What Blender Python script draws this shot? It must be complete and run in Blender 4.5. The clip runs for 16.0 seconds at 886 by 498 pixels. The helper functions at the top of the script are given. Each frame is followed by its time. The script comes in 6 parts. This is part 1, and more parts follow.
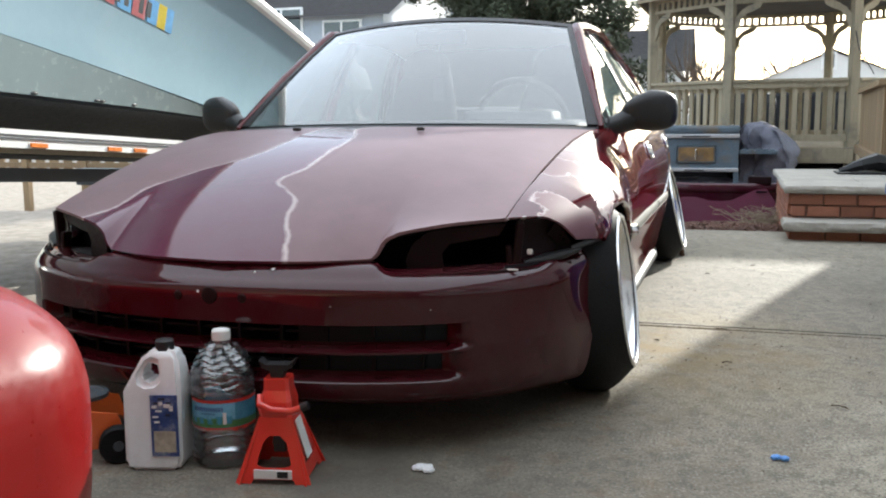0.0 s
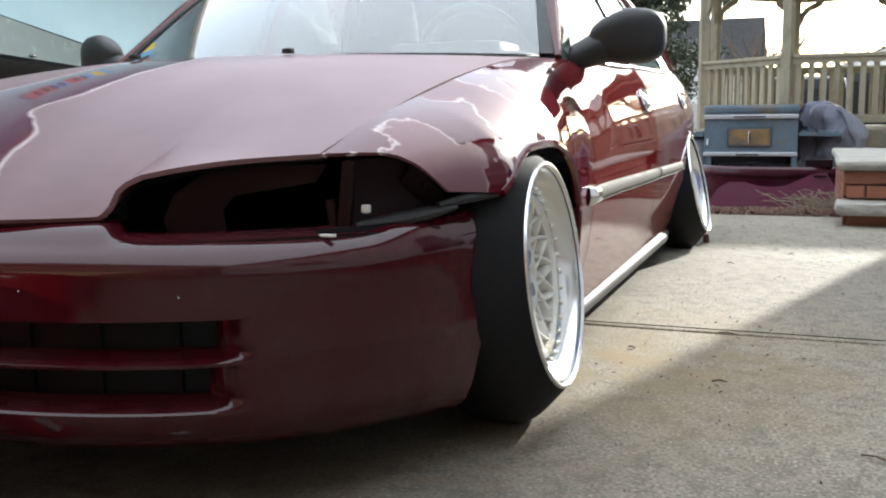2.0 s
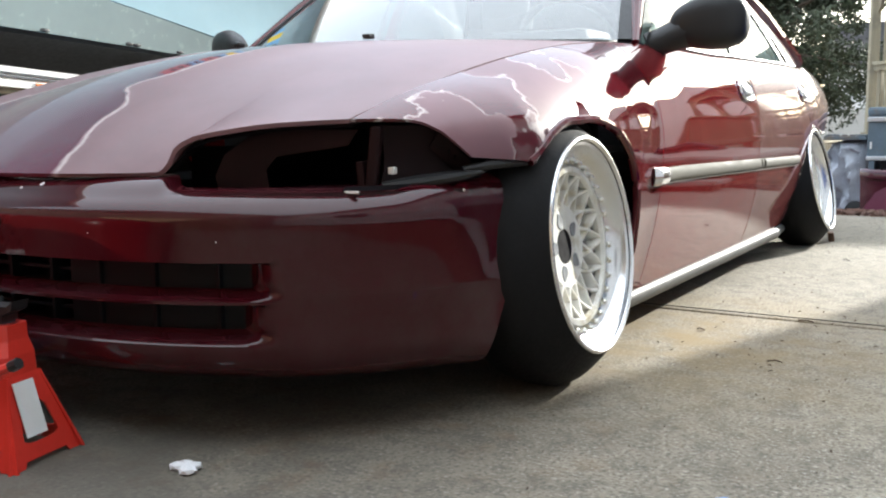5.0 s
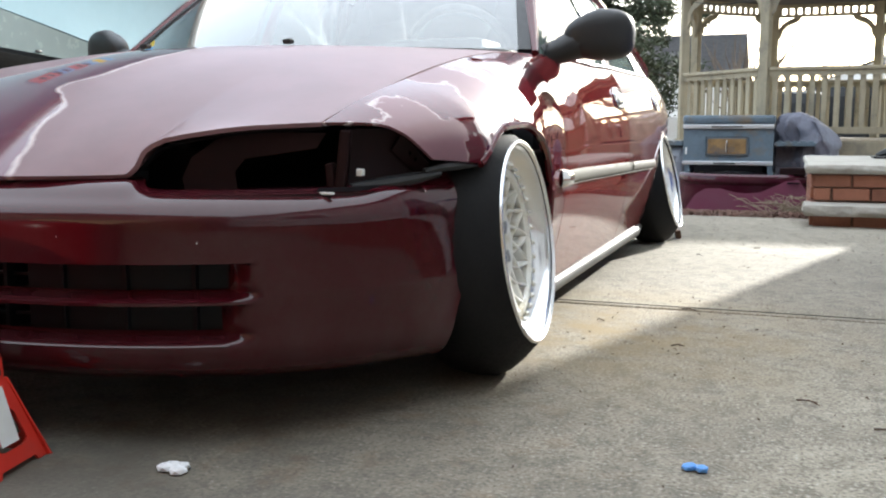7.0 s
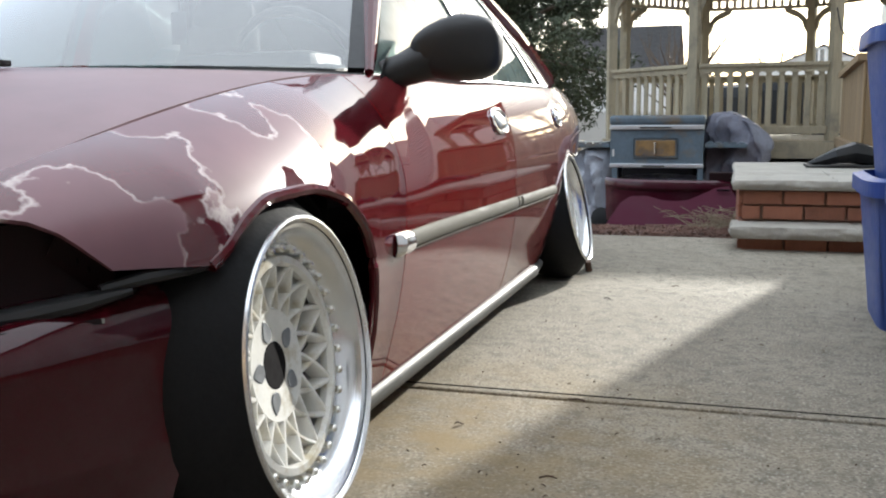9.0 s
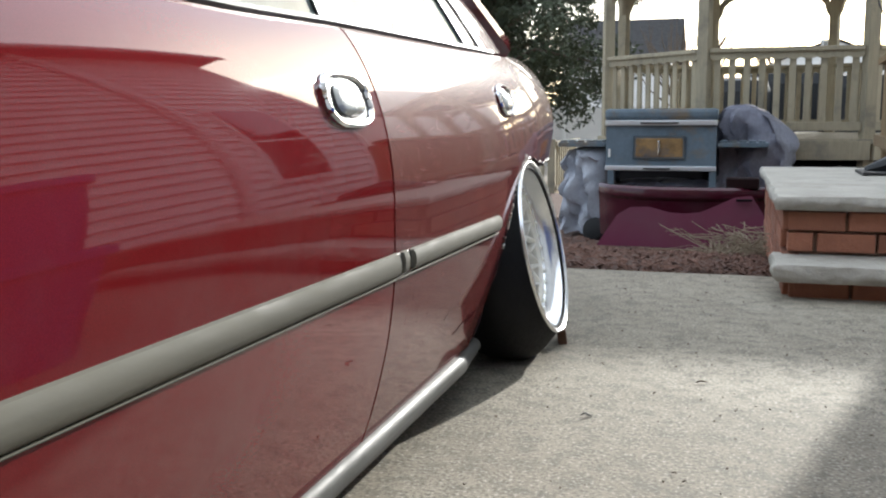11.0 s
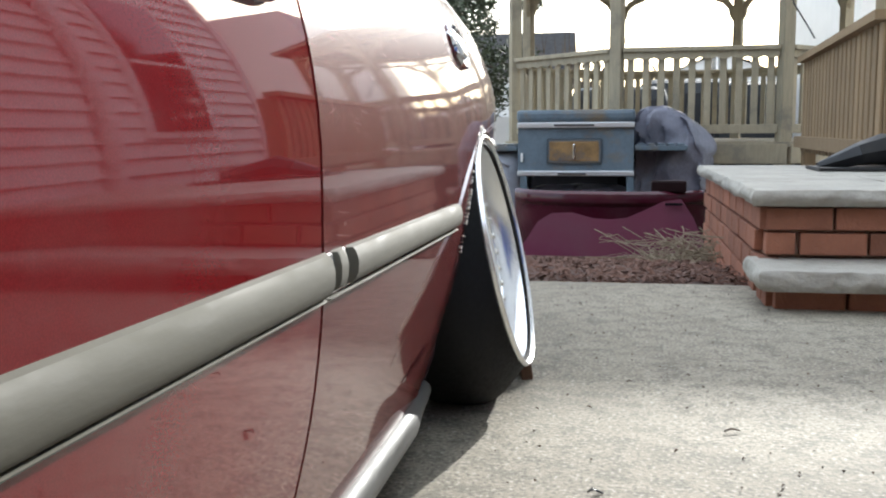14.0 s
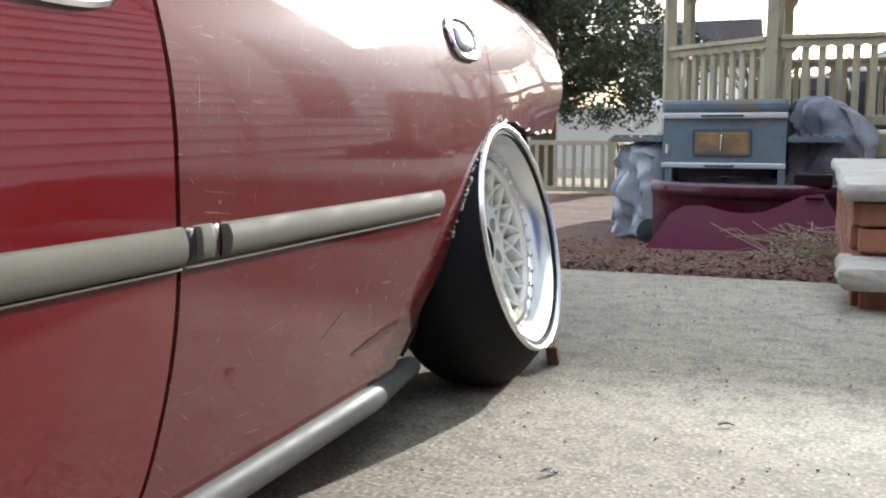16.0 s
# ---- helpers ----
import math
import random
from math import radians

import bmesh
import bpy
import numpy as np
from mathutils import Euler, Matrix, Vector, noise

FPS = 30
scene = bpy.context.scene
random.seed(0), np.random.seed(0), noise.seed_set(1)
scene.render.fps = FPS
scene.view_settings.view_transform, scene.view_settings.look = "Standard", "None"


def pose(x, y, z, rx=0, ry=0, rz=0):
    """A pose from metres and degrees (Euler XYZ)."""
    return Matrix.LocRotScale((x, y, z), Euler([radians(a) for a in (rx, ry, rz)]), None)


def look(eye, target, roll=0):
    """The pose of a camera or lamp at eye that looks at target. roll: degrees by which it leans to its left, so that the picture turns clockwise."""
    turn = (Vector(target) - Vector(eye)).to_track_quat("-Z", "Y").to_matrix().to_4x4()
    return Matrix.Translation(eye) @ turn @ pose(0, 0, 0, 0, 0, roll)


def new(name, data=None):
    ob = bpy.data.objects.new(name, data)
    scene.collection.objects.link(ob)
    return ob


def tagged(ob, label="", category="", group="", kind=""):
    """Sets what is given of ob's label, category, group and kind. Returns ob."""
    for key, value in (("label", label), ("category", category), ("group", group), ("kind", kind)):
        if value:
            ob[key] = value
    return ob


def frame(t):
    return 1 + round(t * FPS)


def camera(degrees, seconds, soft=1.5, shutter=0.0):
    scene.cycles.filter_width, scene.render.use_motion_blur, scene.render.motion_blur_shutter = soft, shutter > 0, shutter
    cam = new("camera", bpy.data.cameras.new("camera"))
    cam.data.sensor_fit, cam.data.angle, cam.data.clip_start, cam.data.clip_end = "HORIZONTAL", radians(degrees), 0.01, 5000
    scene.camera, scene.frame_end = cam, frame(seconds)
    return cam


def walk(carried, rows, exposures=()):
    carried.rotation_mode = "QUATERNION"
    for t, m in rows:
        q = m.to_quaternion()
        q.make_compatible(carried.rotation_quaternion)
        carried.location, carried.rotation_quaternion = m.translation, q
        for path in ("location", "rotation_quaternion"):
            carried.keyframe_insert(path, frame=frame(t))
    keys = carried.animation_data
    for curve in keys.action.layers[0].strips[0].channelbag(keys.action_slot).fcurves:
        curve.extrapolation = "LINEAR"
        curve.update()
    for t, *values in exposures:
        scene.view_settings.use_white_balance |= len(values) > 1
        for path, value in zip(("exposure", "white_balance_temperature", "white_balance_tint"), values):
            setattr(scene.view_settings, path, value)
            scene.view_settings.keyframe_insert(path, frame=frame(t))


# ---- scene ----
cam = camera(50.2, 16.0, soft=2.1)
PATH = [
    (0, (1.179, -2.683, 0.792), (0.594, -0.791, 0.514), -0.5),
    (0.5, (1.204, -2.381, 0.76), (0.613, -0.491, 0.479), -0.7),
    (1, (1.212, -2.119, 0.72), (0.614, -0.231, 0.438), -0.7),
    (1.5, (1.256, -1.895, 0.658), (0.62, -0.02, 0.378), -0.7),
    (2, (1.348, -1.74, 0.603), (0.629, 0.105, 0.322), -0.7),
    (2.5, (1.451, -1.659, 0.588), (0.585, 0.122, 0.311), -0.8),
    (3, (1.533, -1.609, 0.574), (0.59, 0.134, 0.3), -0.7),
    (3.5, (1.596, -1.604, 0.57), (0.595, 0.106, 0.303), -0.7),
    (4, (1.646, -1.644, 0.553), (0.595, 0.038, 0.291), -0.7),
    (4.2, (1.657, -1.66, 0.55), (0.591, 0.012, 0.287), -0.6),
    (6.3, (1.485, -1.902, 0.526), (0.653, -0.102, 0.266), 0.1),
    (6.5, (1.464, -1.916, 0.53), (0.681, -0.094, 0.272), 0.1),
    (7, (1.426, -1.941, 0.538), (0.736, -0.081, 0.283), -0.0),
    (7.5, (1.414, -1.941, 0.537), (0.788, -0.058, 0.281), -0.2),
    (8, (1.452, -1.843, 0.549), (0.865, 0.051, 0.29), -0.3),
    (8.5, (1.524, -1.596, 0.606), (0.948, 0.301, 0.341), -0.5),
    (9, (1.473, -1.222, 0.65), (0.896, 0.673, 0.376), -0.4),
    (9.5, (1.43, -0.794, 0.661), (0.849, 1.1, 0.383), -0.7),
    (9.7, (1.445, -0.636, 0.675), (0.85, 1.251, 0.389), -0.5),
    (11.8, (1.175, 0.645, 0.57), (0.607, 2.543, 0.297), -0.2),
    (12, (1.131, 0.714, 0.561), (0.562, 2.612, 0.29), -0.2),
    (12.5, (1.054, 0.814, 0.537), (0.516, 2.722, 0.275), -0.2),
    (13, (1.014, 0.832, 0.516), (0.551, 2.761, 0.264), -0.3),
    (13.5, (1.02, 0.849, 0.512), (0.627, 2.794, 0.263), -0.2),
    (14, (1.087, 0.85, 0.512), (0.727, 2.802, 0.263), -0.4),
    (14.5, (1.173, 0.855, 0.506), (0.772, 2.798, 0.252), -0.3),
    (15, (1.256, 0.862, 0.505), (0.736, 2.776, 0.246), -0.4),
    (15.5, (1.331, 0.862, 0.51), (0.697, 2.741, 0.247), -0.3),
    (16, (1.4, 0.864, 0.509), (0.68, 2.711, 0.242), -0.2),
]
walk(cam, [(t, look(eye, target, roll)) for t, eye, target, roll in PATH], [(0, 1.85, 6250, 7), (1.5, 1.88, 6250, 7), (2.5, 2.15, 6250, 7), (4.2, 2.20, 6250, 7), (6.3, 2.22, 6250, 7), (7.6, 2.22, 6250, 7), (8.2, 2.16, 6250, 7), (9, 1.72, 6280, 8), (9.7, 1.62, 6280, 8), (11.8, 1.79, 6130, 8), (12.5, 2.06, 6130, 8), (14.5, 1.92, 6130, 8), (16, 1.98, 6130, 8)])

# ---- light ----
SUN_TO = Vector((0.273, 0.906, 0.331)).normalized()
world = bpy.data.worlds.new("sky")
scene.world = world
world.use_nodes = True
wn = world.node_tree.nodes
sky = wn.new("ShaderNodeTexSky")
sky.sky_type = 'NISHITA'
sky.sun_disc = False
sky.sun_elevation = math.asin(SUN_TO.z)
sky.sun_rotation = math.atan2(SUN_TO.x, SUN_TO.y)
sky.air_density, sky.dust_density, sky.ozone_density = 1.0, 1.6, 1.4
wn["Background"].inputs["Strength"].default_value = 0.065
world.node_tree.links.new(sky.outputs[0], wn["Background"].inputs[0])
# a thin white haze over the whole sky
haze = wn.new("ShaderNodeBackground")
haze.inputs[0].default_value = (0.95, 0.97, 0.98, 1)
tcw = wn.new("ShaderNodeTexCoord")
sep = wn.new("ShaderNodeSeparateXYZ")
wl = world.node_tree.links
wl.new(tcw.outputs["Generated"], sep.inputs[0])
hz = wn.new("ShaderNodeMapRange")
hz.inputs["From Min"].default_value, hz.inputs["From Max"].default_value = 0.25, 0.95
hz.inputs["To Min"].default_value, hz.inputs["To Max"].default_value = 0.19, 0.62
wl.new(sep.outputs["Z"], hz.inputs["Value"])
wl.new(hz.outputs[0], haze.inputs[1])
both = wn.new("ShaderNodeAddShader")
world.node_tree.links.new(wn["Background"].outputs[0], both.inputs[0])
world.node_tree.links.new(haze.outputs[0], both.inputs[1])
world.node_tree.links.new(both.outputs[0], wn["World Output"].inputs[0])
sun = new("sun", bpy.data.lights.new("sun", 'SUN'))
sun.data.energy, sun.data.angle, sun.data.color = 2.4, radians(0.6), (1.0, 0.95, 0.87)
sun.matrix_world = look(SUN_TO * 30, (0, 0, 0))


# ---- materials ----
def rgb(c):
    return (*c, 1.0)


def shader(name):
    m = bpy.data.materials.new(name)
    m.use_nodes = True
    nt = m.node_tree
    return m, nt, nt.nodes["Principled BSDF"]


def noise_tex(nt, scale, detail=4.0, rough=0.55, coords="Object", stretch=None, turn=0.0):
    tc = nt.nodes.new("ShaderNodeTexCoord")
    n = nt.nodes.new("ShaderNodeTexNoise")
    n.inputs["Scale"].default_value, n.inputs["Detail"].default_value = scale, detail
    n.inputs["Roughness"].default_value = rough
    if stretch:
        mp = nt.nodes.new("ShaderNodeMapping")
        mp.inputs["Scale"].default_value = stretch
        if turn:
            rot = nt.nodes.new("ShaderNodeMapping")
            rot.inputs["Rotation"].default_value = (turn, 0, 0)
            nt.links.new(tc.outputs[coords], rot.inputs["Vector"])
            nt.links.new(rot.outputs[0], mp.inputs["Vector"])
        else:
            nt.links.new(tc.outputs[coords], mp.inputs["Vector"])
        nt.links.new(mp.outputs[0], n.inputs["Vector"])
    else:
        nt.links.new(tc.outputs[coords], n.inputs["Vector"])
    return n.outputs["Fac"]


def ramp(nt, fac, stops):
    r = nt.nodes.new("ShaderNodeValToRGB")
    nt.links.new(fac, r.inputs[0])
    while len(r.color_ramp.elements) < len(stops):
        r.color_ramp.elements.new(0.5)
    for e, (pos, c) in zip(r.color_ramp.elements, stops):
        e.position = pos
        e.color = rgb(c) if len(c) == 3 else c
    return r.outputs[0]


def mixc(nt, fac, a, b, mode='MIX'):
    m = nt.nodes.new("ShaderNodeMix")
    m.data_type, m.blend_type = 'RGBA', mode
    for sock, v in ((m.inputs[0], fac), (m.inputs[6], a), (m.inputs[7], b)):
        if isinstance(v, (int, float)):
            sock.default_value = v
        elif isinstance(v, tuple):
            sock.default_value = rgb(v) if len(v) == 3 else v
        else:
            nt.links.new(v, sock)
    return m.outputs[2]


def math_node(nt, op, a, b=0.0, clamp=False):
    m = nt.nodes.new("ShaderNodeMath")
    m.operation, m.use_clamp = op, clamp
    for sock, v in ((m.inputs[0], a), (m.inputs[1], b)):
        if isinstance(v, (int, float)):
            sock.default_value = v
        else:
            nt.links.new(v, sock)
    return m.outputs[0]


def bumped(nt, bs, fac, strength, dist=0.01):
    b = nt.nodes.new("ShaderNodeBump")
    b.inputs["Strength"].default_value, b.inputs["Distance"].default_value = strength, dist
    nt.links.new(fac, b.inputs["Height"])
    nt.links.new(b.outputs[0], bs.inputs["Normal"])


def plain(name, col, rough=0.5, metal=0.0, coat=0.0, var=0.25, scale=6.0, bump=0.0, bscale=80.0, stretch=None, piece=0.0, stain=None, spec=0.5):
    """A base colour that varies at two scales, with roughness and relief of its own."""
    m, nt, bs = shader(name)
    big = noise_tex(nt, scale, 5, 0.6, stretch=stretch)
    fine = noise_tex(nt, scale * 9, 3, 0.6, stretch=stretch)
    lo = tuple(c * (1 - var) for c in col)
    hi = tuple(min(1, c * (1 + var)) for c in col)
    c = ramp(nt, big, [(0.3, lo), (0.7, hi)])
    c = mixc(nt, 0.35, c, ramp(nt, fine, [(0.3, lo), (0.7, hi)]))
    if stain:
        c = mixc(nt, ramp(nt, noise_tex(nt, scale * 0.7, 6, 0.7), [(0.52, (0, 0, 0)), (0.68, (1, 1, 1))]), c, stain)
    if piece:
        oi = nt.nodes.new("ShaderNodeObjectInfo")
        c = mixc(nt, piece, c, ramp(nt, oi.outputs["Random"], [(0.0, tuple(x * 0.5 for x in col)), (1.0, hi)]))
    nt.links.new(c, bs.inputs["Base Color"])
    r = ramp(nt, fine, [(0.3, (rough * 0.85,) * 3), (0.7, (min(1, rough * 1.15),) * 3)])
    nt.links.new(r, bs.inputs["Roughness"])
    bs.inputs["Metallic"].default_value = metal
    bs.inputs["Coat Weight"].default_value = coat
    bs.inputs["Coat Roughness"].default_value = 0.04
    bs.inputs["Specular IOR Level"].default_value = spec
    if bump:
        bumped(nt, bs, noise_tex(nt, bscale, 4, 0.6, stretch=stretch), bump)
    return m


def along(nt, value, pts):
    """A smooth line through (value, result) pairs, as a node; values from -0.8 to 0.8."""
    shift = math_node(nt, 'ADD', math_node(nt, 'MULTIPLY', value, 0.625), 0.5)
    fc = nt.nodes.new("ShaderNodeFloatCurve")
    c = fc.mapping.curves[0]
    for v, r in pts:
        c.points.new(v * 0.625 + 0.5, r * 0.625 + 0.5)
    c.points.remove(c.points[0])
    c.points.remove(c.points[-1])
    fc.mapping.update()
    nt.links.new(shift, fc.inputs["Value"])
    return math_node(nt, 'MULTIPLY', math_node(nt, 'SUBTRACT', fc.outputs[0], 0.5), 1.6)


def car_paint(name, col, dull, peel, ior=1.5):
    """Maroon metallic paint under lacquer. peel: 'hood', 'wing', 'scratched' or none."""
    m, nt, bs = shader(name)
    flake = noise_tex(nt, 900, 1)
    base = mixc(nt, 0.25, col, ramp(nt, flake, [(0.35, tuple(c * 0.6 for c in col)), (0.7, tuple(c * 1.7 for c in col))]))
    dirt = noise_tex(nt, 3.0, 6, 0.65)
    base = mixc(nt, ramp(nt, dirt, [(0.45, (0, 0, 0)), (0.85, (0.45,) * 3)]), base, tuple(c * 0.5 + 0.06 for c in col))
    bs.inputs["Metallic"].default_value = 0.0
    bs.inputs["Specular IOR Level"].default_value = 0.022 if peel == 'scratched' else 0.0
    bs.inputs["Coat IOR"].default_value = ior
    bs.inputs["Coat Roughness"].default_value = 0.03
    rough, coat = 0.48, 1.0
    if peel in ('hood', 'wing'):
        tc = nt.nodes.new("ShaderNodeTexCoord")
        sp = nt.nodes.new("ShaderNodeSeparateXYZ")
        nt.links.new(tc.outputs["Object"], sp.inputs[0])
        wob = math_node(nt, 'SUBTRACT', noise_tex(nt, 7.0 if peel == 'hood' else 4.2, 6 if peel == 'hood' else 6.0, 0.62 if peel == 'hood' else 0.47), 0.5)
        if peel == 'hood':
            # the lacquer is left on a strip that runs slantwise over the bonnet
            left = along(nt, sp.outputs[1], [(-0.70, -0.56), (-0.485, -0.445), (-0.347, -0.408), (-0.265, -0.327), (-0.183, -0.212), (-0.117, -0.170), (0.012, -0.155), (0.30, -0.175), (0.60, -0.18)])
            right = along(nt, sp.outputs[1], [(-0.70, 0.17), (-0.62, 0.145), (-0.53, 0.10), (-0.459, 0.091), (-0.40, 0.035), (-0.349, 0.0), (-0.28, 0.03), (-0.215, 0.042), (0.033, 0.043), (0.31, -0.035), (0.60, -0.05)])
            field = math_node(nt, 'MAXIMUM', math_node(nt, 'SUBTRACT', left, sp.outputs[0]), math_node(nt, 'SUBTRACT', sp.outputs[0], right))
            field = math_node(nt, 'ADD', field, math_node(nt, 'MULTIPLY', wob, 0.05))
        else:
            field = math_node(nt, 'SUBTRACT', math_node(nt, 'MULTIPLY', wob, 0.55), 0.004)
            # the lacquer is sound towards the door
            back = math_node(nt, 'MAXIMUM', math_node(nt, 'SUBTRACT', sp.outputs[1], 0.14), 0.0)
            field = math_node(nt, 'SUBTRACT', field, math_node(nt, 'MULTIPLY', back, 1.3))
        gone = math_node(nt, 'MULTIPLY', math_node(nt, 'ADD', field, 0.004), 150.0, clamp=True)
        rim = math_node(nt, 'SUBTRACT', 1.0, math_node(nt, 'MULTIPLY', math_node(nt, 'ABSOLUTE', field), 95.0 if peel == 'hood' else 170.0), clamp=True)
        rim = math_node(nt, 'MULTIPLY', rim, ramp(nt, noise_tex(nt, 5.0, 3), [(0.36, (0, 0, 0)), (0.48, (1, 1, 1))]))
        base = mixc(nt, gone, base, mixc(nt, 0.3, dull, ramp(nt, noise_tex(nt, 9.0, 5), [(0.3, tuple(c * 0.7 for c in dull)), (0.7, tuple(c * 1.4 for c in dull))])))
        base = mixc(nt, rim, base, (0.50, 0.42, 0.41))
        nt.links.new(math_node(nt, 'SUBTRACT', 1.0, math_node(nt, 'MULTIPLY', gone, 0.62)), bs.inputs["Coat Weight"])
        nt.links.new(math_node(nt, 'ADD', 0.46, math_node(nt, 'MULTIPLY', gone, 0.06)), bs.inputs["Roughness"])
        nt.links.new(math_node(nt, 'ADD', 0.06 if peel == 'hood' else 0.03, math_node(nt, 'MULTIPLY', gone, 0.25)), bs.inputs["Coat Roughness"])
        nt.links.new(math_node(nt, 'MULTIPLY', gone, 0.22), bs.inputs["Specular IOR Level"])
        bumped(nt, bs, field, 0.12, 0.02)
    else:
        bs.inputs["Coat Weight"].default_value = coat
        bs.inputs["Roughness"].default_value = rough
        if peel == 'scratched':
            # fine scratches in several directions, and scuffed patches
            scuffed = ramp(nt, noise_tex(nt, 4.5, 3, 0.6), [(0.38, (0.25,) * 3), (0.62, (1, 1, 1))])
            for size, grain, turn, lo in ((120.0, (1, 0.09, 2.2), 0.10, 0.685), (150.0, (1, 0.10, 2.4), -0.25, 0.695), (130.0, (1, 2.4, 0.14), 0.20, 0.695), (140.0, (1, 0.14, 2.4), 0.7, 0.71), (70.0, (1, 0.7, 0.8), 0.0, 0.72)):
                line = ramp(nt, noise_tex(nt, size, 2, 0.5, stretch=grain, turn=turn), [(lo, (0, 0, 0)), (lo + 0.06, (0.38,) * 3)])
                base = mixc(nt, math_node(nt, 'MULTIPLY', line, scuffed), base, (0.50, 0.38, 0.36))
            bs.inputs["Coat Roughness"].default_value = 0.045
    nt.links.new(base, bs.inputs["Base Color"])
    return m


def pane(name, tint, gloss_rough=0.01, film=0.0, faces=1.8, dusty=(0.74, 0.84, 0.86, 1)):
    m, nt, bs = shader(name)
    nt.nodes.remove(bs)
    t = nt.nodes.new("ShaderNodeBsdfTransparent")
    t.inputs[0].default_value = rgb(tint)
    g = nt.nodes.new("ShaderNodeBsdfGlossy")
    g.inputs["Roughness"].default_value = gloss_rough
    f = nt.nodes.new("ShaderNodeFresnel")
    f.inputs[0].default_value = 1.62
    mx = nt.nodes.new("ShaderNodeMixShader")
    # faces multiplies the reflection; values over 2 add sky glare beyond both faces
    nt.links.new(math_node(nt, 'MULTIPLY', f.outputs[0], faces, clamp=True), mx.inputs[0])
    body = t.outputs[0]
    # film: a dust layer that also stands in for the bright sky veil
    if film:
        d = nt.nodes.new("ShaderNodeBsdfDiffuse")
        d.inputs[0].default_value = dusty
        tl = nt.nodes.new("ShaderNodeBsdfTranslucent")
        tl.inputs[0].default_value = dusty
        half = nt.nodes.new("ShaderNodeMixShader")
        nt.links.new(d.outputs[0], half.inputs[1])
        nt.links.new(tl.outputs[0], half.inputs[2])
        dust = nt.nodes.new("ShaderNodeMixShader")
        nt.links.new(ramp(nt, noise_tex(nt, 4.0, 5, 0.6), [(0.3, (film * 0.7,) * 3), (0.7, (film * 1.3,) * 3)]), dust.inputs[0])
        nt.links.new(t.outputs[0], dust.inputs[1])
        nt.links.new(half.outputs[0], dust.inputs[2])
        body = dust.outputs[0]
    nt.links.new(body, mx.inputs[1])
    nt.links.new(g.outputs[0], mx.inputs[2])
    nt.links.new(mx.outputs[0], nt.nodes["Material Output"].inputs[0])
    return m


def concrete_mat():
    m, nt, bs = shader("weathered concrete")
    big = noise_tex(nt, 0.9, 6, 0.65)
    mid = noise_tex(nt, 17.0, 9, 0.78)
    fine = noise_tex(nt, 130, 3, 0.6)
    c = ramp(nt, big, [(0.30, (0.203, 0.176, 0.130)), (0.68, (0.343, 0.307, 0.239))])
    c = mixc(nt, ramp(nt, mid, [(0.40, (0.85,) * 3), (0.53, (0, 0, 0))]), c, (0.136, 0.121, 0.093))
    c = mixc(nt, ramp(nt, noise_tex(nt, 2.1, 7, 0.7), [(0.50, (0, 0, 0)), (0.66, (0.55,) * 3)]), c, (0.151, 0.131, 0.097))
    c = mixc(nt, ramp(nt, fine, [(0.36, (0.9,) * 3), (0.48, (0, 0, 0))]), c, (0.098, 0.086, 0.067))
    c = mixc(nt, ramp(nt, fine, [(0.58, (0, 0, 0)), (0.68, (0.8,) * 3)]), c, (0.498, 0.466, 0.402))
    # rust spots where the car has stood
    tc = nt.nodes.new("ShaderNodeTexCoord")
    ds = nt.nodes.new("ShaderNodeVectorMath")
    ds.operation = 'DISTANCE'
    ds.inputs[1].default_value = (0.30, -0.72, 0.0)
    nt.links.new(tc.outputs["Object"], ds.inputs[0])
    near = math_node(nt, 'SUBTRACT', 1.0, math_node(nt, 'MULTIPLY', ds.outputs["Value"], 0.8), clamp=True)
    rust = math_node(nt, 'MULTIPLY', near, ramp(nt, noise_tex(nt, 11, 6, 0.7), [(0.52, (0, 0, 0)), (0.66, (0.9,) * 3)]))
    c = mixc(nt, rust, c, (0.181, 0.098, 0.038))
    # yellowish run-off beside the sill
    dy = nt.nodes.new("ShaderNodeVectorMath")
    dy.operation = 'DISTANCE'
    dy.inputs[1].default_value = (0.88, 0.55, 0.0)
    nt.links.new(tc.outputs["Object"], dy.inputs[0])
    by = math_node(nt, 'SUBTRACT', 1.0, math_node(nt, 'MULTIPLY', dy.outputs["Value"], 1.15), clamp=True)
    c = mixc(nt, math_node(nt, 'MULTIPLY', by, ramp(nt, noise_tex(nt, 5, 6, 0.7), [(0.36, (0.1,) * 3), (0.6, (1, 1, 1))])), c, (0.226, 0.162, 0.071))
    # greasy stain, deepened round the front to stand in for the bumper's shade
    oil_shade = math_node(nt, 'MULTIPLY', near, ramp(nt, noise_tex(nt, 3, 5, 0.6), [(0.30, (0.35,) * 3), (0.55, (1, 1, 1))]))
    c = mixc(nt, oil_shade, c, (0.075, 0.068, 0.056))
    nt.links.new(c, bs.inputs["Base Color"])
    bs.inputs["Roughness"].default_value = 0.85
    h = math_node(nt, 'ADD', mid, math_node(nt, 'MULTIPLY', fine, 0.7))
    bumped(nt, bs, h, 0.27, 0.005)
    return m


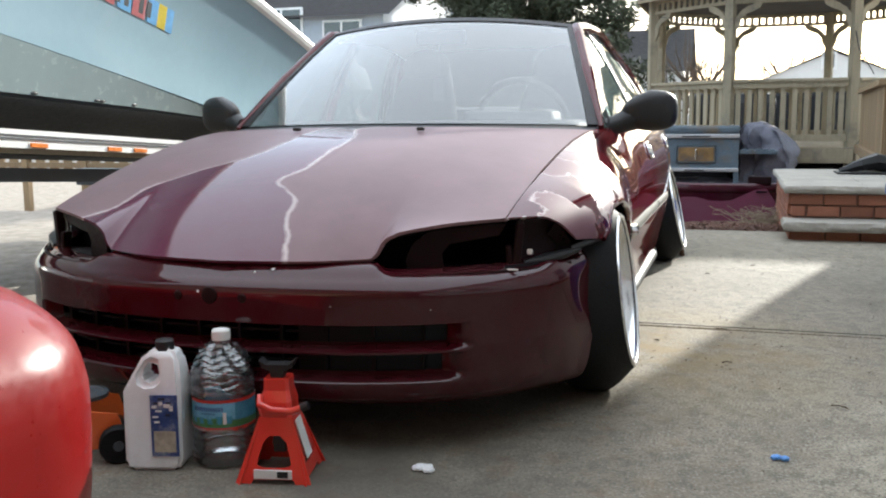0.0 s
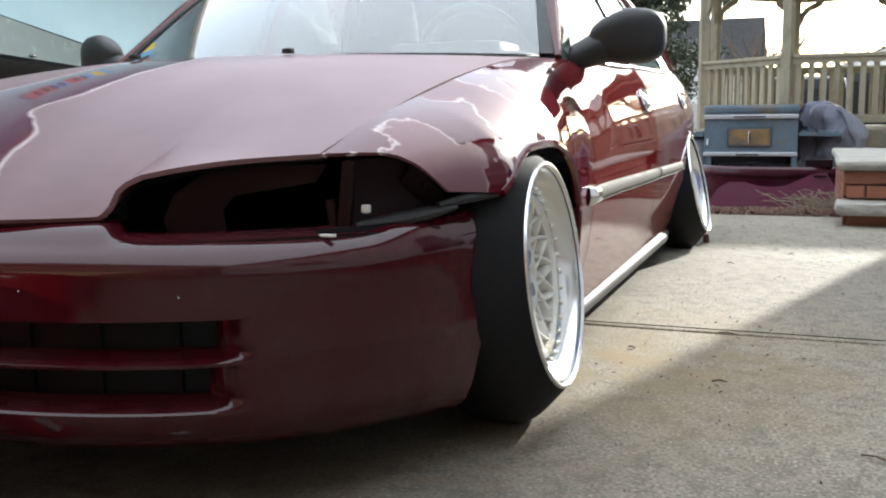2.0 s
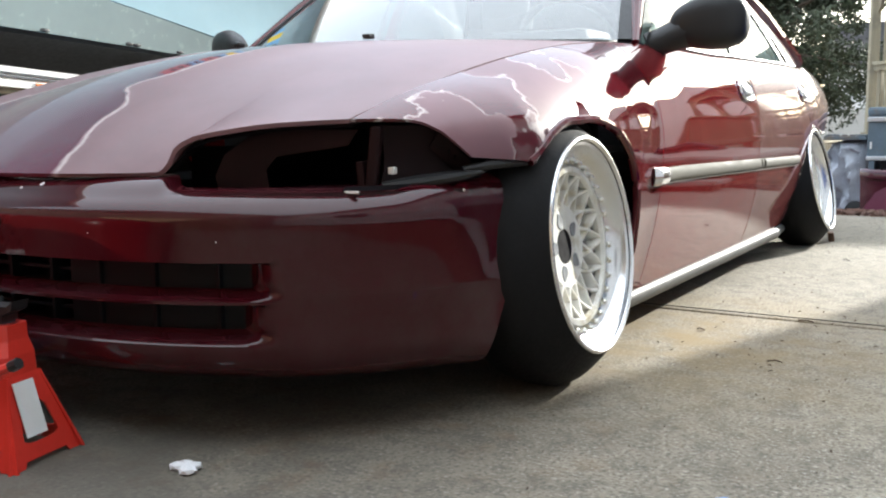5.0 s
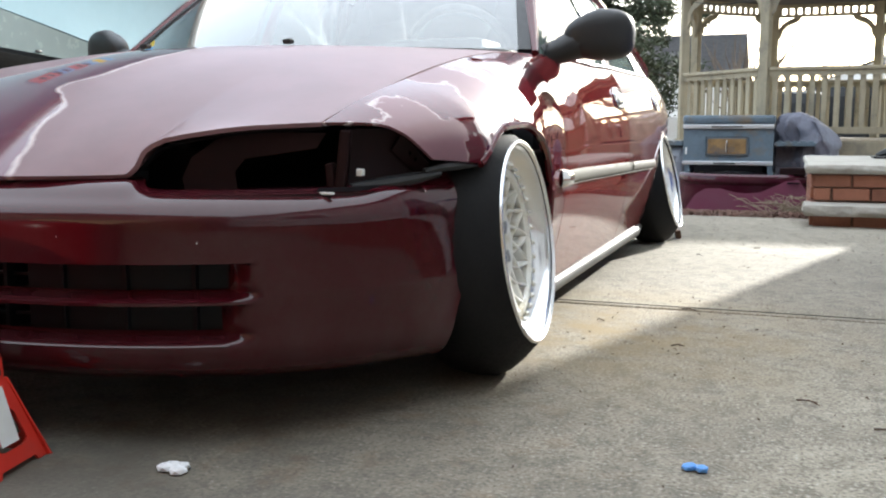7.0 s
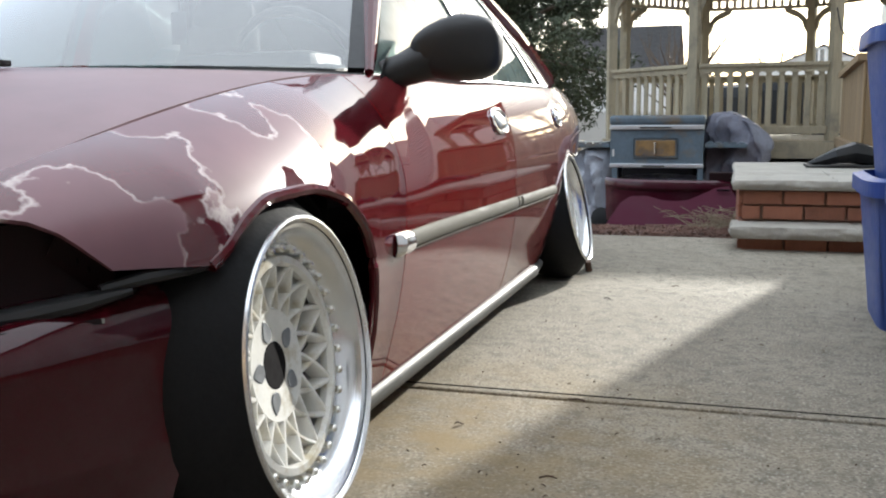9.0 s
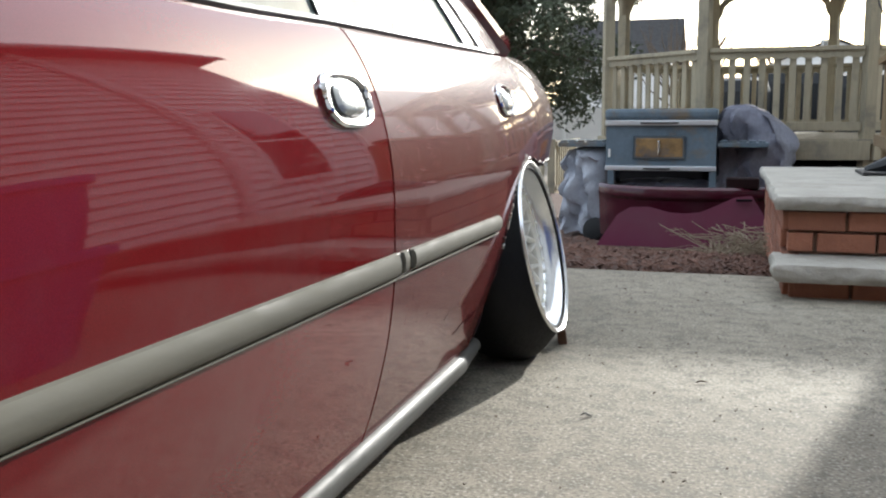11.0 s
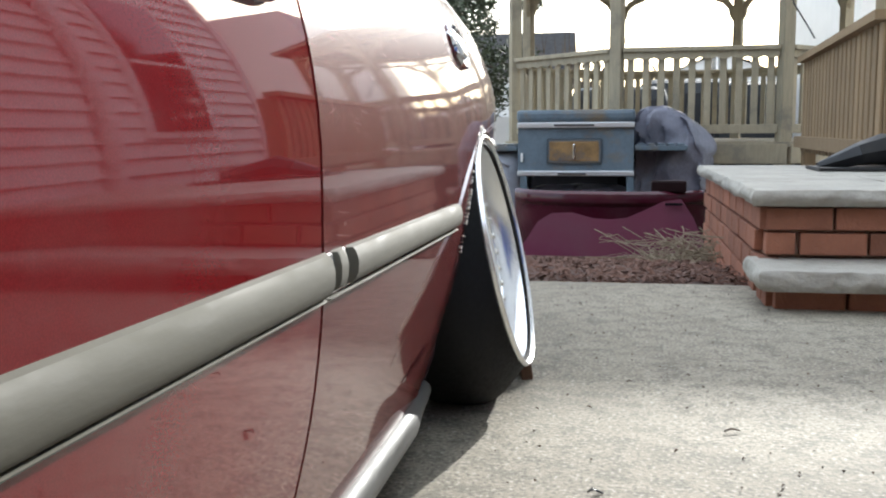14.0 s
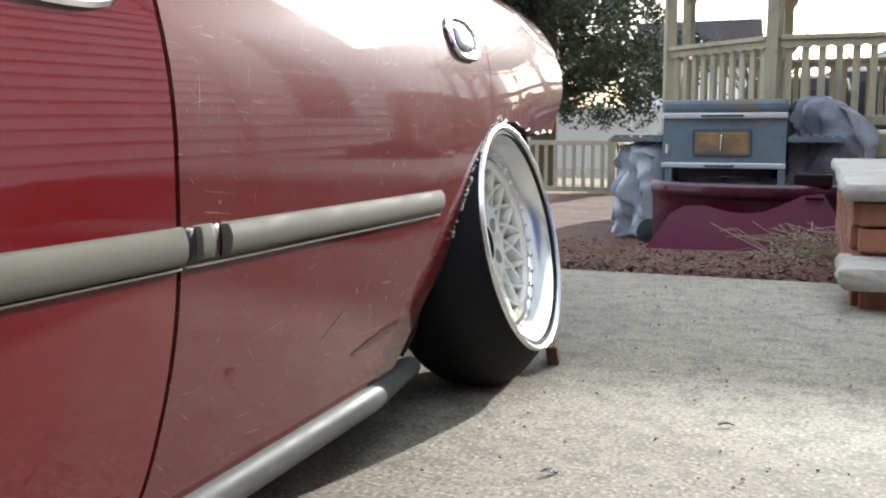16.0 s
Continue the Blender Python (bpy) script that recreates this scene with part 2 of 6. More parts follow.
MAROON = (0.085, 0.006, 0.011)
M_paint = car_paint("maroon paint", MAROON, (0.16, 0.05, 0.06), '')
M_hood = car_paint("maroon bonnet paint, lacquer peeling", (0.105, 0.024, 0.048), (0.178, 0.098, 0.108), 'hood')
M_wing = car_paint("maroon wing paint, lacquer peeling", MAROON, (0.155, 0.070, 0.085), 'wing', 1.62)
M_door = car_paint("red-maroon door paint", (0.135, 0.010, 0.012), (0.2, 0.07, 0.07), '', 1.58)
M_door_r = car_paint("scratched maroon paint", (0.112, 0.012, 0.012), (0.2, 0.07, 0.07), 'scratched', 1.56)
M_bumper = car_paint("dark maroon bumper paint", (0.042, 0.0030, 0.0066), (0.2, 0.07, 0.07), '', 1.47)
M_black = plain("black plastic", (0.012, 0.012, 0.013), 0.45, var=0.3, bump=0.08, bscale=300)
M_grille = plain("dark slate plastic", (0.0055, 0.0075, 0.010), 0.5, var=0.2, spec=0.18)
# near-black that carries the shade of hollows and gaps in its colour
M_cavity = plain("near-black for gaps and shaded hollows", (0.006, 0.005, 0.006), 0.8, var=0.4, spec=0.08)
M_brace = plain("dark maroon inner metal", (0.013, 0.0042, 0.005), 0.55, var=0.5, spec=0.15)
M_rubber = plain("tyre rubber", (0.0065, 0.0065, 0.007), 0.66, var=0.35, scale=14, bump=0.06, bscale=180, spec=0.22)
M_alu = plain("polished aluminium", (0.88, 0.89, 0.90), 0.24, metal=0.85, var=0.05, scale=30, stretch=(6, 1, 1))
M_lipwhite = plain("cream wheel paint", (0.78, 0.77, 0.72), 0.32, var=0.10, scale=18, coat=0.4, stain=(0.50, 0.44, 0.30))
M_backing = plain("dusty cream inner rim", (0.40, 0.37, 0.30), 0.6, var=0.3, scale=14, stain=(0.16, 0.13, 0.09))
M_lughole = plain("shaded grey-blue lug recess", (0.20, 0.21, 0.22), 0.5, var=0.3)
M_bolt = plain("bright bolt", (0.82, 0.79, 0.72), 0.25, metal=1.0)
M_trim = plain("faded grey-beige trim", (0.120, 0.114, 0.092), 0.75, var=0.16, spec=0.25, scale=5, bump=0.05, stretch=(1, .3, 1))
M_chrome = plain("chrome", (0.85, 0.85, 0.86), 0.10, metal=1.0, var=0.04)
M_sill = plain("worn silver sill", (0.085, 0.084, 0.079), 0.48, metal=0.0, spec=0.12, var=0.45, scale=7, stretch=(1, .4, 1))
M_glass = pane("dusty windscreen glass with added sky veil", (0.96, 0.99, 0.98), 0.01, 0.14, 2.5)
M_glass_b = pane("clear rear glass", (0.9, 0.96, 0.95), 0.01, 0.06, 1.2)
M_glass_g = pane("greenish side glass", (0.62, 0.82, 0.76), 0.02, 0.42, 0.8, (0.56, 0.74, 0.70, 1))
M_seat = plain("dark grey seat cloth", (0.035, 0.038, 0.045), 0.9, var=0.2, bump=0.3, bscale=400)
M_liner = plain("pale grey headliner cloth", (0.62, 0.62, 0.58), 0.9, var=0.08)
M_dash = plain("grey dashboard plastic", (0.05, 0.055, 0.06), 0.6)
M_concrete = concrete_mat()
M_gravel = plain("pale gravel and dirt", (0.29, 0.25, 0.205), 0.95, var=0.45, scale=9, bump=0.9, bscale=35, stain=(0.20, 0.16, 0.11))
M_mulchbed = plain("damp mulch soil", (0.085, 0.047, 0.034), 0.95, var=0.5, scale=12, bump=1.0, bscale=40)
M_brick = plain("red brick", (0.29, 0.120, 0.072), 0.85, var=0.4, scale=12, bump=0.5, bscale=90, piece=0.5)
M_mortar = plain("grey mortar", (0.27, 0.175, 0.13), 0.95, var=0.2, bump=0.5)
M_stone = plain("grey stone slab", (0.37, 0.35, 0.305), 0.85, var=0.22, scale=5, bump=0.8, bscale=28, stain=(0.30, 0.28, 0.24))
M_wood = plain("weathered grey-beige timber", (0.35, 0.305, 0.215), 0.8, var=0.25, scale=5, bump=0.3, bscale=30, stretch=(8, 8, 0.8), piece=0.25, stain=(0.21, 0.19, 0.15))
M_fence = plain("yellowish fence timber", (0.26, 0.18, 0.10), 0.8, var=0.25, scale=5, bump=0.3, bscale=30, stretch=(8, 8, 0.8), piece=0.35)
M_roof = plain("dark roof shingle", (0.09, 0.085, 0.085), 0.9, var=0.3, bump=0.5)
M_siding = plain("white vinyl siding", (0.70, 0.69, 0.67), 0.45, var=0.06, scale=3)
M_clap = plain("off-white clapboard paint", (0.78, 0.77, 0.75), 0.5, var=0.08, scale=3)
M_siding_b = plain("grey-blue siding", (0.36, 0.40, 0.45), 0.6, var=0.08)
M_win = plain("dark window glass", (0.03, 0.04, 0.05), 0.06, coat=1.0)
M_white = plain("white paint", (0.78, 0.78, 0.76), 0.4, var=0.06)
M_grillblue = plain("rust-stained slate-blue enamel", (0.105, 0.145, 0.180), 0.42, var=0.3, scale=4, coat=0.15, stain=(0.17, 0.13, 0.085))
M_rust = plain("rusty steel", (0.26, 0.155, 0.06), 0.75, var=0.5, scale=8, stain=(0.09, 0.09, 0.10))
M_alu2 = plain("brushed aluminium strip", (0.68, 0.70, 0.72), 0.35, metal=0.7, var=0.1)
M_tarp = plain("grey weatherproof cover", (0.165, 0.17, 0.215), 0.42, var=0.35, scale=5, bump=1.0, bscale=14)
M_tarp_l = plain("silver weatherproof cover", (0.36, 0.38, 0.43), 0.38, var=0.25, scale=5, bump=0.5, bscale=14)
M_bin = plain("blue plastic", (0.035, 0.085, 0.34), 0.42, var=0.12, scale=4, bump=0.05)
M_red = plain("glossy red paint", (0.20, 0.006, 0.0055), 0.32, spec=0.25, coat=0.25, var=0.06)
M_standred = plain("red enamel", (0.62, 0.035, 0.022), 0.35, coat=0.5, var=0.1)
M_orange = plain("orange enamel", (0.62, 0.115, 0.022), 0.4, coat=0.4, var=0.15)
M_jug = plain("off-white plastic", (0.78, 0.80, 0.80), 0.35, var=0.06, scale=7, stain=(0.64, 0.65, 0.63))
M_water = pane("clear plastic bottle", (0.93, 0.96, 0.98), 0.03, 0.07, 2.4)
M_labelw = plain("white paper label", (0.72, 0.72, 0.70), 0.5, var=0.05)
M_labelb = plain("blue printed label", (0.035, 0.065, 0.20), 0.35, var=0.5, scale=30, stain=(0.30, 0.32, 0.38))
M_labelk = plain("dark printed label", (0.02, 0.025, 0.05), 0.4)
M_sky = plain("pale blue printed label", (0.16, 0.42, 0.58), 0.35, var=0.25, scale=30)
M_teal = plain("teal printed label", (0.05, 0.24, 0.36), 0.35, var=0.4, scale=35)
M_green = plain("green printed label", (0.06, 0.20, 0.07), 0.4, var=0.4, scale=40)
M_redlab = plain("red printed band", (0.50, 0.04, 0.03), 0.4)
M_beige = plain("beige printed picture", (0.40, 0.36, 0.28), 0.5, var=0.4, scale=40)
M_boat = plain("pale blue gelcoat", (0.33, 0.47, 0.535), 0.16, coat=0.6, var=0.05, scale=2)
M_boatlow = plain("grey-green gelcoat", (0.29, 0.36, 0.365), 0.25, coat=0.4, var=0.07, scale=2)
M_bottom = plain("black bottom paint", (0.012, 0.014, 0.017), 0.6, var=0.4)
M_steel = plain("dark painted steel", (0.05, 0.06, 0.07), 0.5, var=0.3)
M_yellow = plain("yellow sticker", (0.70, 0.55, 0.05), 0.4)
M_bluelab = plain("light blue sticker", (0.15, 0.40, 0.70), 0.4)
M_pinklab = plain("faded red sticker", (0.50, 0.14, 0.15), 0.4, stain=(0.55, 0.3, 0.3))
M_reflect = plain("orange reflector", (0.75, 0.22, 0.04), 0.3)
M_bark = plain("bark", (0.10, 0.075, 0.055), 0.95, var=0.4, scale=10, bump=1.0, bscale=25, stretch=(4, 4, .7))
M_needles = plain("juniper foliage", (0.044, 0.055, 0.027), 0.75, var=0.6, scale=1.2)
M_straw = plain("dry stems", (0.21, 0.17, 0.115), 0.9, var=0.3)
M_chock = plain("brown chock wood", (0.13, 0.065, 0.035), 0.8, var=0.35, scale=20)
M_leaf = plain("dead leaf", (0.085, 0.052, 0.034), 0.9, var=0.4)
M_pap = plain("white litter", (0.75, 0.76, 0.78), 0.7)
M_bluelit = plain("blue litter", (0.10, 0.28, 0.65), 0.5)
M_chip = plain("mulch chip", (0.125, 0.066, 0.047), 0.9, var=0.5, scale=2)
M_silver = plain("silver paint", (0.52, 0.53, 0.52), 0.25, metal=0.6, coat=0.8, var=0.08)


# ---- building helpers ----
def part(name, bm, material, parent=None, label="", smooth=False):
    me = bpy.data.meshes.new(name)
    bmesh.ops.recalc_face_normals(bm, faces=bm.faces[:])
    bm.to_mesh(me)
    bm.free()
    for mt in (material if isinstance(material, (list, tuple)) else [material]):
        me.materials.append(mt)
    if smooth:
        me.shade_smooth()
        me.set_sharp_from_angle(angle=radians(35))
    ob = new(name, me)
    if parent:
        ob.parent = parent
    return tagged(ob, label)


def thing(name, label, category, group="", kind="", at=(0, 0, 0), rz=0):
    e = new(name)
    e.matrix_world = pose(*at, 0, 0, rz)
    return tagged(e, label, category, group, kind)


def cuboid(bm, x0, x1, y0, y1, z0, z1, bevel=0.0, m=None, seg=2):
    r = bmesh.ops.create_cube(bm, size=1, matrix=Matrix.Translation(((x0 + x1) / 2, (y0 + y1) / 2, (z0 + z1) / 2)) @ Matrix.Diagonal((x1 - x0, y1 - y0, z1 - z0, 1)))
    vs = r["verts"]
    if bevel:
        es = list({e for v in vs for e in v.link_edges})
        out = bmesh.ops.bevel(bm, geom=es, offset=bevel, segments=seg, affect='EDGES', profile=0.6)
        vs = list({v for f in out["faces"] for v in f.verts} | {v for v in vs if v.is_valid})
    if m is not None:
        bmesh.ops.transform(bm, matrix=m, verts=vs)
    return bm


def boxbm(x0, x1, y0, y1, z0, z1, bevel=0.0, m=None):
    return cuboid(bmesh.new(), x0, x1, y0, y1, z0, z1, bevel, m)


def patch(fn, us, vs, keep=None, thick=0.0):
    """A surface fn(u, v) over the given steps; keep(i, j) tells which cells stay."""
    bm = bmesh.new()
    g = [[bm.verts.new(fn(u, v)) for v in vs] for u in us]
    for i in range(len(us) - 1):
        for j in range(len(vs) - 1):
            if keep is None or keep(i, j):
                q = [g[i][j], g[i + 1][j], g[i + 1][j + 1], g[i][j + 1]]
                try:
                    bm.faces.new(q)
                except ValueError:
                    pass
    bmesh.ops.delete(bm, geom=[v for v in bm.verts if not v.link_faces], context='VERTS')
    if thick:
        bmesh.ops.recalc_face_normals(bm, faces=bm.faces[:])
        bmesh.ops.solidify(bm, geom=bm.faces[:], thickness=thick)
    return bm


def steps(a, b, n):
    return [a + (b - a) * i / n for i in range(n + 1)]


def curve(pts):
    """A smooth function through (x, y) points."""
    xs = [p[0] for p in pts]
    ys = [p[1] for p in pts]

    def f(x):
        if x <= xs[0]:
            return ys[0]
        if x >= xs[-1]:
            return ys[-1]
        k = max(i for i in range(len(xs) - 1) if xs[i] <= x)
        h = xs[k + 1] - xs[k]
        t = (x - xs[k]) / h

        def slope(i):
            if i == 0:
                return (ys[1] - ys[0]) / (xs[1] - xs[0])
            if i == len(xs) - 1:
                return (ys[-1] - ys[-2]) / (xs[-1] - xs[-2])
            a, b = (ys[i] - ys[i - 1]) / (xs[i] - xs[i - 1]), (ys[i + 1] - ys[i]) / (xs[i + 1] - xs[i])
            return 0.0 if a * b <= 0 else 2 * a * b / (a + b)
        m0, m1 = slope(k) * h, slope(k + 1) * h
        return (2 * t**3 - 3 * t**2 + 1) * ys[k] + (t**3 - 2 * t**2 + t) * m0 + (3 * t**2 - 2 * t**3) * ys[k + 1] + (t**3 - t**2) * m1
    return f


def lathe(profile, seg=48, axis='x', close=False, caps=True):
    """Turns (along, radius) points round the x or z axis."""
    bm = bmesh.new()
    rings = []
    for a, r in profile:
        ring = []
        for k in range(seg):
            t = 2 * math.pi * k / seg
            c, s = r * math.cos(t), r * math.sin(t)
            ring.append(bm.verts.new((a, c, s) if axis == 'x' else (c, s, a)))
        rings.append(ring)
    n = len(rings)
    for i in range(n if close else n - 1):
        A, B = rings[i], rings[(i + 1) % n]
        for k in range(seg):
            bm.faces.new((A[k], A[(k + 1) % seg], B[(k + 1) % seg], B[k]))
    if not close and caps:
        for ring in (rings[0], rings[-1]):
            if (ring[0].co - ring[seg // 2].co).length > 1e-4:
                bm.faces.new(ring)
    return bm


def tube(bm, pts, rad, seg=8):
    """A round bar through the points; rad may be a number or one for each point."""
    pts = [Vector(p) for p in pts]
    rings = []
    for i, p in enumerate(pts):
        d = (pts[min(i + 1, len(pts) - 1)] - pts[max(i - 1, 0)]).normalized()
        side = d.cross(Vector((0, 0, 1)) if abs(d.z) < 0.9 else Vector((1, 0, 0))).normalized()
        up = side.cross(d)
        r = rad[i] if isinstance(rad, (list, tuple)) else rad
        rings.append([bm.verts.new(p + side * r * math.cos(2 * math.pi * k / seg) + up * r * math.sin(2 * math.pi * k / seg)) for k in range(seg)])
    for A, B in zip(rings, rings[1:]):
        for k in range(seg):
            bm.faces.new((A[k], A[(k + 1) % seg], B[(k + 1) % seg], B[k]))
    bm.faces.new(rings[0])
    bm.faces.new(rings[-1])
    return bm


def prism(bm, poly, depth, m=None):
    """A flat outline in x and z, given depth in y."""
    a = [bm.verts.new((x, 0, z)) for x, z in poly]
    b = [bm.verts.new((x, depth, z)) for x, z in poly]
    bm.faces.new(a)
    bm.faces.new(b)
    n = len(poly)
    for k in range(n):
        bm.faces.new((a[k], a[(k + 1) % n], b[(k + 1) % n], b[k]))
    if m is not None:
        bmesh.ops.transform(bm, matrix=m, verts=a + b)
    return bm


# ---- the ground ----
def drop(y):
    t = min(1, max(0, (y - 3.9) / 4.2))
    return -0.42 * t * t * (3 - 2 * t)


g_ys = [-60, -30, -12, -4] + steps(0, 3.9, 4) + steps(4.3, 8.3, 10) + [12, 20, 40, 80, 200, 600]
g_xs = [-600, -150, -40, -12, -6] + steps(-4, 4, 8) + [6, 12, 40, 150, 600]
ground = part("ground", patch(lambda x, y: (x, y, drop(y) - 0.03), g_xs, g_ys), M_gravel)
tagged(ground, "pale gravel and dirt yard ground", "ground", kind="structure")

driveway = tagged(new("driveway"), "weathered grey concrete driveway with tooled joints", "driveway", kind="structure")
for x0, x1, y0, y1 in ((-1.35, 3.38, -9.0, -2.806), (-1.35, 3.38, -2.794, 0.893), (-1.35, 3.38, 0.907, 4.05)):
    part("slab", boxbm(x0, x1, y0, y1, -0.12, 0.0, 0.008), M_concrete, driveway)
part("joint_filler", boxbm(-1.35, 3.38, 0.889, 0.911, -0.11, -0.012), M_cavity, driveway)
# a second tooled line beside the joint
part("tooled_line", boxbm(0.6, 3.3, 0.938, 0.943, -0.004, 0.0015), M_cavity, driveway)

mulch_bed = part("mulch_bed", patch(lambda x, y: (x, y, drop(y) - 0.012 + 0.02 * noise.noise((x * 3, y * 3, 0))), steps(-3.2, 3.3, 50), steps(4.052, 12.95, 60)), M_mulchbed)
tagged(mulch_bed, "dark reddish-brown mulch bed behind the driveway", "mulch bed", kind="structure")
rnd = random.Random(5)
bm = bmesh.new()
for k in range(9500):
    x, y = rnd.uniform(-1.2, 1.9), 4.06 + 4.2 * rnd.random() ** 1.6
    l, w = rnd.uniform(0.007, 0.024), rnd.uniform(0.004, 0.009)
    m = Matrix.Translation((x, y, drop(y) + rnd.uniform(-0.004, 0.022))) @ Euler((rnd.uniform(-.5, .5), rnd.uniform(-.5, .5), rnd.uniform(0, 6.3))).to_matrix().to_4x4()
    vs = [bm.verts.new(m @ Vector(c)) for c in ((-l, -w, 0), (l, -w * .6, 0), (l * .9, w, 0), (-l, w * .7, 0), (0, 0, w * .9))]
    for f in ((0, 1, 4), (1, 2, 4), (2, 3, 4), (3, 0, 4)):
        bm.faces.new([vs[i] for i in f])
tagged(part("mulch_chips", bm, M_chip), "scattered brown wood mulch chips", "mulch", kind="stuff")

# ---- the car ----
car = thing("car", "low maroon four-door car, headlights missing, lacquer peeling, parked on the driveway", "car")

W = curve([(-0.50, 0.715), (-0.462, 0.735), (-0.30, 0.806), (-0.2, 0.848), (-0.15, 0.864), (0.1, 0.877), (0.35, 0.864), (0.55, 0.852), (1.6, 0.848), (2.3, 0.846), (2.7, 0.835), (3.2, 0.785), (3.5, 0.735)])
DZ = curve([(0.08, -0.055), (0.2, -0.026), (0.3, -0.008), (0.40, 0.0), (0.45, 0.0)])
XT = curve([(-0.462, 0.654), (-0.1, 0.676), (0.3, 0.697), (0.62, 0.712), (0.82, 0.752), (1.2, 0.763), (2.3, 0.760), (2.6, 0.75), (2.9, 0.705), (3.25, 0.64), (3.5, 0.60)])
ZT = curve([(-0.462, 0.546), (-0.3, 0.598), (-0.1, 0.6435), (0.1, 0.685), (0.3, 0.716), (0.62, 0.741), (0.82, 0.744), (1.2, 0.743), (1.6, 0.752), (2.35, 0.763), (2.6, 0.768), (2.9, 0.785), (3.25, 0.79), (3.5, 0.78)])


def section(y, s):
    w = W(y)
    if s <= 1:
        z = 0.09 + 0.36 * s
        return w + DZ(z), z
    t = s - 1
    xt, zt = XT(y), ZT(y)
    p = ((w, 0.45), (w + 0.006, 0.45 + 0.55 * (zt - 0.45)), (xt + (0.42 + 0.24 * min(1, max(0, (0.55 - y) / 0.25))) * (w - xt), zt - 0.13 * (zt - 0.45)), (xt, zt))
    k = ((1 - t)**3, 3 * t * (1 - t)**2, 3 * t * t * (1 - t), t**3)
    return sum(a * q[0] for a, q in zip(k, p)), sum(a * q[1] for a, q in zip(k, p))


def s_at(y, z):
    a, b = 0.0, 2.0
    for _ in range(24):
        c = (a + b) / 2
        if section(y, c)[1] < z:
            a = c
        else:
            b = c
    return a


def linear(pts):
    def f(y):
        for (a, za), (b, zb) in zip(pts, pts[1:]):
            if y <= b:
                return za + (zb - za) * max(0, (y - a)) / (b - a)
        return pts[-1][1]
    return f


def side_panel(y0, y1, zlow, extra, side=1, n=40, nv=18):
    ym0, ym1 = y0(0.5), y1(0.5)
    us = sorted(set(steps(0, 1, n) + [(e - ym0) / (ym1 - ym0) for e in extra if ym0 < e < ym1]))

    def fn(u, v):
        yn = ym0 + (ym1 - ym0) * u
        sl = s_at(yn, zlow(yn))
        x, z = section(yn, sl + (2 - sl) * v)
        return side * x, y0(z) + (y1(z) - y0(z)) * u, z
    return patch(fn, us, steps(0, 1, nv), thick=0.006)


F_LOW = [(-0.462, 0.547), (-0.42, 0.547), (-0.39, 0.546), (-0.372, 0.541), (-0.352, 0.526), (-0.33, 0.500), (-0.31, 0.480), (-0.25, 0.475), (-0.182, 0.468), (-0.140, 0.496), (-0.095, 0.520), (-0.02, 0.541),
         (0.09, 0.545), (0.21, 0.523), (0.28, 0.487), (0.33, 0.447), (0.372, 0.37), (0.392, 0.28), (0.400, 0.2), (0.405, 0.10), (0.575, 0.10)]
R_LOW = [(1.5, 0.105), (2.20, 0.125), (2.245, 0.19), (2.29, 0.24), (2.375, 0.355), (2.463, 0.442), (2.54, 0.49), (2.60, 0.508), (2.70, 0.508), (2.8, 0.495), (2.9, 0.482), (3.6, 0.482)]
FENDER_DOOR = curve([(0.1, 0.528), (0.186, 0.537), (0.42, 0.567), (0.55, 0.58), (0.8, 0.585)])
B_SEAM = curve([(0.10, 1.545), (0.16, 1.570), (0.211, 1.580), (0.26, 1.586), (0.34, 1.592), (0.8, 1.597)])
C_SEAM = curve([(0.1, 2.54), (0.5, 2.555), (0.65, 2.585), (0.8, 2.62)])
TAIL = curve([(0.4, 3.22), (0.48, 3.24), (0.6, 3.40), (0.8, 3.52)])
GAP = 0.0035

F_ARC = curve(F_LOW[8:])


def F_EDGE(y):
    return F_ARC(y) if y > F_LOW[8][0] else linear(F_LOW)(y)


part("front_wing", side_panel(lambda z: -0.462, lambda z: FENDER_DOOR(z) - GAP, F_EDGE, [p[0] for p in F_LOW], n=130, nv=24), M_wing, car, "maroon front wing with peeling lacquer", True)
for sd in (1, -1):
    part("front_door", side_panel(lambda z: FENDER_DOOR(z), lambda z: B_SEAM(z), lambda y: 0.105, [], sd, 30, 26), M_door, car, "glossy red-maroon front door", True)
    part("rear_door", side_panel(lambda z: B_SEAM(z) + 2 * GAP, lambda z: C_SEAM(z), linear(R_LOW), [p[0] for p in R_LOW], sd, 36, 26), M_door_r, car, "scratched dull maroon rear door", True)
    part("rear_quarter", side_panel(lambda z: C_SEAM(z) + GAP, lambda z: TAIL(z), linear(R_LOW), [p[0] for p in R_LOW], sd, 30, 20), M_door_r, car, "scratched rear quarter panel cut above the wheel", True)
    # rolled arch edges
    if sd == 1:
        bm = bmesh.new()
        tube(bm, [(section(y, s_at(y, z))[0] - 0.006, y, z) for y, z in [(q, F_EDGE(q)) for q in steps(-0.182, 0.405, 60)]], 0.010, 8)
        part("arch_lip", bm, M_paint, car, smooth=True)
    bm = bmesh.new()
    tube(bm, [(sd * (section(y, s_at(y, z))[0] - 0.008 + 0.004 * math.sin(y * 60)), y, z + 0.003 * math.sin(y * 95)) for y, z in
              [(q, linear(R_LOW)(q)) for q in steps(2.21, 3.2, 40)]], 0.007, 6)
    part("arch_lip", bm, M_brace, car, "ragged cut arch edge", True)

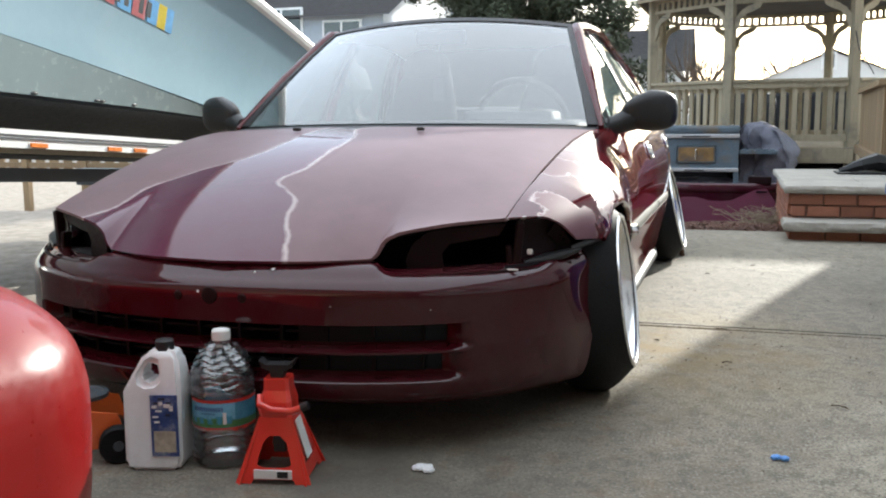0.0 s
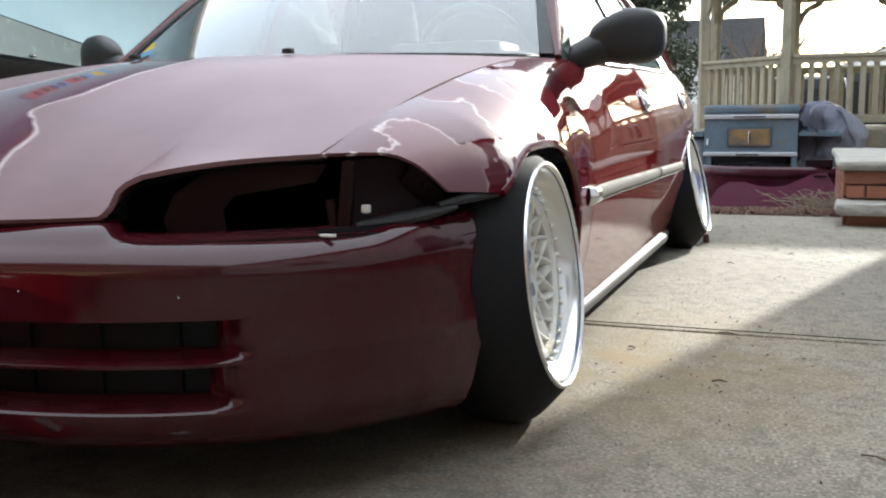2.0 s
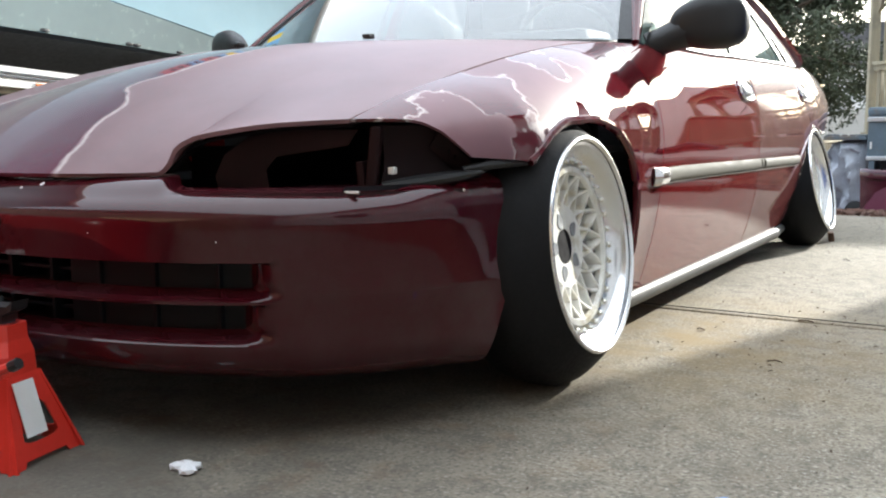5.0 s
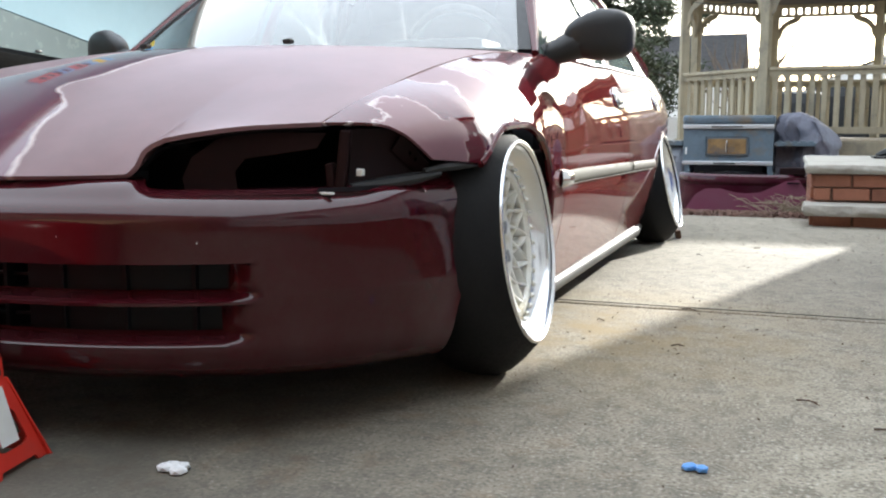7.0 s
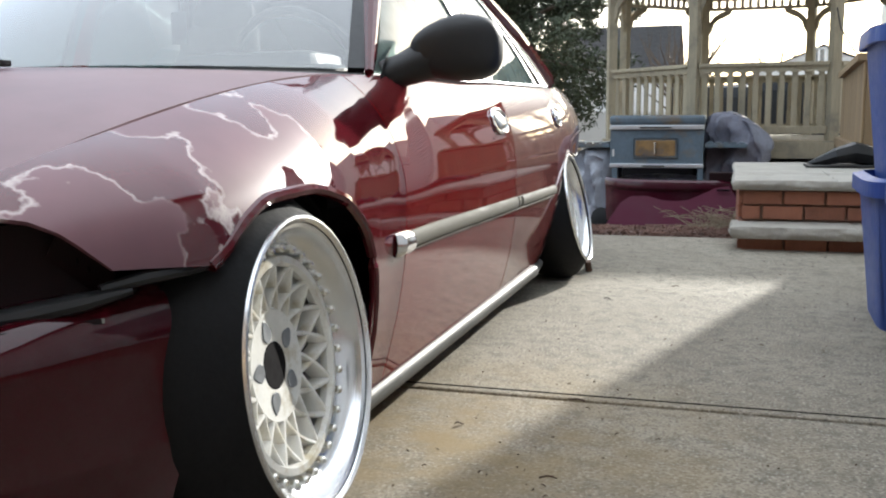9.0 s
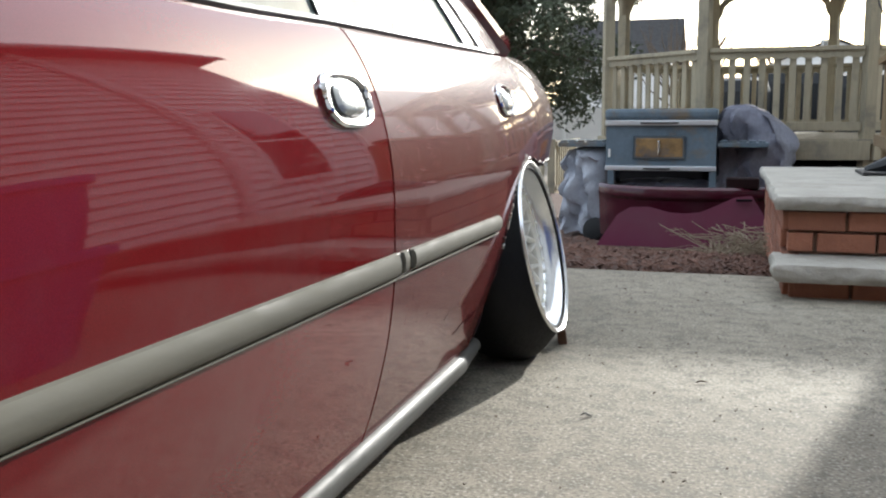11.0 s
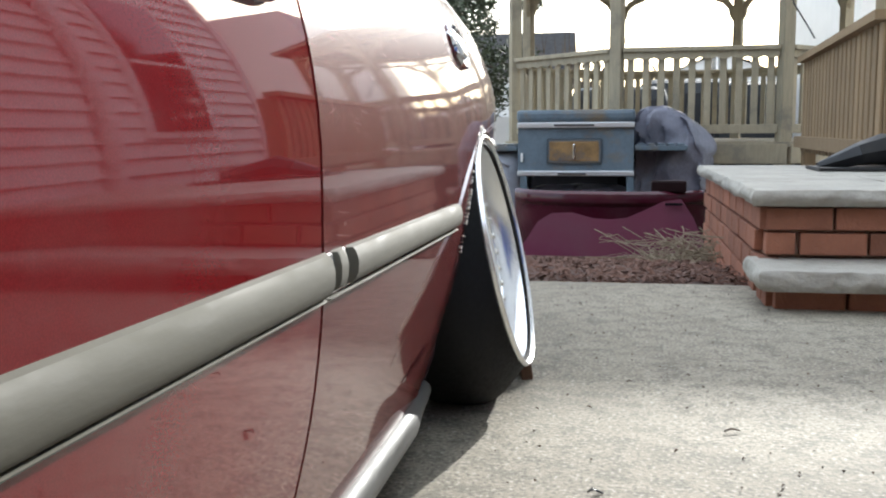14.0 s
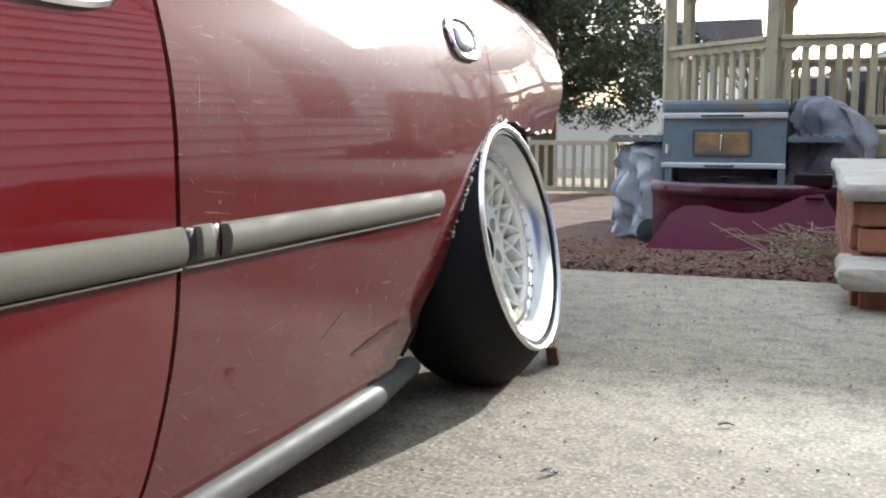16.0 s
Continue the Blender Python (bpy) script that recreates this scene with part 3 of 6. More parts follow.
# a scraped dent low on the rear door
def scrape(pts, half, out):
    def fn(u, v):
        q = u * (len(pts) - 1)
        i = min(int(q), len(pts) - 2)
        y, z = Vector(pts[i]).lerp(Vector(pts[i + 1]), q - i)
        z += half * math.sin(math.pi * u) ** 0.7 * (2 * v - 1) * (1 + 0.25 * math.sin(u * 31))
        return section(y, s_at(y, z))[0] + out, y, z
    return patch(fn, steps(0, 1, 24), steps(0, 1, 4))


part("scrape", scrape([(2.00, 0.190), (2.10, 0.200), (2.17, 0.208)], 0.006, 0.0012), M_bumper, car, "dark scraped dent", True)
part("scrape", scrape([(1.90, 0.232), (1.96, 0.262)], 0.0010, 0.0015), M_trim, car, "pale scratch", True)

# spots of bare metal along the cut arch
bm = bmesh.new()
rr = random.Random(3)
for k in range(70):
    y = rr.uniform(2.34, 2.62)
    z = linear(R_LOW)(y) + rr.uniform(0.0, 0.012)
    x = section(y, s_at(y, z))[0]
    bmesh.ops.create_icosphere(bm, subdivisions=1, radius=rr.uniform(0.0010, 0.0026), matrix=Matrix.Translation((x + 0.001, y, z)))
tagged(part("weld_beads", bm, M_bolt, car), "bare metal grinding marks", kind="stuff")

# bonnet
H_FY = curve([(0, -0.70), (0.2, -0.678), (0.374, -0.612), (0.46, -0.575), (0.55, -0.530), (0.654, -0.462)])
H_FZ = curve([(0, 0.454), (0.355, 0.458), (0.372, 0.470), (0.386, 0.498), (0.415, 0.518), (0.47, 0.530), (0.55, 0.541), (0.654, 0.547)])

H_FZS = curve([(0, 0.456), (0.2, 0.464), (0.34, 0.482), (0.46, 0.510), (0.55, 0.531), (0.654, 0.547)])


def hood(u, t, lift=0.0):
    a = abs(u)
    yf, zf = H_FY(a * 0.654), H_FZ(a * 0.654)
    zs = H_FZS(a * 0.654)
    yr, zr = 0.47 + 0.15 * u * u, 0.757 - 0.016 * u * u
    p = 2.3 - 0.6 * u * u
    x = u * (0.654 + (0.7085 - 0.654) * t)
    return x, yf + (yr - yf) * t, zs + (zr - zs) * (1 - (1 - t)**p) + (zf - zs) * (1 - t)**14 + lift


hu = sorted(set(steps(-0.996, 0.996, 40) + [s * q / 0.654 for s in (1, -1) for q in (0.365, 0.374, 0.385, 0.40, 0.42)]))
bonnet = part("bonnet", patch(hood, hu, [q ** 1.5 for q in steps(0, 1, 30)], thick=0.008), M_hood, car, "maroon bonnet with lacquer peeling in strips", True)
for sx in (-1, 1):
    nz = bmesh.new()
    x, y, z = hood(sx * 0.311, 0.755)
    cuboid(nz, x - .011, x + .011, y - .012, y + .012, z + .004, z + .016, 0.004)
    part("washer_jet", nz, M_black, bonnet)
part("cowl", patch(lambda u, v: (u * 0.706, 0.468 + 0.15 * u * u + v * (0.07 + 0.06 * u * u), 0.748 - 0.012 * u * u + 0.016 * v), steps(-1, 1, 20), [0, 0.3, 1], thick=0.004), M_black, car, smooth=True)

# front bumper
B_PLAN = [(0, -0.745), (0.08, -0.744), (0.16, -0.740), (0.24, -0.731), (0.32, -0.718), (0.40, -0.697), (0.48, -0.668), (0.54, -0.638), (0.575, -0.617), (0.60, -0.600), (0.65, -0.560), (0.70, -0.51), (0.74, -0.458),
          (0.77, -0.41), (0.792, -0.36), (0.808, -0.31), (0.82, -0.27), (0.830, -0.24), (0.841, -0.212)]
B_PLAN = [(-x, y) for x, y in B_PLAN[:0:-1]] + B_PLAN
# the bumper's profile: height and how far it steps back there
B_IN = curve([(0.110, 0.095), (0.114, 0.055), (0.122, 0.030), (0.136, 0.012), (0.155, 0.003), (0.175, 0.0), (0.375, 0.0), (0.388, 0.001), (0.397, 0.005), (0.405, 0.011), (0.413, 0.020), (0.420, 0.031), (0.430, 0.044), (0.441, 0.060), (0.450, 0.082), (0.453, 0.13)])
B_LIFT = curve([(0.66, 0.0), (0.735, 0.003), (0.80, 0.022), (0.846, 0.034)])
B_Y = curve(B_PLAN)
# two slots: half length, bottom and top of the hole, foot of the ledge before it
SLOTS = ((0.562, 0.268, 0.312, 0.252), (0.552, 0.199, 0.243, 0.178))


def slot_depth(a, z):
    """How deep the face lies at the slots, 0 to 1; the ledge under each runs out to a point."""
    d = 0.0
    for half, z0, z1, zf in SLOTS:
        run = 1 - min(1, max(0, (a - half) / 0.046))
        if zf < z < z1 + 0.004 and run > 0:
            up = min(1, (z - zf) / (z0 - zf))
            up = up * up * (3 - 2 * up)
            low = 1 - (1 - run) * (0.3 + 0.7 * min(1, max(0, (z - z0 + 0.004) / 0.012)))
            d = max(d, up * low * min(1, (z1 + 0.004 - z) / 0.004) * (1 if run == 1 else run))
    return d


def bumper(x, z):
    a = abs(x)
    y = B_Y(x)
    n = Vector((-(B_Y(x + 0.004) - B_Y(x - 0.004)), 0.008, 0)).normalized()
    e = min(1, max(0, (a - 0.52) / 0.30))
    inset = B_IN(z) + 0.040 * slot_depth(a, z)
    inset += 0.022 * e * max(0, (0.26 - z) / 0.13)
    z2 = z - 0.014 * e * max(0, (0.20 - z) / 0.09)
    # the top lies lower before the headlights and rises again to the wing
    hl = min(1, max(0, (a - 0.395) / 0.035))
    hl = hl * hl * (3 - 2 * hl)
    if z > 0.420:
        z2 -= hl * 0.62 * (z - 0.420)
        inset -= hl * 0.35 * (inset - 0.031)
    z2 += B_LIFT(a) * min(1, max(0, (z - 0.37) / 0.05))
    p = Vector((x, y, z2)) + n * inset
    if a > 0.78:
        p.y += (z - 0.30) * 0.52 * (a - 0.78) / 0.061
    return p


b_xs = [0, 0.04, 0.08, 0.12, 0.16, 0.20, 0.24, 0.28, 0.32, 0.35, 0.375, 0.39, 0.40, 0.41, 0.42, 0.435, 0.46, 0.49, 0.52, 0.54, 0.55, 0.556, 0.562, 0.568, 0.575, 0.582, 0.59, 0.598, 0.606, 0.612, 0.63, 0.65, 0.67, 0.69,
        0.71, 0.725, 0.74, 0.752, 0.764, 0.776, 0.787, 0.797, 0.806, 0.815, 0.823, 0.83, 0.836, 0.841]
b_xs = [-x for x in b_xs[:0:-1]] + b_xs
b_zs = sorted(steps(0.110, 0.178, 11) + [q for h, z0, z1, zf in SLOTS for q in steps(zf, z0, 5)[1:] + [z0 + 0.004] + steps(z0 + 0.012, z1 - 0.006, 2) + [z1, z1 + 0.004]] + [0.252]
              + steps(0.325, 0.375, 4) + steps(0.382, 0.453, 16))


def slot_hole(i, j):
    a, z = abs(b_xs[i] + b_xs[i + 1]) / 2, (b_zs[j] + b_zs[j + 1]) / 2
    return any(a < half and z0 < z < z1 for half, z0, z1, zf in SLOTS)


bump = part("front_bumper", patch(lambda i, j: bumper(b_xs[i], b_zs[j]), range(len(b_xs)), range(len(b_zs)), keep=lambda i, j: not slot_hole(i, j)), M_bumper, car, "dark maroon front bumper with two grille slots", True)
# ribbed dark plastic behind the slots
for half, z0, z1, zf in SLOTS:
    part("grille_panel", patch(lambda x, z: (x, B_Y(x) + 0.052, z), steps(0.20, half + 0.02, 8), [z0 - 0.008, z1 + 0.008], thick=0.004), M_grille, bump, "dark grey plastic grille panel")
    # near-black sheet further back, with the slots' shade in its colour
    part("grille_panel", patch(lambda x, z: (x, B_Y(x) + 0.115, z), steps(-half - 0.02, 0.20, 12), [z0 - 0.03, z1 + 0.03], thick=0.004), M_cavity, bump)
    part("grille_bar", patch(lambda x, v: (x, B_Y(x) + 0.060 + 0.03 * v, (z0 + z1) / 2 - 0.004 * v), steps(-half, half, 24), [0, 1], thick=0.005), M_grille, bump)
    for k in range(10):
        x = -0.50 + 0.11 * k
        part("grille_fin", boxbm(x - 0.004, x + 0.004, B_Y(x) + 0.045, B_Y(x) + 0.11, z0 - 0.006, z1 + 0.006, 0.001), M_grille, bump)
hole = lathe([(0, 0.0005), (0.002, 0.019), (0.004, 0.021), (0.006, 0.019)], 20)
bmesh.ops.transform(hole, matrix=pose(0, -0.7495, 0.378, 0, 0, 90), verts=hole.verts)
part("emblem_recess", hole, M_brace, bump, "empty rust-brown emblem recess")
for x in (-0.085, 0.085):
    hole = lathe([(0, 0.0005), (0.001, 0.010), (0.004, 0.012)], 14)
    bmesh.ops.transform(hole, matrix=pose(x, -0.747, 0.374, 0, 0, 90), verts=hole.verts)
    part("bolt_hole", hole, M_brace, bump)
for x, z, r in ((0.145, 0.437, .0042), (0.10, 0.430, .0025), (-0.03, 0.385, .003), (0.52, 0.350, .0011), (0.30, 0.36, .0011)):
    q = bumper(x, z)
    tilt = math.degrees(math.atan2(B_IN(z + 0.002) - B_IN(z - 0.002), 0.004))
    ch = lathe([(0, 0.0004), (0.001, r), (0.0012, r * 1.2)], 12)
    bmesh.ops.transform(ch, matrix=pose(q.x, q.y - 0.002, q.z + 0.001, 0, 0, 90) @ pose(0, 0, 0, 0, tilt, 0), verts=ch.verts)
    part("paint_chip", ch, M_pap, bump)

# empty headlight bays; near-black plates are added to stop light leaking in
for sx in (1, -1):
    def mx(b):
        bmesh.ops.scale(b, vec=(sx, 1, 1), verts=b.verts)
        return b
    top = 0.53 if sx > 0 else 0.50
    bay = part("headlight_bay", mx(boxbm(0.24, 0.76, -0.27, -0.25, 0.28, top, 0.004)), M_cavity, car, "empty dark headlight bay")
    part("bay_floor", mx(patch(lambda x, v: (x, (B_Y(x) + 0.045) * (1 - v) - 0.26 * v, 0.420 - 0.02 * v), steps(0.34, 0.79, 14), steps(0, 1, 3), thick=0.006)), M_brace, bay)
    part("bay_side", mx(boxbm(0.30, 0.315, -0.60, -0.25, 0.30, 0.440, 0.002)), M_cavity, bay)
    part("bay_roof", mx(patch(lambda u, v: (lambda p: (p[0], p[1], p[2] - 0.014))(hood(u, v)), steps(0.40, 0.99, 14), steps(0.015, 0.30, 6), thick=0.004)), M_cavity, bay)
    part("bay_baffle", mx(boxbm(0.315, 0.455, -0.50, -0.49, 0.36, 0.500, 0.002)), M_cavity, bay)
    # the pressed panel round the lamp hole
    b = bmesh.new()
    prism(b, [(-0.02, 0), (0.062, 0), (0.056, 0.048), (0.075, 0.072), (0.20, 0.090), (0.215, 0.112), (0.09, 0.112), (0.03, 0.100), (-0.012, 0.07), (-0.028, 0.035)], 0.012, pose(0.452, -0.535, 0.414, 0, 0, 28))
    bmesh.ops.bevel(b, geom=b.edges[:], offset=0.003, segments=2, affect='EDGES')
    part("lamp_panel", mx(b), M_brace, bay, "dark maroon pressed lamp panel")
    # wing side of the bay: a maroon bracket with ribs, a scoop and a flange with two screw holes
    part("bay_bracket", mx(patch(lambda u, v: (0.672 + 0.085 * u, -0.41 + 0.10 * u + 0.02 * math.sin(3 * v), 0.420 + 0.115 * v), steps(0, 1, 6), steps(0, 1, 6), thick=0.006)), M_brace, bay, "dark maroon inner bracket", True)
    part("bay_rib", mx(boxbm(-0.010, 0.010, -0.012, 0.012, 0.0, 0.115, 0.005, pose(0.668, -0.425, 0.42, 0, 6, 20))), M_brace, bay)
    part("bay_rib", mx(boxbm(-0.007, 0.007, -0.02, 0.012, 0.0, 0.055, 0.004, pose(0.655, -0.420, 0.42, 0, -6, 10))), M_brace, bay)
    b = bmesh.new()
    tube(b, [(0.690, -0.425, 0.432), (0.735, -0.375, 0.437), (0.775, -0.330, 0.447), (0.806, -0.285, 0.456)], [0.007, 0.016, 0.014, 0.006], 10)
    for v in b.verts:
        v.co.z = 0.442 + (v.co.z - 0.442) * 0.8
    part("lamp_scoop", mx(b), M_black, bay, "black plastic scoop", True)
    part("floor_strip", mx(patch(lambda x, v: (x, B_Y(x) + 0.062 + 0.012 * v, 0.426 + B_LIFT(x) * 0.8 + 0.008 * v), steps(0.655, 0.80, 10), [0, 1], thick=0.003)), M_cavity, bay)
    b = patch(lambda u, v: (0.750 + 0.034 * u - 0.02 * v, -0.335 + 0.052 * u, 0.526 - 0.056 * u - 0.030 * v), steps(0, 1, 6), [0, 1], thick=0.004)
    fl_ = part("lamp_flange", mx(b), M_brace, bay, "maroon flange with screw holes")
    for u in (0.42, 0.62):
        q = lathe([(0, 0.0004), (0.001, 0.0042)], 10)
        bmesh.ops.transform(q, matrix=pose(0.750 + 0.034 * u - 0.006, -0.335 + 0.052 * u - 0.005, 0.514 - 0.056 * u, 0, 0, 60), verts=q.verts)
        part("screw_hole", mx(q), M_cavity, fl_)
part("clip", boxbm(0.694, 0.707, -0.414, -0.402, 0.452, 0.465, 0.003), M_labelw, car, "small white plastic clip")
part("loose_clip", boxbm(0.664, 0.690, B_Y(0.67) + 0.044, B_Y(0.67) + 0.052, 0.424, 0.428, 0.001, None), M_labelw, car, "small chipped white bracket")
b = bmesh.new()
tube(b, [(0.785, -0.315, 0.458), (0.812, -0.270, 0.465), (0.834, -0.20, 0.4665), (0.848, -0.150, 0.466)], [0.006, 0.009, 0.008, 0.004], 8)
part("wing_gap_strip", b, M_black, car, smooth=True)

# cabin
def ws(u, v):
    lo = Vector((0.700 * u, 0.535 + 0.185 * u * u, 0.768 - 0.012 * u * u))
    hi = Vector((0.522 * u, 1.15 + 0.10 * u * u, 1.190 - 0.035 * u * u))
    return lo.lerp(hi, v) + Vector((0, -0.6, 0.8)) * (0.030 * v * (1 - v) * 4 * 0.5)


wsn = part("windscreen", patch(ws, steps(-1, 1, 24), steps(0, 1, 12)), M_glass, car, "clear windscreen reflecting the sky", True)
wsn.visible_shadow = False
for sx in (-1, 1):
    b = patch(lambda u, v: ws(sx * (0.964 + 0.046 * u), v) + Vector((0, -0.004, 0.003)), [0, 0.5, 1], steps(0, 1, 12), thick=0.012)
    part("windscreen_trim", b, M_black, car, smooth=True)
b = patch(lambda u, v: ws(u, 0.965 + 0.04 * v) + Vector((0, -0.003, 0.003)), steps(-1, 1, 20), [0, 1], thick=0.008)
part("windscreen_trim", b, M_black, car, smooth=True)
ZR = curve([(0, 1.192), (0.15, 1.206), (0.4, 1.215), (0.75, 1.20), (1, 1.165)])


def roof(u, v):
    y0, y1 = 1.15 + 0.10 * u * u, 2.20 - 0.02 * u * u
    return 0.53 * u, y0 + (y1 - y0) * v, ZR(v) - 0.040 * u * u - 0.012 * abs(u)**8


part("roof", patch(roof, steps(-1, 1, 24), steps(0, 1, 16), thick=0.01), M_paint, car, "maroon roof panel", True)
part("headliner", patch(lambda u, v: (lambda p: (p[0] * 0.98, p[1], p[2] - 0.022))(roof(u, 0.02 + 0.96 * v)), steps(-1, 1, 12), steps(0, 1, 8), thick=0.006), M_liner, car, "pale grey headliner", True)
RAIL = [(0.722, 0.71, 0.748), (0.632, 0.965, 0.945), (0.543, 1.245, 1.143), (0.546, 1.45, 1.158), (0.55, 1.75, 1.163), (0.548, 2.0, 1.150), (0.548, 2.2, 1.122), (0.60, 2.58, 0.985), (0.655, 2.95, 0.80)]


def railp(q):
    k = min(int(q), len(RAIL) - 2)
    return Vector(RAIL[k]).lerp(Vector(RAIL[k + 1]), q - k)


def glasshouse(u, v, out=0.0):
    yb = 0.80 + u * 2.02
    lo = Vector((XT(yb) - 0.004, yb, ZT(yb) + 0.004))
    q = curve([(0, 1.62), (0.14, 2.1), (0.93, 6.15), (1, 6.6)])(u)
    hi = railp(q) + Vector((0.004, 0, -0.014))
    p = lo.lerp(hi, v)
    p.x += 0.10 * v * (1 - v) * 0.6 + out
    return p


for sx in (1, -1):
    fl = lambda p: Vector((sx * p[0], p[1], p[2]))
    b = bmesh.new()
    tube(b, [fl(railp(q)) for q in steps(0, 8, 40)], [0.010 + 0.014 * min(1, q) if q < 6 else 0.024 + (q - 6) * 0.02 for q in steps(0, 8, 40)], 10)
    part("roof_rail", b, M_paint, car, smooth=True)
    for name, u0, u1, mt in (("front_side_window", -0.035, 0.375, M_glass_g), ("rear_side_window", 0.435, 0.77, M_glass_g)):
        gl = part(name, patch(lambda u, v: fl(glasshouse(u, v, -0.006)), steps(u0, u1, 10), steps(0, 1, 8)), mt, car, "greenish side window", True)
        gl.visible_shadow = False
    for u0, u1 in ((0.37, 0.395), (0.395, 0.44), (0.765, 0.79), (0.84, 0.88)):
        part("window_pillar", patch(lambda u, v: fl(glasshouse(u, v)), [u0, u1], steps(0, 1, 8), thick=0.012), M_black if u0 != 0.395 else M_door_r, car, smooth=True)
    part("quarter_window", patch(lambda u, v: fl(glasshouse(u, v, -0.004)), steps(0.79, 0.84, 3), steps(0, 1, 8), thick=0.006), M_win, car, smooth=True)
    part("rear_pillar", patch(lambda u, v: fl(glasshouse(u, v, 0.002)), steps(0.88, 1.0, 6), steps(0, 1, 8), thick=0.01), M_door_r, car, smooth=True)
    b = bmesh.new()
    tube(b, [fl(Vector((XT(y) - 0.002, y, ZT(y) + 0.004))) for y in steps(0.84, 2.6, 20)], 0.007, 6)
    part("belt_moulding", b, M_black, car, smooth=True)
bk = part("rear_window", patch(lambda u, v: (u * (0.53 + 0.10 * v), 2.20 + 0.72 * v - 0.03 * u * u + 0.03 * math.sin(v * 3.1), 1.163 - 0.040 * u * u - (0.372 - 0.02 * u * u) * v), steps(-1, 1, 12), steps(0, 1, 8)), M_glass_b, car, smooth=True)
bk.visible_shadow = False
part("boot_lid", patch(lambda u, v: (u * (0.66 - 0.04 * v), 2.90 + 0.62 * v, 0.795 + 0.01 * math.sin(v * 3) - 0.03 * u * u * u * u - 0.02 * v), steps(-1, 1, 16), steps(0, 1, 8), thick=0.008), M_door_r, car, smooth=True)
part("tail_panel", patch(lambda u, v: (u * (0.62 + 0.08 * v), 3.51 - 0.20 * v - 0.03 * u * u, 0.77 - 0.32 * v), steps(-1, 1, 12), steps(0, 1, 6), thick=0.01), M_paint, car, smooth=True)
b = bmesh.new()
tube(b, [(section(2.86 + 0.055 * math.cos(a), s_at(2.86, 0.66 + 0.05 * math.sin(a)))[0] + 0.0005, 2.86 + 0.055 * math.cos(a), 0.66 + 0.05 * math.sin(a)) for a in steps(0, 2 * math.pi, 24)], 0.0016, 5)
part("fuel_flap_edge", b, M_cavity, car)

# inside and underneath; tub, underbody and wells have their shade in the colour
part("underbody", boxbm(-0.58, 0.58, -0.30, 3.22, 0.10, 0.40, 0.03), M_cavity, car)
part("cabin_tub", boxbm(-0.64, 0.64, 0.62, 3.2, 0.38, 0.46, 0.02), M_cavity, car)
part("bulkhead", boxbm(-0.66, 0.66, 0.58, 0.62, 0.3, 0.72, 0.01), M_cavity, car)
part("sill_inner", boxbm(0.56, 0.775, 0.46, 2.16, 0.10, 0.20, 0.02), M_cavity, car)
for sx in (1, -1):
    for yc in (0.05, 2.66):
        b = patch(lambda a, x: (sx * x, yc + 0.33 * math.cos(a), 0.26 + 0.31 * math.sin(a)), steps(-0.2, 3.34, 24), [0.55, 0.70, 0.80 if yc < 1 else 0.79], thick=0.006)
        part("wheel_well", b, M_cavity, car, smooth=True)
part("dashboard", boxbm(-0.64, 0.64, 0.74, 1.10, 0.55, 0.775, 0.05), M_dash, car, "dark grey dashboard")
part("instrument_hood", boxbm(0.16, 0.52, 0.86, 1.08, 0.74, 0.815, 0.035), M_dash, car)
b = bmesh.new()
tube(b, [Vector((0.34 + 0.185 * math.cos(a), 1.16 - 0.07 * math.sin(a), 0.76 + 0.172 * math.sin(a))) for a in steps(0, 2 * math.pi, 30)], 0.014, 8)
tube(b, [(0.17, 1.16, 0.76), (0.51, 1.16, 0.76)], 0.016, 8)
part("steering_wheel", b, M_black, car, smooth=True)
for sx in (0.34, -0.34):
    st = part("seat", boxbm(sx - 0.235, sx + 0.235, 1.28, 1.80, 0.44, 0.58, 0.06), M_seat, car, "dark cloth front seat", True)
    b = patch(lambda u, v: Vector((sx, 1.74 + 0.25 * v, 0.52)) + Vector(((0.235 - 0.085 * v - 0.03 * v ** 4) * math.copysign(abs(math.cos(u)) ** 0.6, math.cos(u)), (0.075 - 0.02 * v) * math.sin(u), 0.50 * v)), steps(0, 2 * math.pi, 24), steps(0, 1, 10))
    bmesh.ops.holes_fill(b, edges=[e for e in b.edges if e.is_boundary])
    part("backrest", b, M_seat, st, smooth=True)
    b = bmesh.new()
    bmesh.ops.create_uvsphere(b, u_segments=18, v_segments=12, radius=1, matrix=pose(sx, 1.97, 1.03, -10) @ Matrix.Diagonal((0.125, 0.06, 0.105, 1)))
    part("headrest", b, M_seat, st, smooth=True)
part("rear_seat", boxbm(-0.60, 0.60, 2.25, 2.45, 0.46, 0.84, 0.07, pose(0, 0, 0)), M_seat, car, smooth=True)
b = boxbm(-0.11, 0.11, -0.015, 0.015, -0.03, 0.03, 0.014, pose(-0.02, 1.19, 1.118, 10))
part("rear_view_mirror", b, M_black, car)
b = bmesh.new()
tube(b, [(-0.02, 1.17, 1.10), (-0.016, 1.16, 1.0), (-0.02, 1.16, 0.93)], 0.004, 5)
cuboid(b, -0.045, 0.005, 1.155, 1.162, 0.86, 0.95, 0.003)
part("hanging_tag", b, M_seat, car)

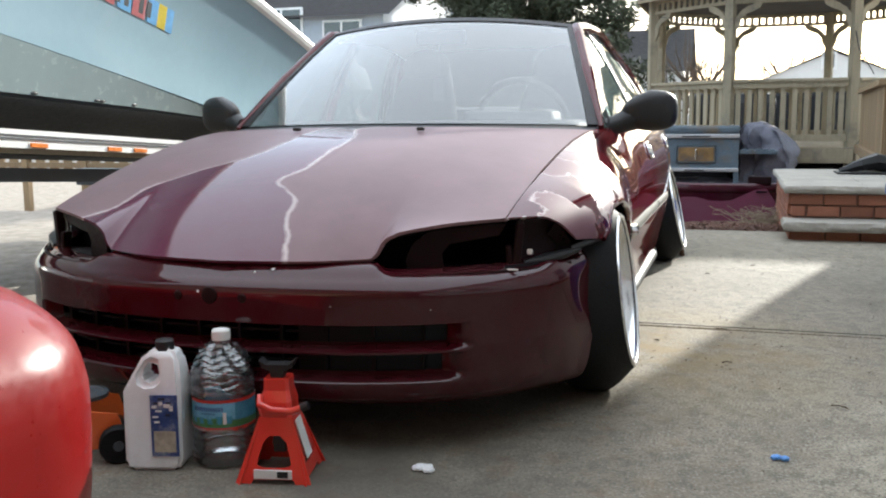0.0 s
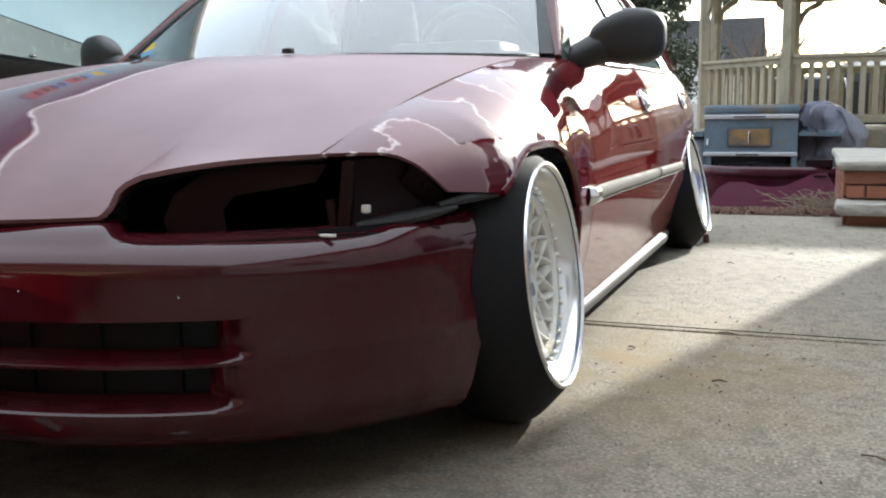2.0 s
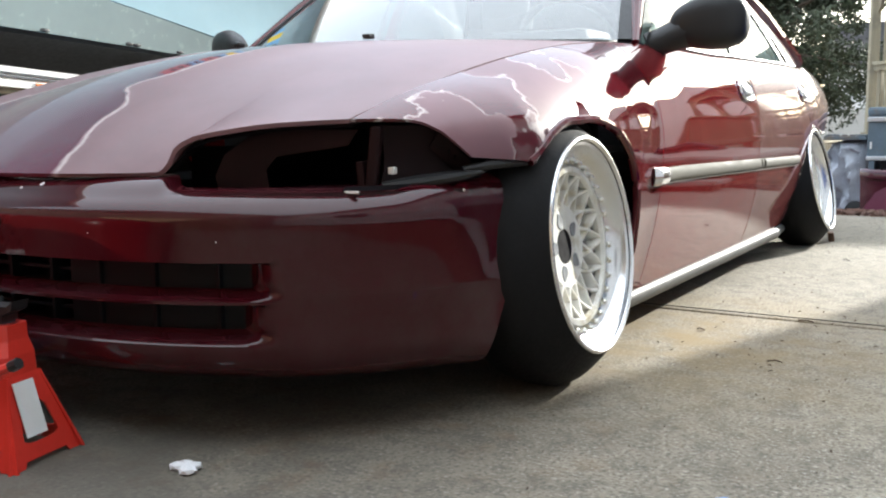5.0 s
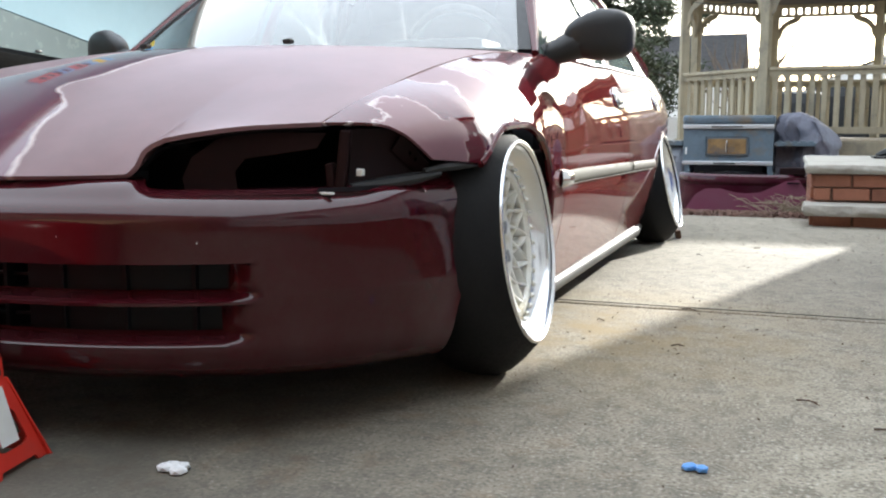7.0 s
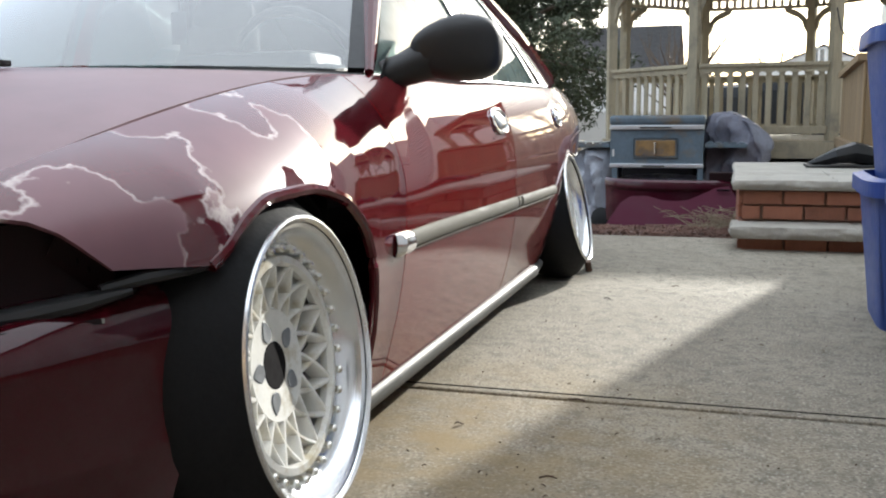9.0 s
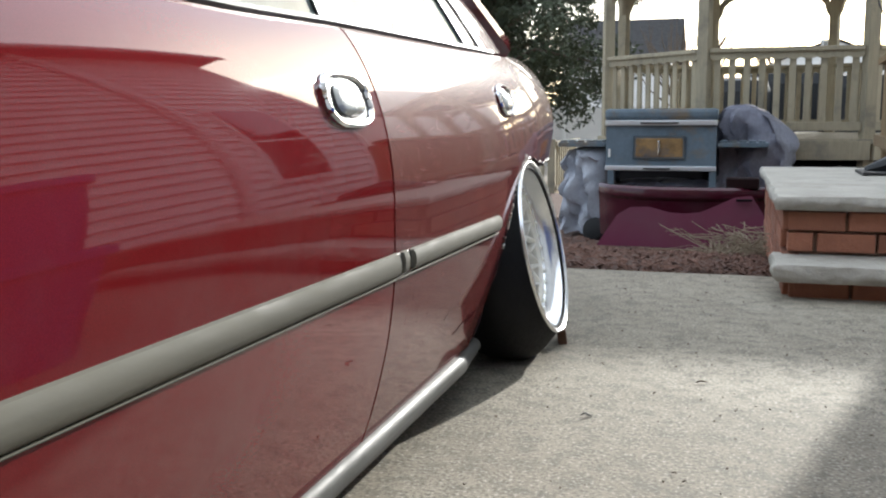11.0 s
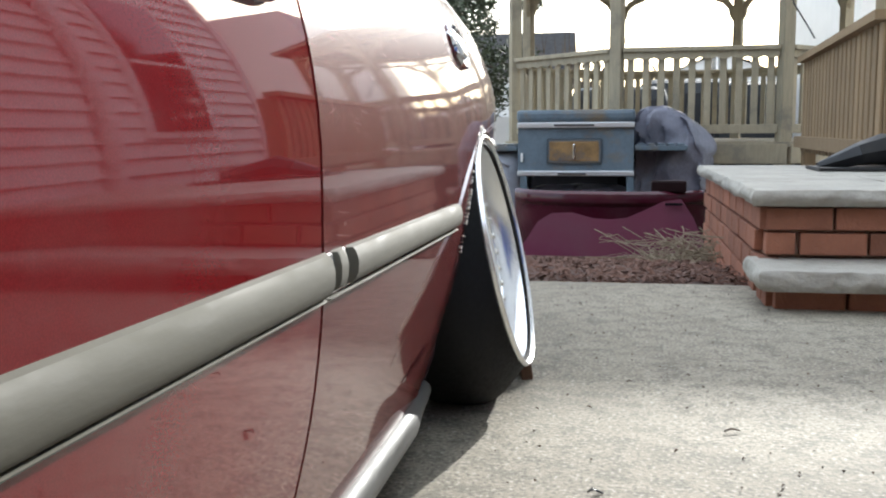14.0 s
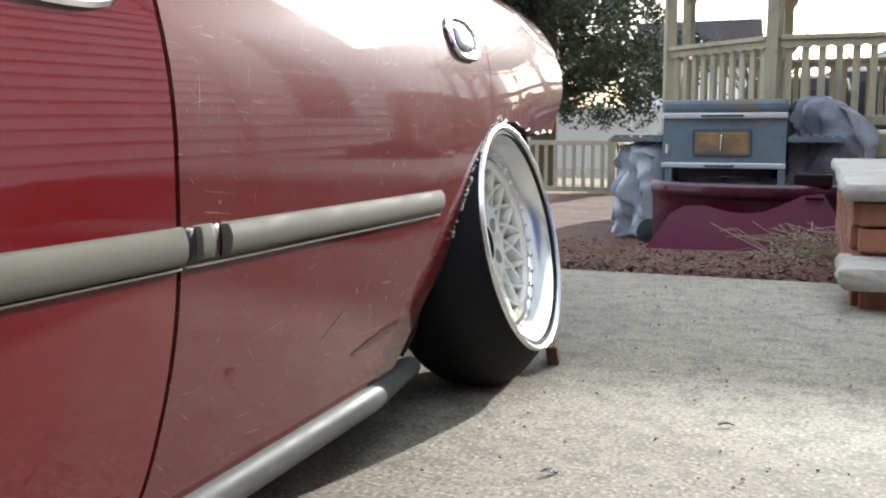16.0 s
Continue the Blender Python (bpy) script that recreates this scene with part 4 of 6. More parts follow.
# mouldings, handles, mirrors, sill
def strip(y0, y1, z0, z1, out, n=24, r=0.006):
    def fn(u, v):
        y = y0 + (y1 - y0) * u
        z = z0 + (z1 - z0) * v - 0.0145 * max(0, y - 0.75)
        o = out * math.sin(math.pi * min(max(v, 0), 1)) ** 0.35 if 0 < v < 1 else 0.0
        e = min(1, min(u, 1 - u) * (y1 - y0) / r)
        return W(y) + o * (0.25 + 0.75 * e) - 0.001, y, z
    return patch(fn, sorted(set(steps(0, 1, n) + [r / (y1 - y0), 1 - r / (y1 - y0)])), [0, 0.04, 0.12, 0.3, 0.6, 0.85, 0.95, 1])


part("moulding", strip(0.578, 1.603, 0.386, 0.424, 0.012), M_trim, car, "faded grey-beige rubbing strip", True)
part("moulding", strip(1.664, 2.275, 0.388, 0.423, 0.012), M_trim, car, "faded grey-beige rubbing strip", True)
part("moulding_joint", strip(1.603, 1.662, 0.387, 0.423, 0.005, 6), M_black, car, smooth=True)
part("moulding_joint_pad", strip(1.617, 1.650, 0.388, 0.424, 0.010, 6), M_trim, car, smooth=True)
part("moulding_cap", strip(0.494, 0.577, 0.381, 0.428, 0.024, 10, 0.012), M_chrome, car, "silver moulding end cap", True)
for y0, y1 in ((0.50, 1.600), (1.602, 2.27)):
    part("moulding_edge", strip(y0, y1, 0.3822, 0.3850, 0.0055), M_trim, car, smooth=True)
for y, z in ((1.474, 0.641), (2.446, 0.652)):
    def on_door(r, a, out):
        yy = y + (0.074 if y < 2 else 0.066) * r * math.copysign(abs(math.cos(a))**0.7, math.cos(a))
        zz = z + 0.034 * r * math.copysign(abs(math.sin(a))**0.7, math.sin(a))
        return section(yy, s_at(yy, zz))[0] + out, yy, zz
    b = bmesh.new()
    tube(b, [on_door(1, a, 0.004) for a in steps(0, 2 * math.pi, 32)], 0.0055, 6)
    hd = part("door_handle", b, M_chrome, car, "chrome-edged door handle", True)
    # black recess and silver flap put the handle's dark and bright reflections into colour
    part("handle_recess", patch(lambda a, r: on_door(r, a, 0.0035), steps(0, 2 * math.pi, 28), steps(0.02, 1.0, 8)), M_black, hd, "dark handle recess", smooth=True)
    part("handle_grip", patch(lambda a, r: on_door(0.66 * r, a, 0.0065 + 0.007 * (1 - r ** 4)), steps(0, 2 * math.pi, 28), steps(0.01, 1.0, 8)), M_silver, hd, "handle flap with the sky reflection in its silver colour", True)
for sx in (1, -1):
    fl = lambda p: Vector((sx * p[0], p[1], p[2]))
    b = bmesh.new()
    r = bmesh.ops.create_uvsphere(b, u_segments=28, v_segments=18, radius=1)
    for v in r["verts"]:
        c = v.co
        q = [math.copysign(abs(t) ** 0.68, t) for t in c]
        x = 0.876 + 0.098 * q[0]
        tall = 0.074 - 0.022 * (q[0] < 0) * abs(q[0])
        y = 0.862 + (0.062 if q[1] < 0 else 0.030) * q[1] + 0.03 * q[0]
        z = 0.806 + tall * q[2] - 0.012 * (q[0] < 0) * abs(q[0])
        v.co = fl((x, y, z))
    mir = part("wing_mirror", b, M_black, car, "black plastic wing mirror", True)
    b = bmesh.new()
    tube(b, [fl(p) for p in ((0.725, 0.785, 0.742), (0.765, 0.805, 0.757), (0.82, 0.835, 0.782))], [0.034, 0.037, 0.047], 12)
    part("mirror_arm", b, M_black, mir, smooth=True)
    b = bmesh.new()
    tri_pts = [fl(p) for p in ((0.742, 0.72, 0.735), (0.757, 0.92, 0.745), (0.70, 0.93, 0.83), (0.742, 0.76, 0.785))]
    b.faces.new([b.verts.new(p) for p in tri_pts])
    bmesh.ops.solidify(b, geom=b.faces[:], thickness=0.016)
    part("mirror_foot", b, M_black, mir)
    # sill bar along the bottom of the doors
    b = bmesh.new()
    tube(b, [fl((0.793 - 0.012 * (y > 2.2), y, 0.104)) for y in steps(0.40, 2.30, 20)], [0.026] * 20 + [0.018], 12)
    bmesh.ops.scale(b, vec=(1, 1, 0.95), verts=b.verts)
    part("side_sill", b, M_sill, car, "worn silver side sill", True)
    part("sill_flange", boxbm(*((0.70, 0.785) if sx > 0 else (-0.785, -0.70)), 0.42, 2.2, 0.085, 0.118, 0.004), M_door_r, car)

# wheels
R_LIP = 0.222
tyre_bm = lathe([(-0.002, 0.208), (-0.001, 0.2195), (-0.012, 0.229), (-0.028, 0.244), (-0.046, 0.260), (-0.064, 0.273), (-0.090, 0.284), (-0.13, 0.280), (-0.175, 0.268), (-0.20, 0.250), (-0.205, 0.225), (-0.20, 0.205)], 72, close=True)
tyre_src = part("tyre", tyre_bm, M_rubber, None, "stretched black tyre", True)
rim_src = part("rim", lathe([(-0.003, 0.2265), (0.0035, 0.225), (0.0045, 0.221), (0.001, 0.2165), (-0.004, 0.2145), (-0.008, 0.208), (-0.013, 0.2065), (-0.026, 0.202), (-0.036, 0.194), (-0.041, 0.188), (-0.046, 0.176), (-0.074, 0.165), (-0.19, 0.153), (-0.195, 0.21), (-0.01, 0.2215)], 84, close=True), M_alu, None, "polished deep-dish aluminium rim", True)
ring_src = part("spoke_ring", lathe([(-0.060, 0.160), (-0.054, 0.157), (-0.054, 0.147), (-0.062, 0.143), (-0.075, 0.145), (-0.075, 0.158)], 64, close=True), M_lipwhite, None, "cream painted spoke ring", True)
hub_bm = lathe([(-0.100, 0.0330), (-0.083, 0.0345), (-0.081, 0.039), (-0.080, 0.074), (-0.078, 0.081), (-0.084, 0.085), (-0.100, 0.086), (-0.105, 0.03)], 48, close=True)
hub_src = part("hub", hub_bm, M_lipwhite, None, "cream painted wheel hub", True)
bore_src = part("hub_bore", lathe([(-0.125, 0.0005), (-0.125, 0.033), (-0.082, 0.0350)], 24), M_cavity)
N_SP = 16


def spoke_mesh(sgn):
    """A curved spoke: narrow, rounded in front, deep behind."""
    sb = bmesh.new()
    rings = []
    for t in steps(0, 1, 7):
        r = 0.076 + (0.149 - 0.076) * t
        a = sgn * t * 2 * math.pi / N_SP
        front = -0.079 + 0.022 * t - 0.004 * math.sin(t * 3.14)
        tang = Vector((0, math.cos(a), -math.sin(a)))
        c = Vector((0, r * math.sin(a), r * math.cos(a)))
        w = 0.0062 - 0.0016 * math.sin(t * 3.14)
        rings.append([sb.verts.new(c + tang * w * k + Vector((front - d, 0, 0))) for k, d in ((-1, 0.004), (-0.45, 0.0), (0.45, 0.0), (1, 0.004), (1.0, 0.030), (-1.0, 0.030))])
    for A, B in zip(rings, rings[1:]):
        for k in range(6):
            sb.faces.new((A[k], A[(k + 1) % 6], B[(k + 1) % 6], B[k]))
    sb.faces.new(rings[0])
    sb.faces.new(rings[-1])
    return sb


spoke_a = part("spoke", spoke_mesh(1), M_lipwhite, None, "", True)
spoke_b = part("spoke", spoke_mesh(-1), M_lipwhite, None, "", True)
bolt_src = part("rim_bolt", lathe([(-0.0465, 0.0005), (-0.047, 0.0038), (-0.049, 0.0060), (-0.053, 0.0068), (-0.057, 0.0064), (-0.067, 0.0064)], 8), M_bolt, None, "", True)
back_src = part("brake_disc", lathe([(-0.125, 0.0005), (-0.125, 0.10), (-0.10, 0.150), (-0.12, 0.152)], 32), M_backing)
# flat discs whose shaded grey-blue paints the hollow of each lug hole
nut_bm = lathe([(-0.0795, 0.0005), (-0.0787, 0.0128), (-0.0800, 0.0142)], 18)
for v in nut_bm.verts:
    v.co.z *= 1.0 + 0.5 * max(0, v.co.z / 0.0142)
    v.co.y *= 1.0 - 0.35 * max(0, v.co.z / 0.02)
nut_src = part("lug_hole", nut_bm, M_lughole)
for wx, wy, wz, sx, camber, toe in ((0.897, 0.022, 0.2945, 1, 7.2, 1.5), (0.884, 2.62, 0.287, 1, 12.0, 0), (-0.885, 0.02, 0.2945, -1, 7.2, 1.5), (-0.884, 2.62, 0.288, -1, 12.0, 0)):
    wh = new("wheel")
    wh.parent = car
    rot = pose(0, 0, 0, 0, 0, 0 if sx > 0 else 180) @ pose(0, 0, 0, 0, -camber, 0)
    wh.matrix_world = Matrix.Translation((wx, wy, wz)) @ pose(0, 0, 0, 0, 0, toe * sx) @ rot

    def put(src, m=Matrix()):
        o = src.copy()
        scene.collection.objects.link(o)
        o.parent = wh
        o.matrix_parent_inverse = Matrix()
        o.matrix_basis = m
        return o
    out = Matrix.Translation((0.016 if wy < 1 else 0.006, 0, 0)) @ Matrix.Diagonal((1, 1.03, 1.03, 1))
    shrink = Matrix.Diagonal((1, 0.97, 0.97, 1) if wy < 1 else (1, 0.98, 0.98, 1))
    put(tyre_src, Matrix() if wy < 1 else Matrix.Diagonal((1, 0.98, 0.98, 1)))
    put(rim_src, shrink)
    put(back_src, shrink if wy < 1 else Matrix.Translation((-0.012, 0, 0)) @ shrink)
    for src in (ring_src, hub_src, bore_src):
        put(src, out)
    for k in range(N_SP):
        m = out @ Matrix.Rotation(2 * math.pi * k / N_SP, 4, 'X')
        put(spoke_a, m)
        put(spoke_b, m)
    for k in range(32):
        put(bolt_src, out @ Matrix.Rotation(2 * math.pi * (k + .5) / 32, 4, 'X') @ Matrix.Translation((0, 0, 0.1685)))
    for k in range(5):
        put(nut_src, out @ Matrix.Rotation(2 * math.pi * k / 5 + .3, 4, 'X') @ Matrix.Translation((0, 0, 0.052)))
for src in (tyre_src, rim_src, ring_src, hub_src, bore_src, back_src, spoke_a, spoke_b, bolt_src, nut_src):
    bpy.data.objects.remove(src)


# ---- brick steps ----
stp = thing("brick_steps", "red brick steps with rough grey stone treads", "steps")
part("step_core", boxbm(1.545, 3.3, 3.87, 5.75, -0.3, 0.282), M_mortar, stp)
part("step_core", boxbm(1.545, 3.3, 3.67, 3.90, -0.05, 0.062), M_mortar, stp)


def rough_slab(x0, x1, y0, y1, z0, z1, seed):
    b = bmesh.new()
    cuboid(b, x0, x1, y0, y1, z0, z1)
    bmesh.ops.subdivide_edges(b, edges=b.edges[:], cuts=11, use_grid_fill=True)
    for v in b.verts:
        on = (abs(v.co.x - x0) < 1e-4, abs(v.co.y - y0) < 1e-4)
        k = noise.noise(v.co * 16 + Vector((seed, 0, 0))) + 0.6 * noise.noise(v.co * 40)
        if on[1]:
            v.co.y += 0.012 * k - 0.012 * math.sin(math.pi * (v.co.z - z0) / (z1 - z0))
        if on[0]:
            v.co.x += 0.012 * k - 0.010 * math.sin(math.pi * (v.co.z - z0) / (z1 - z0))
        if abs(v.co.z - z1) < 1e-4:
            v.co.z += 0.0025 * k
    return b


for x0, x1 in ((1.487, 2.05), (2.058, 2.9)):
    part("stone_tread", rough_slab(x0, x1, 3.565, 3.885, 0.060, 0.118, x0), M_stone, stp, smooth=False)
for x0, x1, y0, y1 in ((1.495, 1.98, 3.80, 4.72), (1.986, 2.9, 3.80, 4.72), (1.495, 2.2, 4.728, 5.80), (2.206, 3.0, 4.728, 5.80)):
    part("stone_tread", rough_slab(x0, x1, y0, y1, 0.280, 0.328, x0 + y0), M_stone, stp, smooth=False)


def brick_mesh(l, h, d):
    me = bpy.data.meshes.new("brick")
    b = boxbm(-l / 2, l / 2, -d / 2, d / 2, -h / 2, h / 2, 0.004)
    b.to_mesh(me)
    b.free()
    me.materials.append(M_brick)
    return me


BRICK = brick_mesh(0.190, 0.066, 0.06)
HALF = brick_mesh(0.085, 0.066, 0.06)


def lay(me, m):
    o = new("brick", me)
    o.parent = stp
    o.matrix_world = m


rb = random.Random(8)
for c, z in enumerate((0.163, 0.239)):
    x = 1.535 + (0.0 if c else 0.05)
    lay(HALF, pose(1.578, 3.868, z)) if not c else None
    x0 = 1.585 if not c else 1.535
    for k in range(7):
        lay(BRICK, pose(x0 + 0.2 * k + (0.145 if not c else 0.095), 3.866 + rb.uniform(-.002, .002), z))
for k in range(7):
    lay(BRICK, pose(1.63 + 0.2 * k, 3.665, 0.026 if k else 0.026))
for c, z in enumerate((-0.065, 0.011, 0.087, 0.163, 0.239)):
    for k in range(9):
        y = 3.94 + 0.2 * k + (0.1 if c % 2 else 0.0)
        lay(BRICK, pose(1.545 + rb.uniform(-.002, .002), y, z, 0, 0, 90))
for k in range(2):
    lay(HALF, pose(1.545, 3.72 + .1 * k, 0.026, 0, 0, 90))

sheet = bmesh.new()
tube(sheet, [(1.95, 5.2, 0.345), (2.1, 5.15, 0.40), (2.2, 5.2, 0.42), (2.5, 5.25, 0.36)], [0.02, 0.05, 0.07, 0.05], 7)
cuboid(sheet, 1.92, 2.6, 5.05, 5.35, 0.330, 0.345, 0.004)
tagged(part("black_plastic_sheet", sheet, M_black), "crumpled black plastic lying on the stone steps", "plastic sheet")

# fence beside the steps
fence = thing("wooden_fence", "yellowish wooden picket fence with a sloping cap rail", "fence")


def fx(y):
    return 2.29 + (y - 5.5) * 0.055


for k in range(20):
    y = 5.66 + k * 0.14
    part("picket", boxbm(fx(y) - 0.008, fx(y) + 0.008, y - 0.038, y + 0.038, 0.335, 1.0 + 0.012 * (6 - y) * 0.5, 0.004), M_fence, fence)
for z0, z1, w in ((0.37, 0.45, 0.03), (1.005, 1.05, 0.05)):
    b = bmesh.new()
    vs = []
    for y in (5.6, 8.4):
        zz = 0.012 * (6 - y) * 0.5
        vs.append([b.verts.new((fx(y) + a - (0.025 if w < .04 else 0), y, z + (zz if z0 > .5 else 0))) for a, z in ((-w, z0), (w, z0), (w, z1), (-w, z1))])
    for k in range(4):
        b.faces.new((vs[0][k], vs[0][(k + 1) % 4], vs[1][(k + 1) % 4], vs[1][k]))
    b.faces.new(vs[0])
    b.faces.new(vs[1])
    part("rail", b, M_fence, fence)
for y in (5.65, 7.0, 8.4):
    part("post", boxbm(fx(y) + 0.01, fx(y) + 0.10, y - 0.045, y + 0.045, drop(y), 1.0, 0.005), M_fence, fence)

# ---- gazebo ----
gaz = thing("gazebo", "weathered timber octagonal gazebo with baluster rails and arched brackets", "gazebo")
GC, GS = Vector((1.75, 10.74, 0)), 1.36
GR = GS / (2 * math.sin(math.pi / 8))


def corner(k):
    a = math.radians(-112.5 + 45 * k)
    return GC + Vector((GR * math.cos(a), GR * math.sin(a), 0))


FL = 0.40
part("deck", lathe([(FL - 0.04, GR + 0.10), (FL, GR + 0.10)], 8, 'z'), M_wood, gaz)
gaz_deck = gaz.children[0]
bmesh_m = Matrix.Translation(GC) @ Matrix.Rotation(math.radians(22.5), 4, 'Z')
gaz_deck.matrix_world = bmesh_m
o = part("skirt", lathe([(-0.42, GR - 0.05), (0.18, GR - 0.05)], 8, 'z'), M_cavity, gaz)
o.matrix_world = bmesh_m
for k in range(8):
    c, d = corner(k), corner(k + 1)
    ang = math.degrees(math.atan2((d - c).y, (d - c).x))
    fm = pose(c.x, c.y, 0, 0, 0, ang)
    part("post", boxbm(-0.05, 0.05, -0.05, 0.05, 0.16, 2.24, 0.006, pose(c.x, c.y, 0, 0, 0, ang - 22.5)), M_wood, gaz)
    part("skirt_board", boxbm(-0.02, GS + 0.02, -0.10, -0.06, 0.22, 0.385, 0.005, fm), M_wood, gaz)
    part("top_rail", boxbm(0.05, GS - 0.05, -0.06, 0.05, 1.150, 1.188, 0.006, fm), M_wood, gaz)
    b = bmesh.new()
    # scalloped board below the rail
    outline = [(0.05, 1.15)]
    n = 10
    for q in range(n * 6 + 1):
        xx = 0.05 + (GS - 0.1) * q / (n * 6)
        outline.append((xx, 1.10 - 0.018 * abs(math.sin(math.pi * q / 6))))
    outline.append((GS - 0.05, 1.15))
    prism(b, outline, 0.02, fm @ Matrix.Translation((0, -0.035, 0)))
    part("scalloped_board", b, M_wood, gaz)
    part("bottom_rail", boxbm(0.05, GS - 0.05, -0.03, 0.02, 0.47, 0.545, 0.005, fm), M_wood, gaz)
    for q in range(10):
        xx = 0.115 + q * (GS - 0.23) / 9
        part("baluster", boxbm(xx - 0.028, xx + 0.028, -0.012, 0.010, 0.54, 1.10, 0.004, fm), M_wood, gaz)
    # frieze of small uprights and the arched brackets
    part("frieze_rail", boxbm(0.04, GS - 0.04, -0.02, 0.02, 2.055, 2.095, 0.004, fm), M_wood, gaz)
    part("frieze_rail", boxbm(0.04, GS - 0.04, -0.02, 0.02, 2.185, 2.23, 0.004, fm), M_wood, gaz)
    for q in range(13):
        xx = 0.08 + q * (GS - 0.16) / 12
        part("frieze_slat", boxbm(xx - 0.022, xx + 0.022, -0.01, 0.01, 2.09, 2.19, 0, fm), M_wood, gaz)
    for sgn in (0, 1):
        b = bmesh.new()
        poly = [(0.05 + x, z + 0.14) if not sgn else (GS - 0.05 - x, z + 0.14) for x, z in [(0.0, 1.58), (0.05, 1.66), (0.07, 1.74), (0.13, 1.80), (0.21, 1.83), (0.28, 1.87), (0.30, 1.915), (0.22, 1.915), (0.14, 1.885), (0.06, 1.83), (0.0, 1.75)]]
        prism(b, poly, 0.035, fm @ Matrix.Translation((0, -0.0175, 0)))
        part("bracket", b, M_wood, gaz)
    part("fascia", boxbm(-0.08, GS + 0.08, -0.20, -0.17, 2.20, 2.25, 0.004, fm), M_wood, gaz)
o = part("gazebo_roof", lathe([(2.23, GR + 0.22), (2.255, GR + 0.22), (2.58, 0.12), (2.60, 0.05)], 8, 'z'), M_roof, gaz, "dark shingle gazebo roof")
o.matrix_world = bmesh_m
wire = bmesh.new()
tube(wire, [(1.12, 9.15, 2.0), (0.9, 9.3, 1.93), (0.55, 9.6, 1.93), (0.2, 9.95, 2.02)], 0.006, 5)
part("hanging_cable", wire, M_black, gaz)
wire = bmesh.new()
tube(wire, [(2.42, 9.02, 1.7), (2.46, 9.0, 1.5), (2.55, 8.98, 1.35), (2.62, 8.95, 1.22)], 0.007, 5)
part("hanging_cable", wire, M_black, gaz)

# ---- grill and its cover ----
grill = thing("barbecue_grill", "rusty slate-blue barbecue grill with aluminium strips and side shelves", "grill")
b = bmesh.new()
prism(b, [(-0.30, 0.15), (-0.30, 0.52), (-0.24, 0.61), (-0.1, 0.66), (0.12, 0.66), (0.22, 0.60), (0.24, 0.15)], 0.90, pose(0.31, 8.60, 0, 0, 0, -90) @ Matrix.Translation((0, 0, 0)))
bmesh.ops.transform(b, matrix=pose(0, 0, 0), verts=b.verts)
for v in b.verts:
    q = v.co.copy()
    v.co = (0.31 + (q.x - 0.31), q.y, q.z)
lidx = [v.co.x for v in b.verts]
sh = 0.31 - min(lidx)
for v in b.verts:
    v.co.x += sh
lid = part("firebox", b, M_grillblue, grill, "slate-blue enamel firebox with rust")
ymin = min(v.co.y for v in lid.data.vertices)
part("lid_strip", boxbm(0.305, 1.215, ymin - 0.012, ymin + 0.03, 0.525, 0.568, 0.006), M_alu2, grill, "aluminium lid strip")
part("lid_top", boxbm(0.30, 1.22, ymin - 0.008, ymin + 0.48, 0.57, 0.665, 0.03), M_grillblue, grill, "rust-streaked blue lid top")
part("rust_patch", boxbm(0.74, 1.10, ymin + 0.03, ymin + 0.25, 0.66, 0.668, 0.003), M_rust, grill, "orange rust patch")
part("base_strip", boxbm(0.305, 1.215, ymin - 0.012, ymin + 0.03, 0.150, 0.190, 0.006), M_alu2, grill, "aluminium base strip")
for z, x0, x1 in ((0.546, 0.60, 0.90), (0.168, 0.63, 0.84)):
    b = bmesh.new()
    tube(b, [(x0, ymin - 0.01, z), (x0 + .02, ymin - 0.035, z), (x1 - .02, ymin - 0.035, z), (x1, ymin - 0.01, z)], 0.008, 6)
    part("handle", b, M_black, grill)
part("door_panel", boxbm(0.55, 0.955, ymin - 0.008, ymin + 0.01, 0.255, 0.430, 0.02), M_rust, grill, "rust-stained thermometer panel")
part("panel_edge", boxbm(0.538, 0.967, ymin - 0.005, ymin + 0.01, 0.243, 0.442, 0.02), M_grillblue, grill)
part("latch", boxbm(0.742, 0.762, ymin - 0.022, ymin + 0.0, 0.28, 0.40, 0.006), M_chrome, grill)
for x in (0.33, 1.16):
    for y in (ymin + 0.03, ymin + 0.42):
        part("leg", boxbm(x, x + 0.055, y - 0.03, y + 0.03, drop(y) - 0.02, 0.16, 0.006), M_grillblue, grill)
for x0, x1 in ((-0.10, 0.30), (1.22, 1.62)):
    part("side_shelf", boxbm(x0, x1, ymin + 0.02, ymin + 0.40, 0.345, 0.385, 0.008), M_grillblue, grill, "slate-blue side shelf")
    for k in range(5):
        part("shelf_slat", boxbm(x0 + 0.02 + 0.075 * k, x0 + 0.075 + 0.075 * k, ymin + 0.02, ymin + 0.40, 0.3845, 0.40, 0.004), M_grillblue, grill)
part("bottom_shelf", boxbm(0.33, 1.2, ymin + 0.0, ymin + 0.45, -0.30, -0.27, 0.006), M_steel, grill)
part("gas_knobs", boxbm(0.333, 0.352, ymin - 0.012, ymin + 0.0, 0.26, 0.33, 0.004), M_labelw, grill)


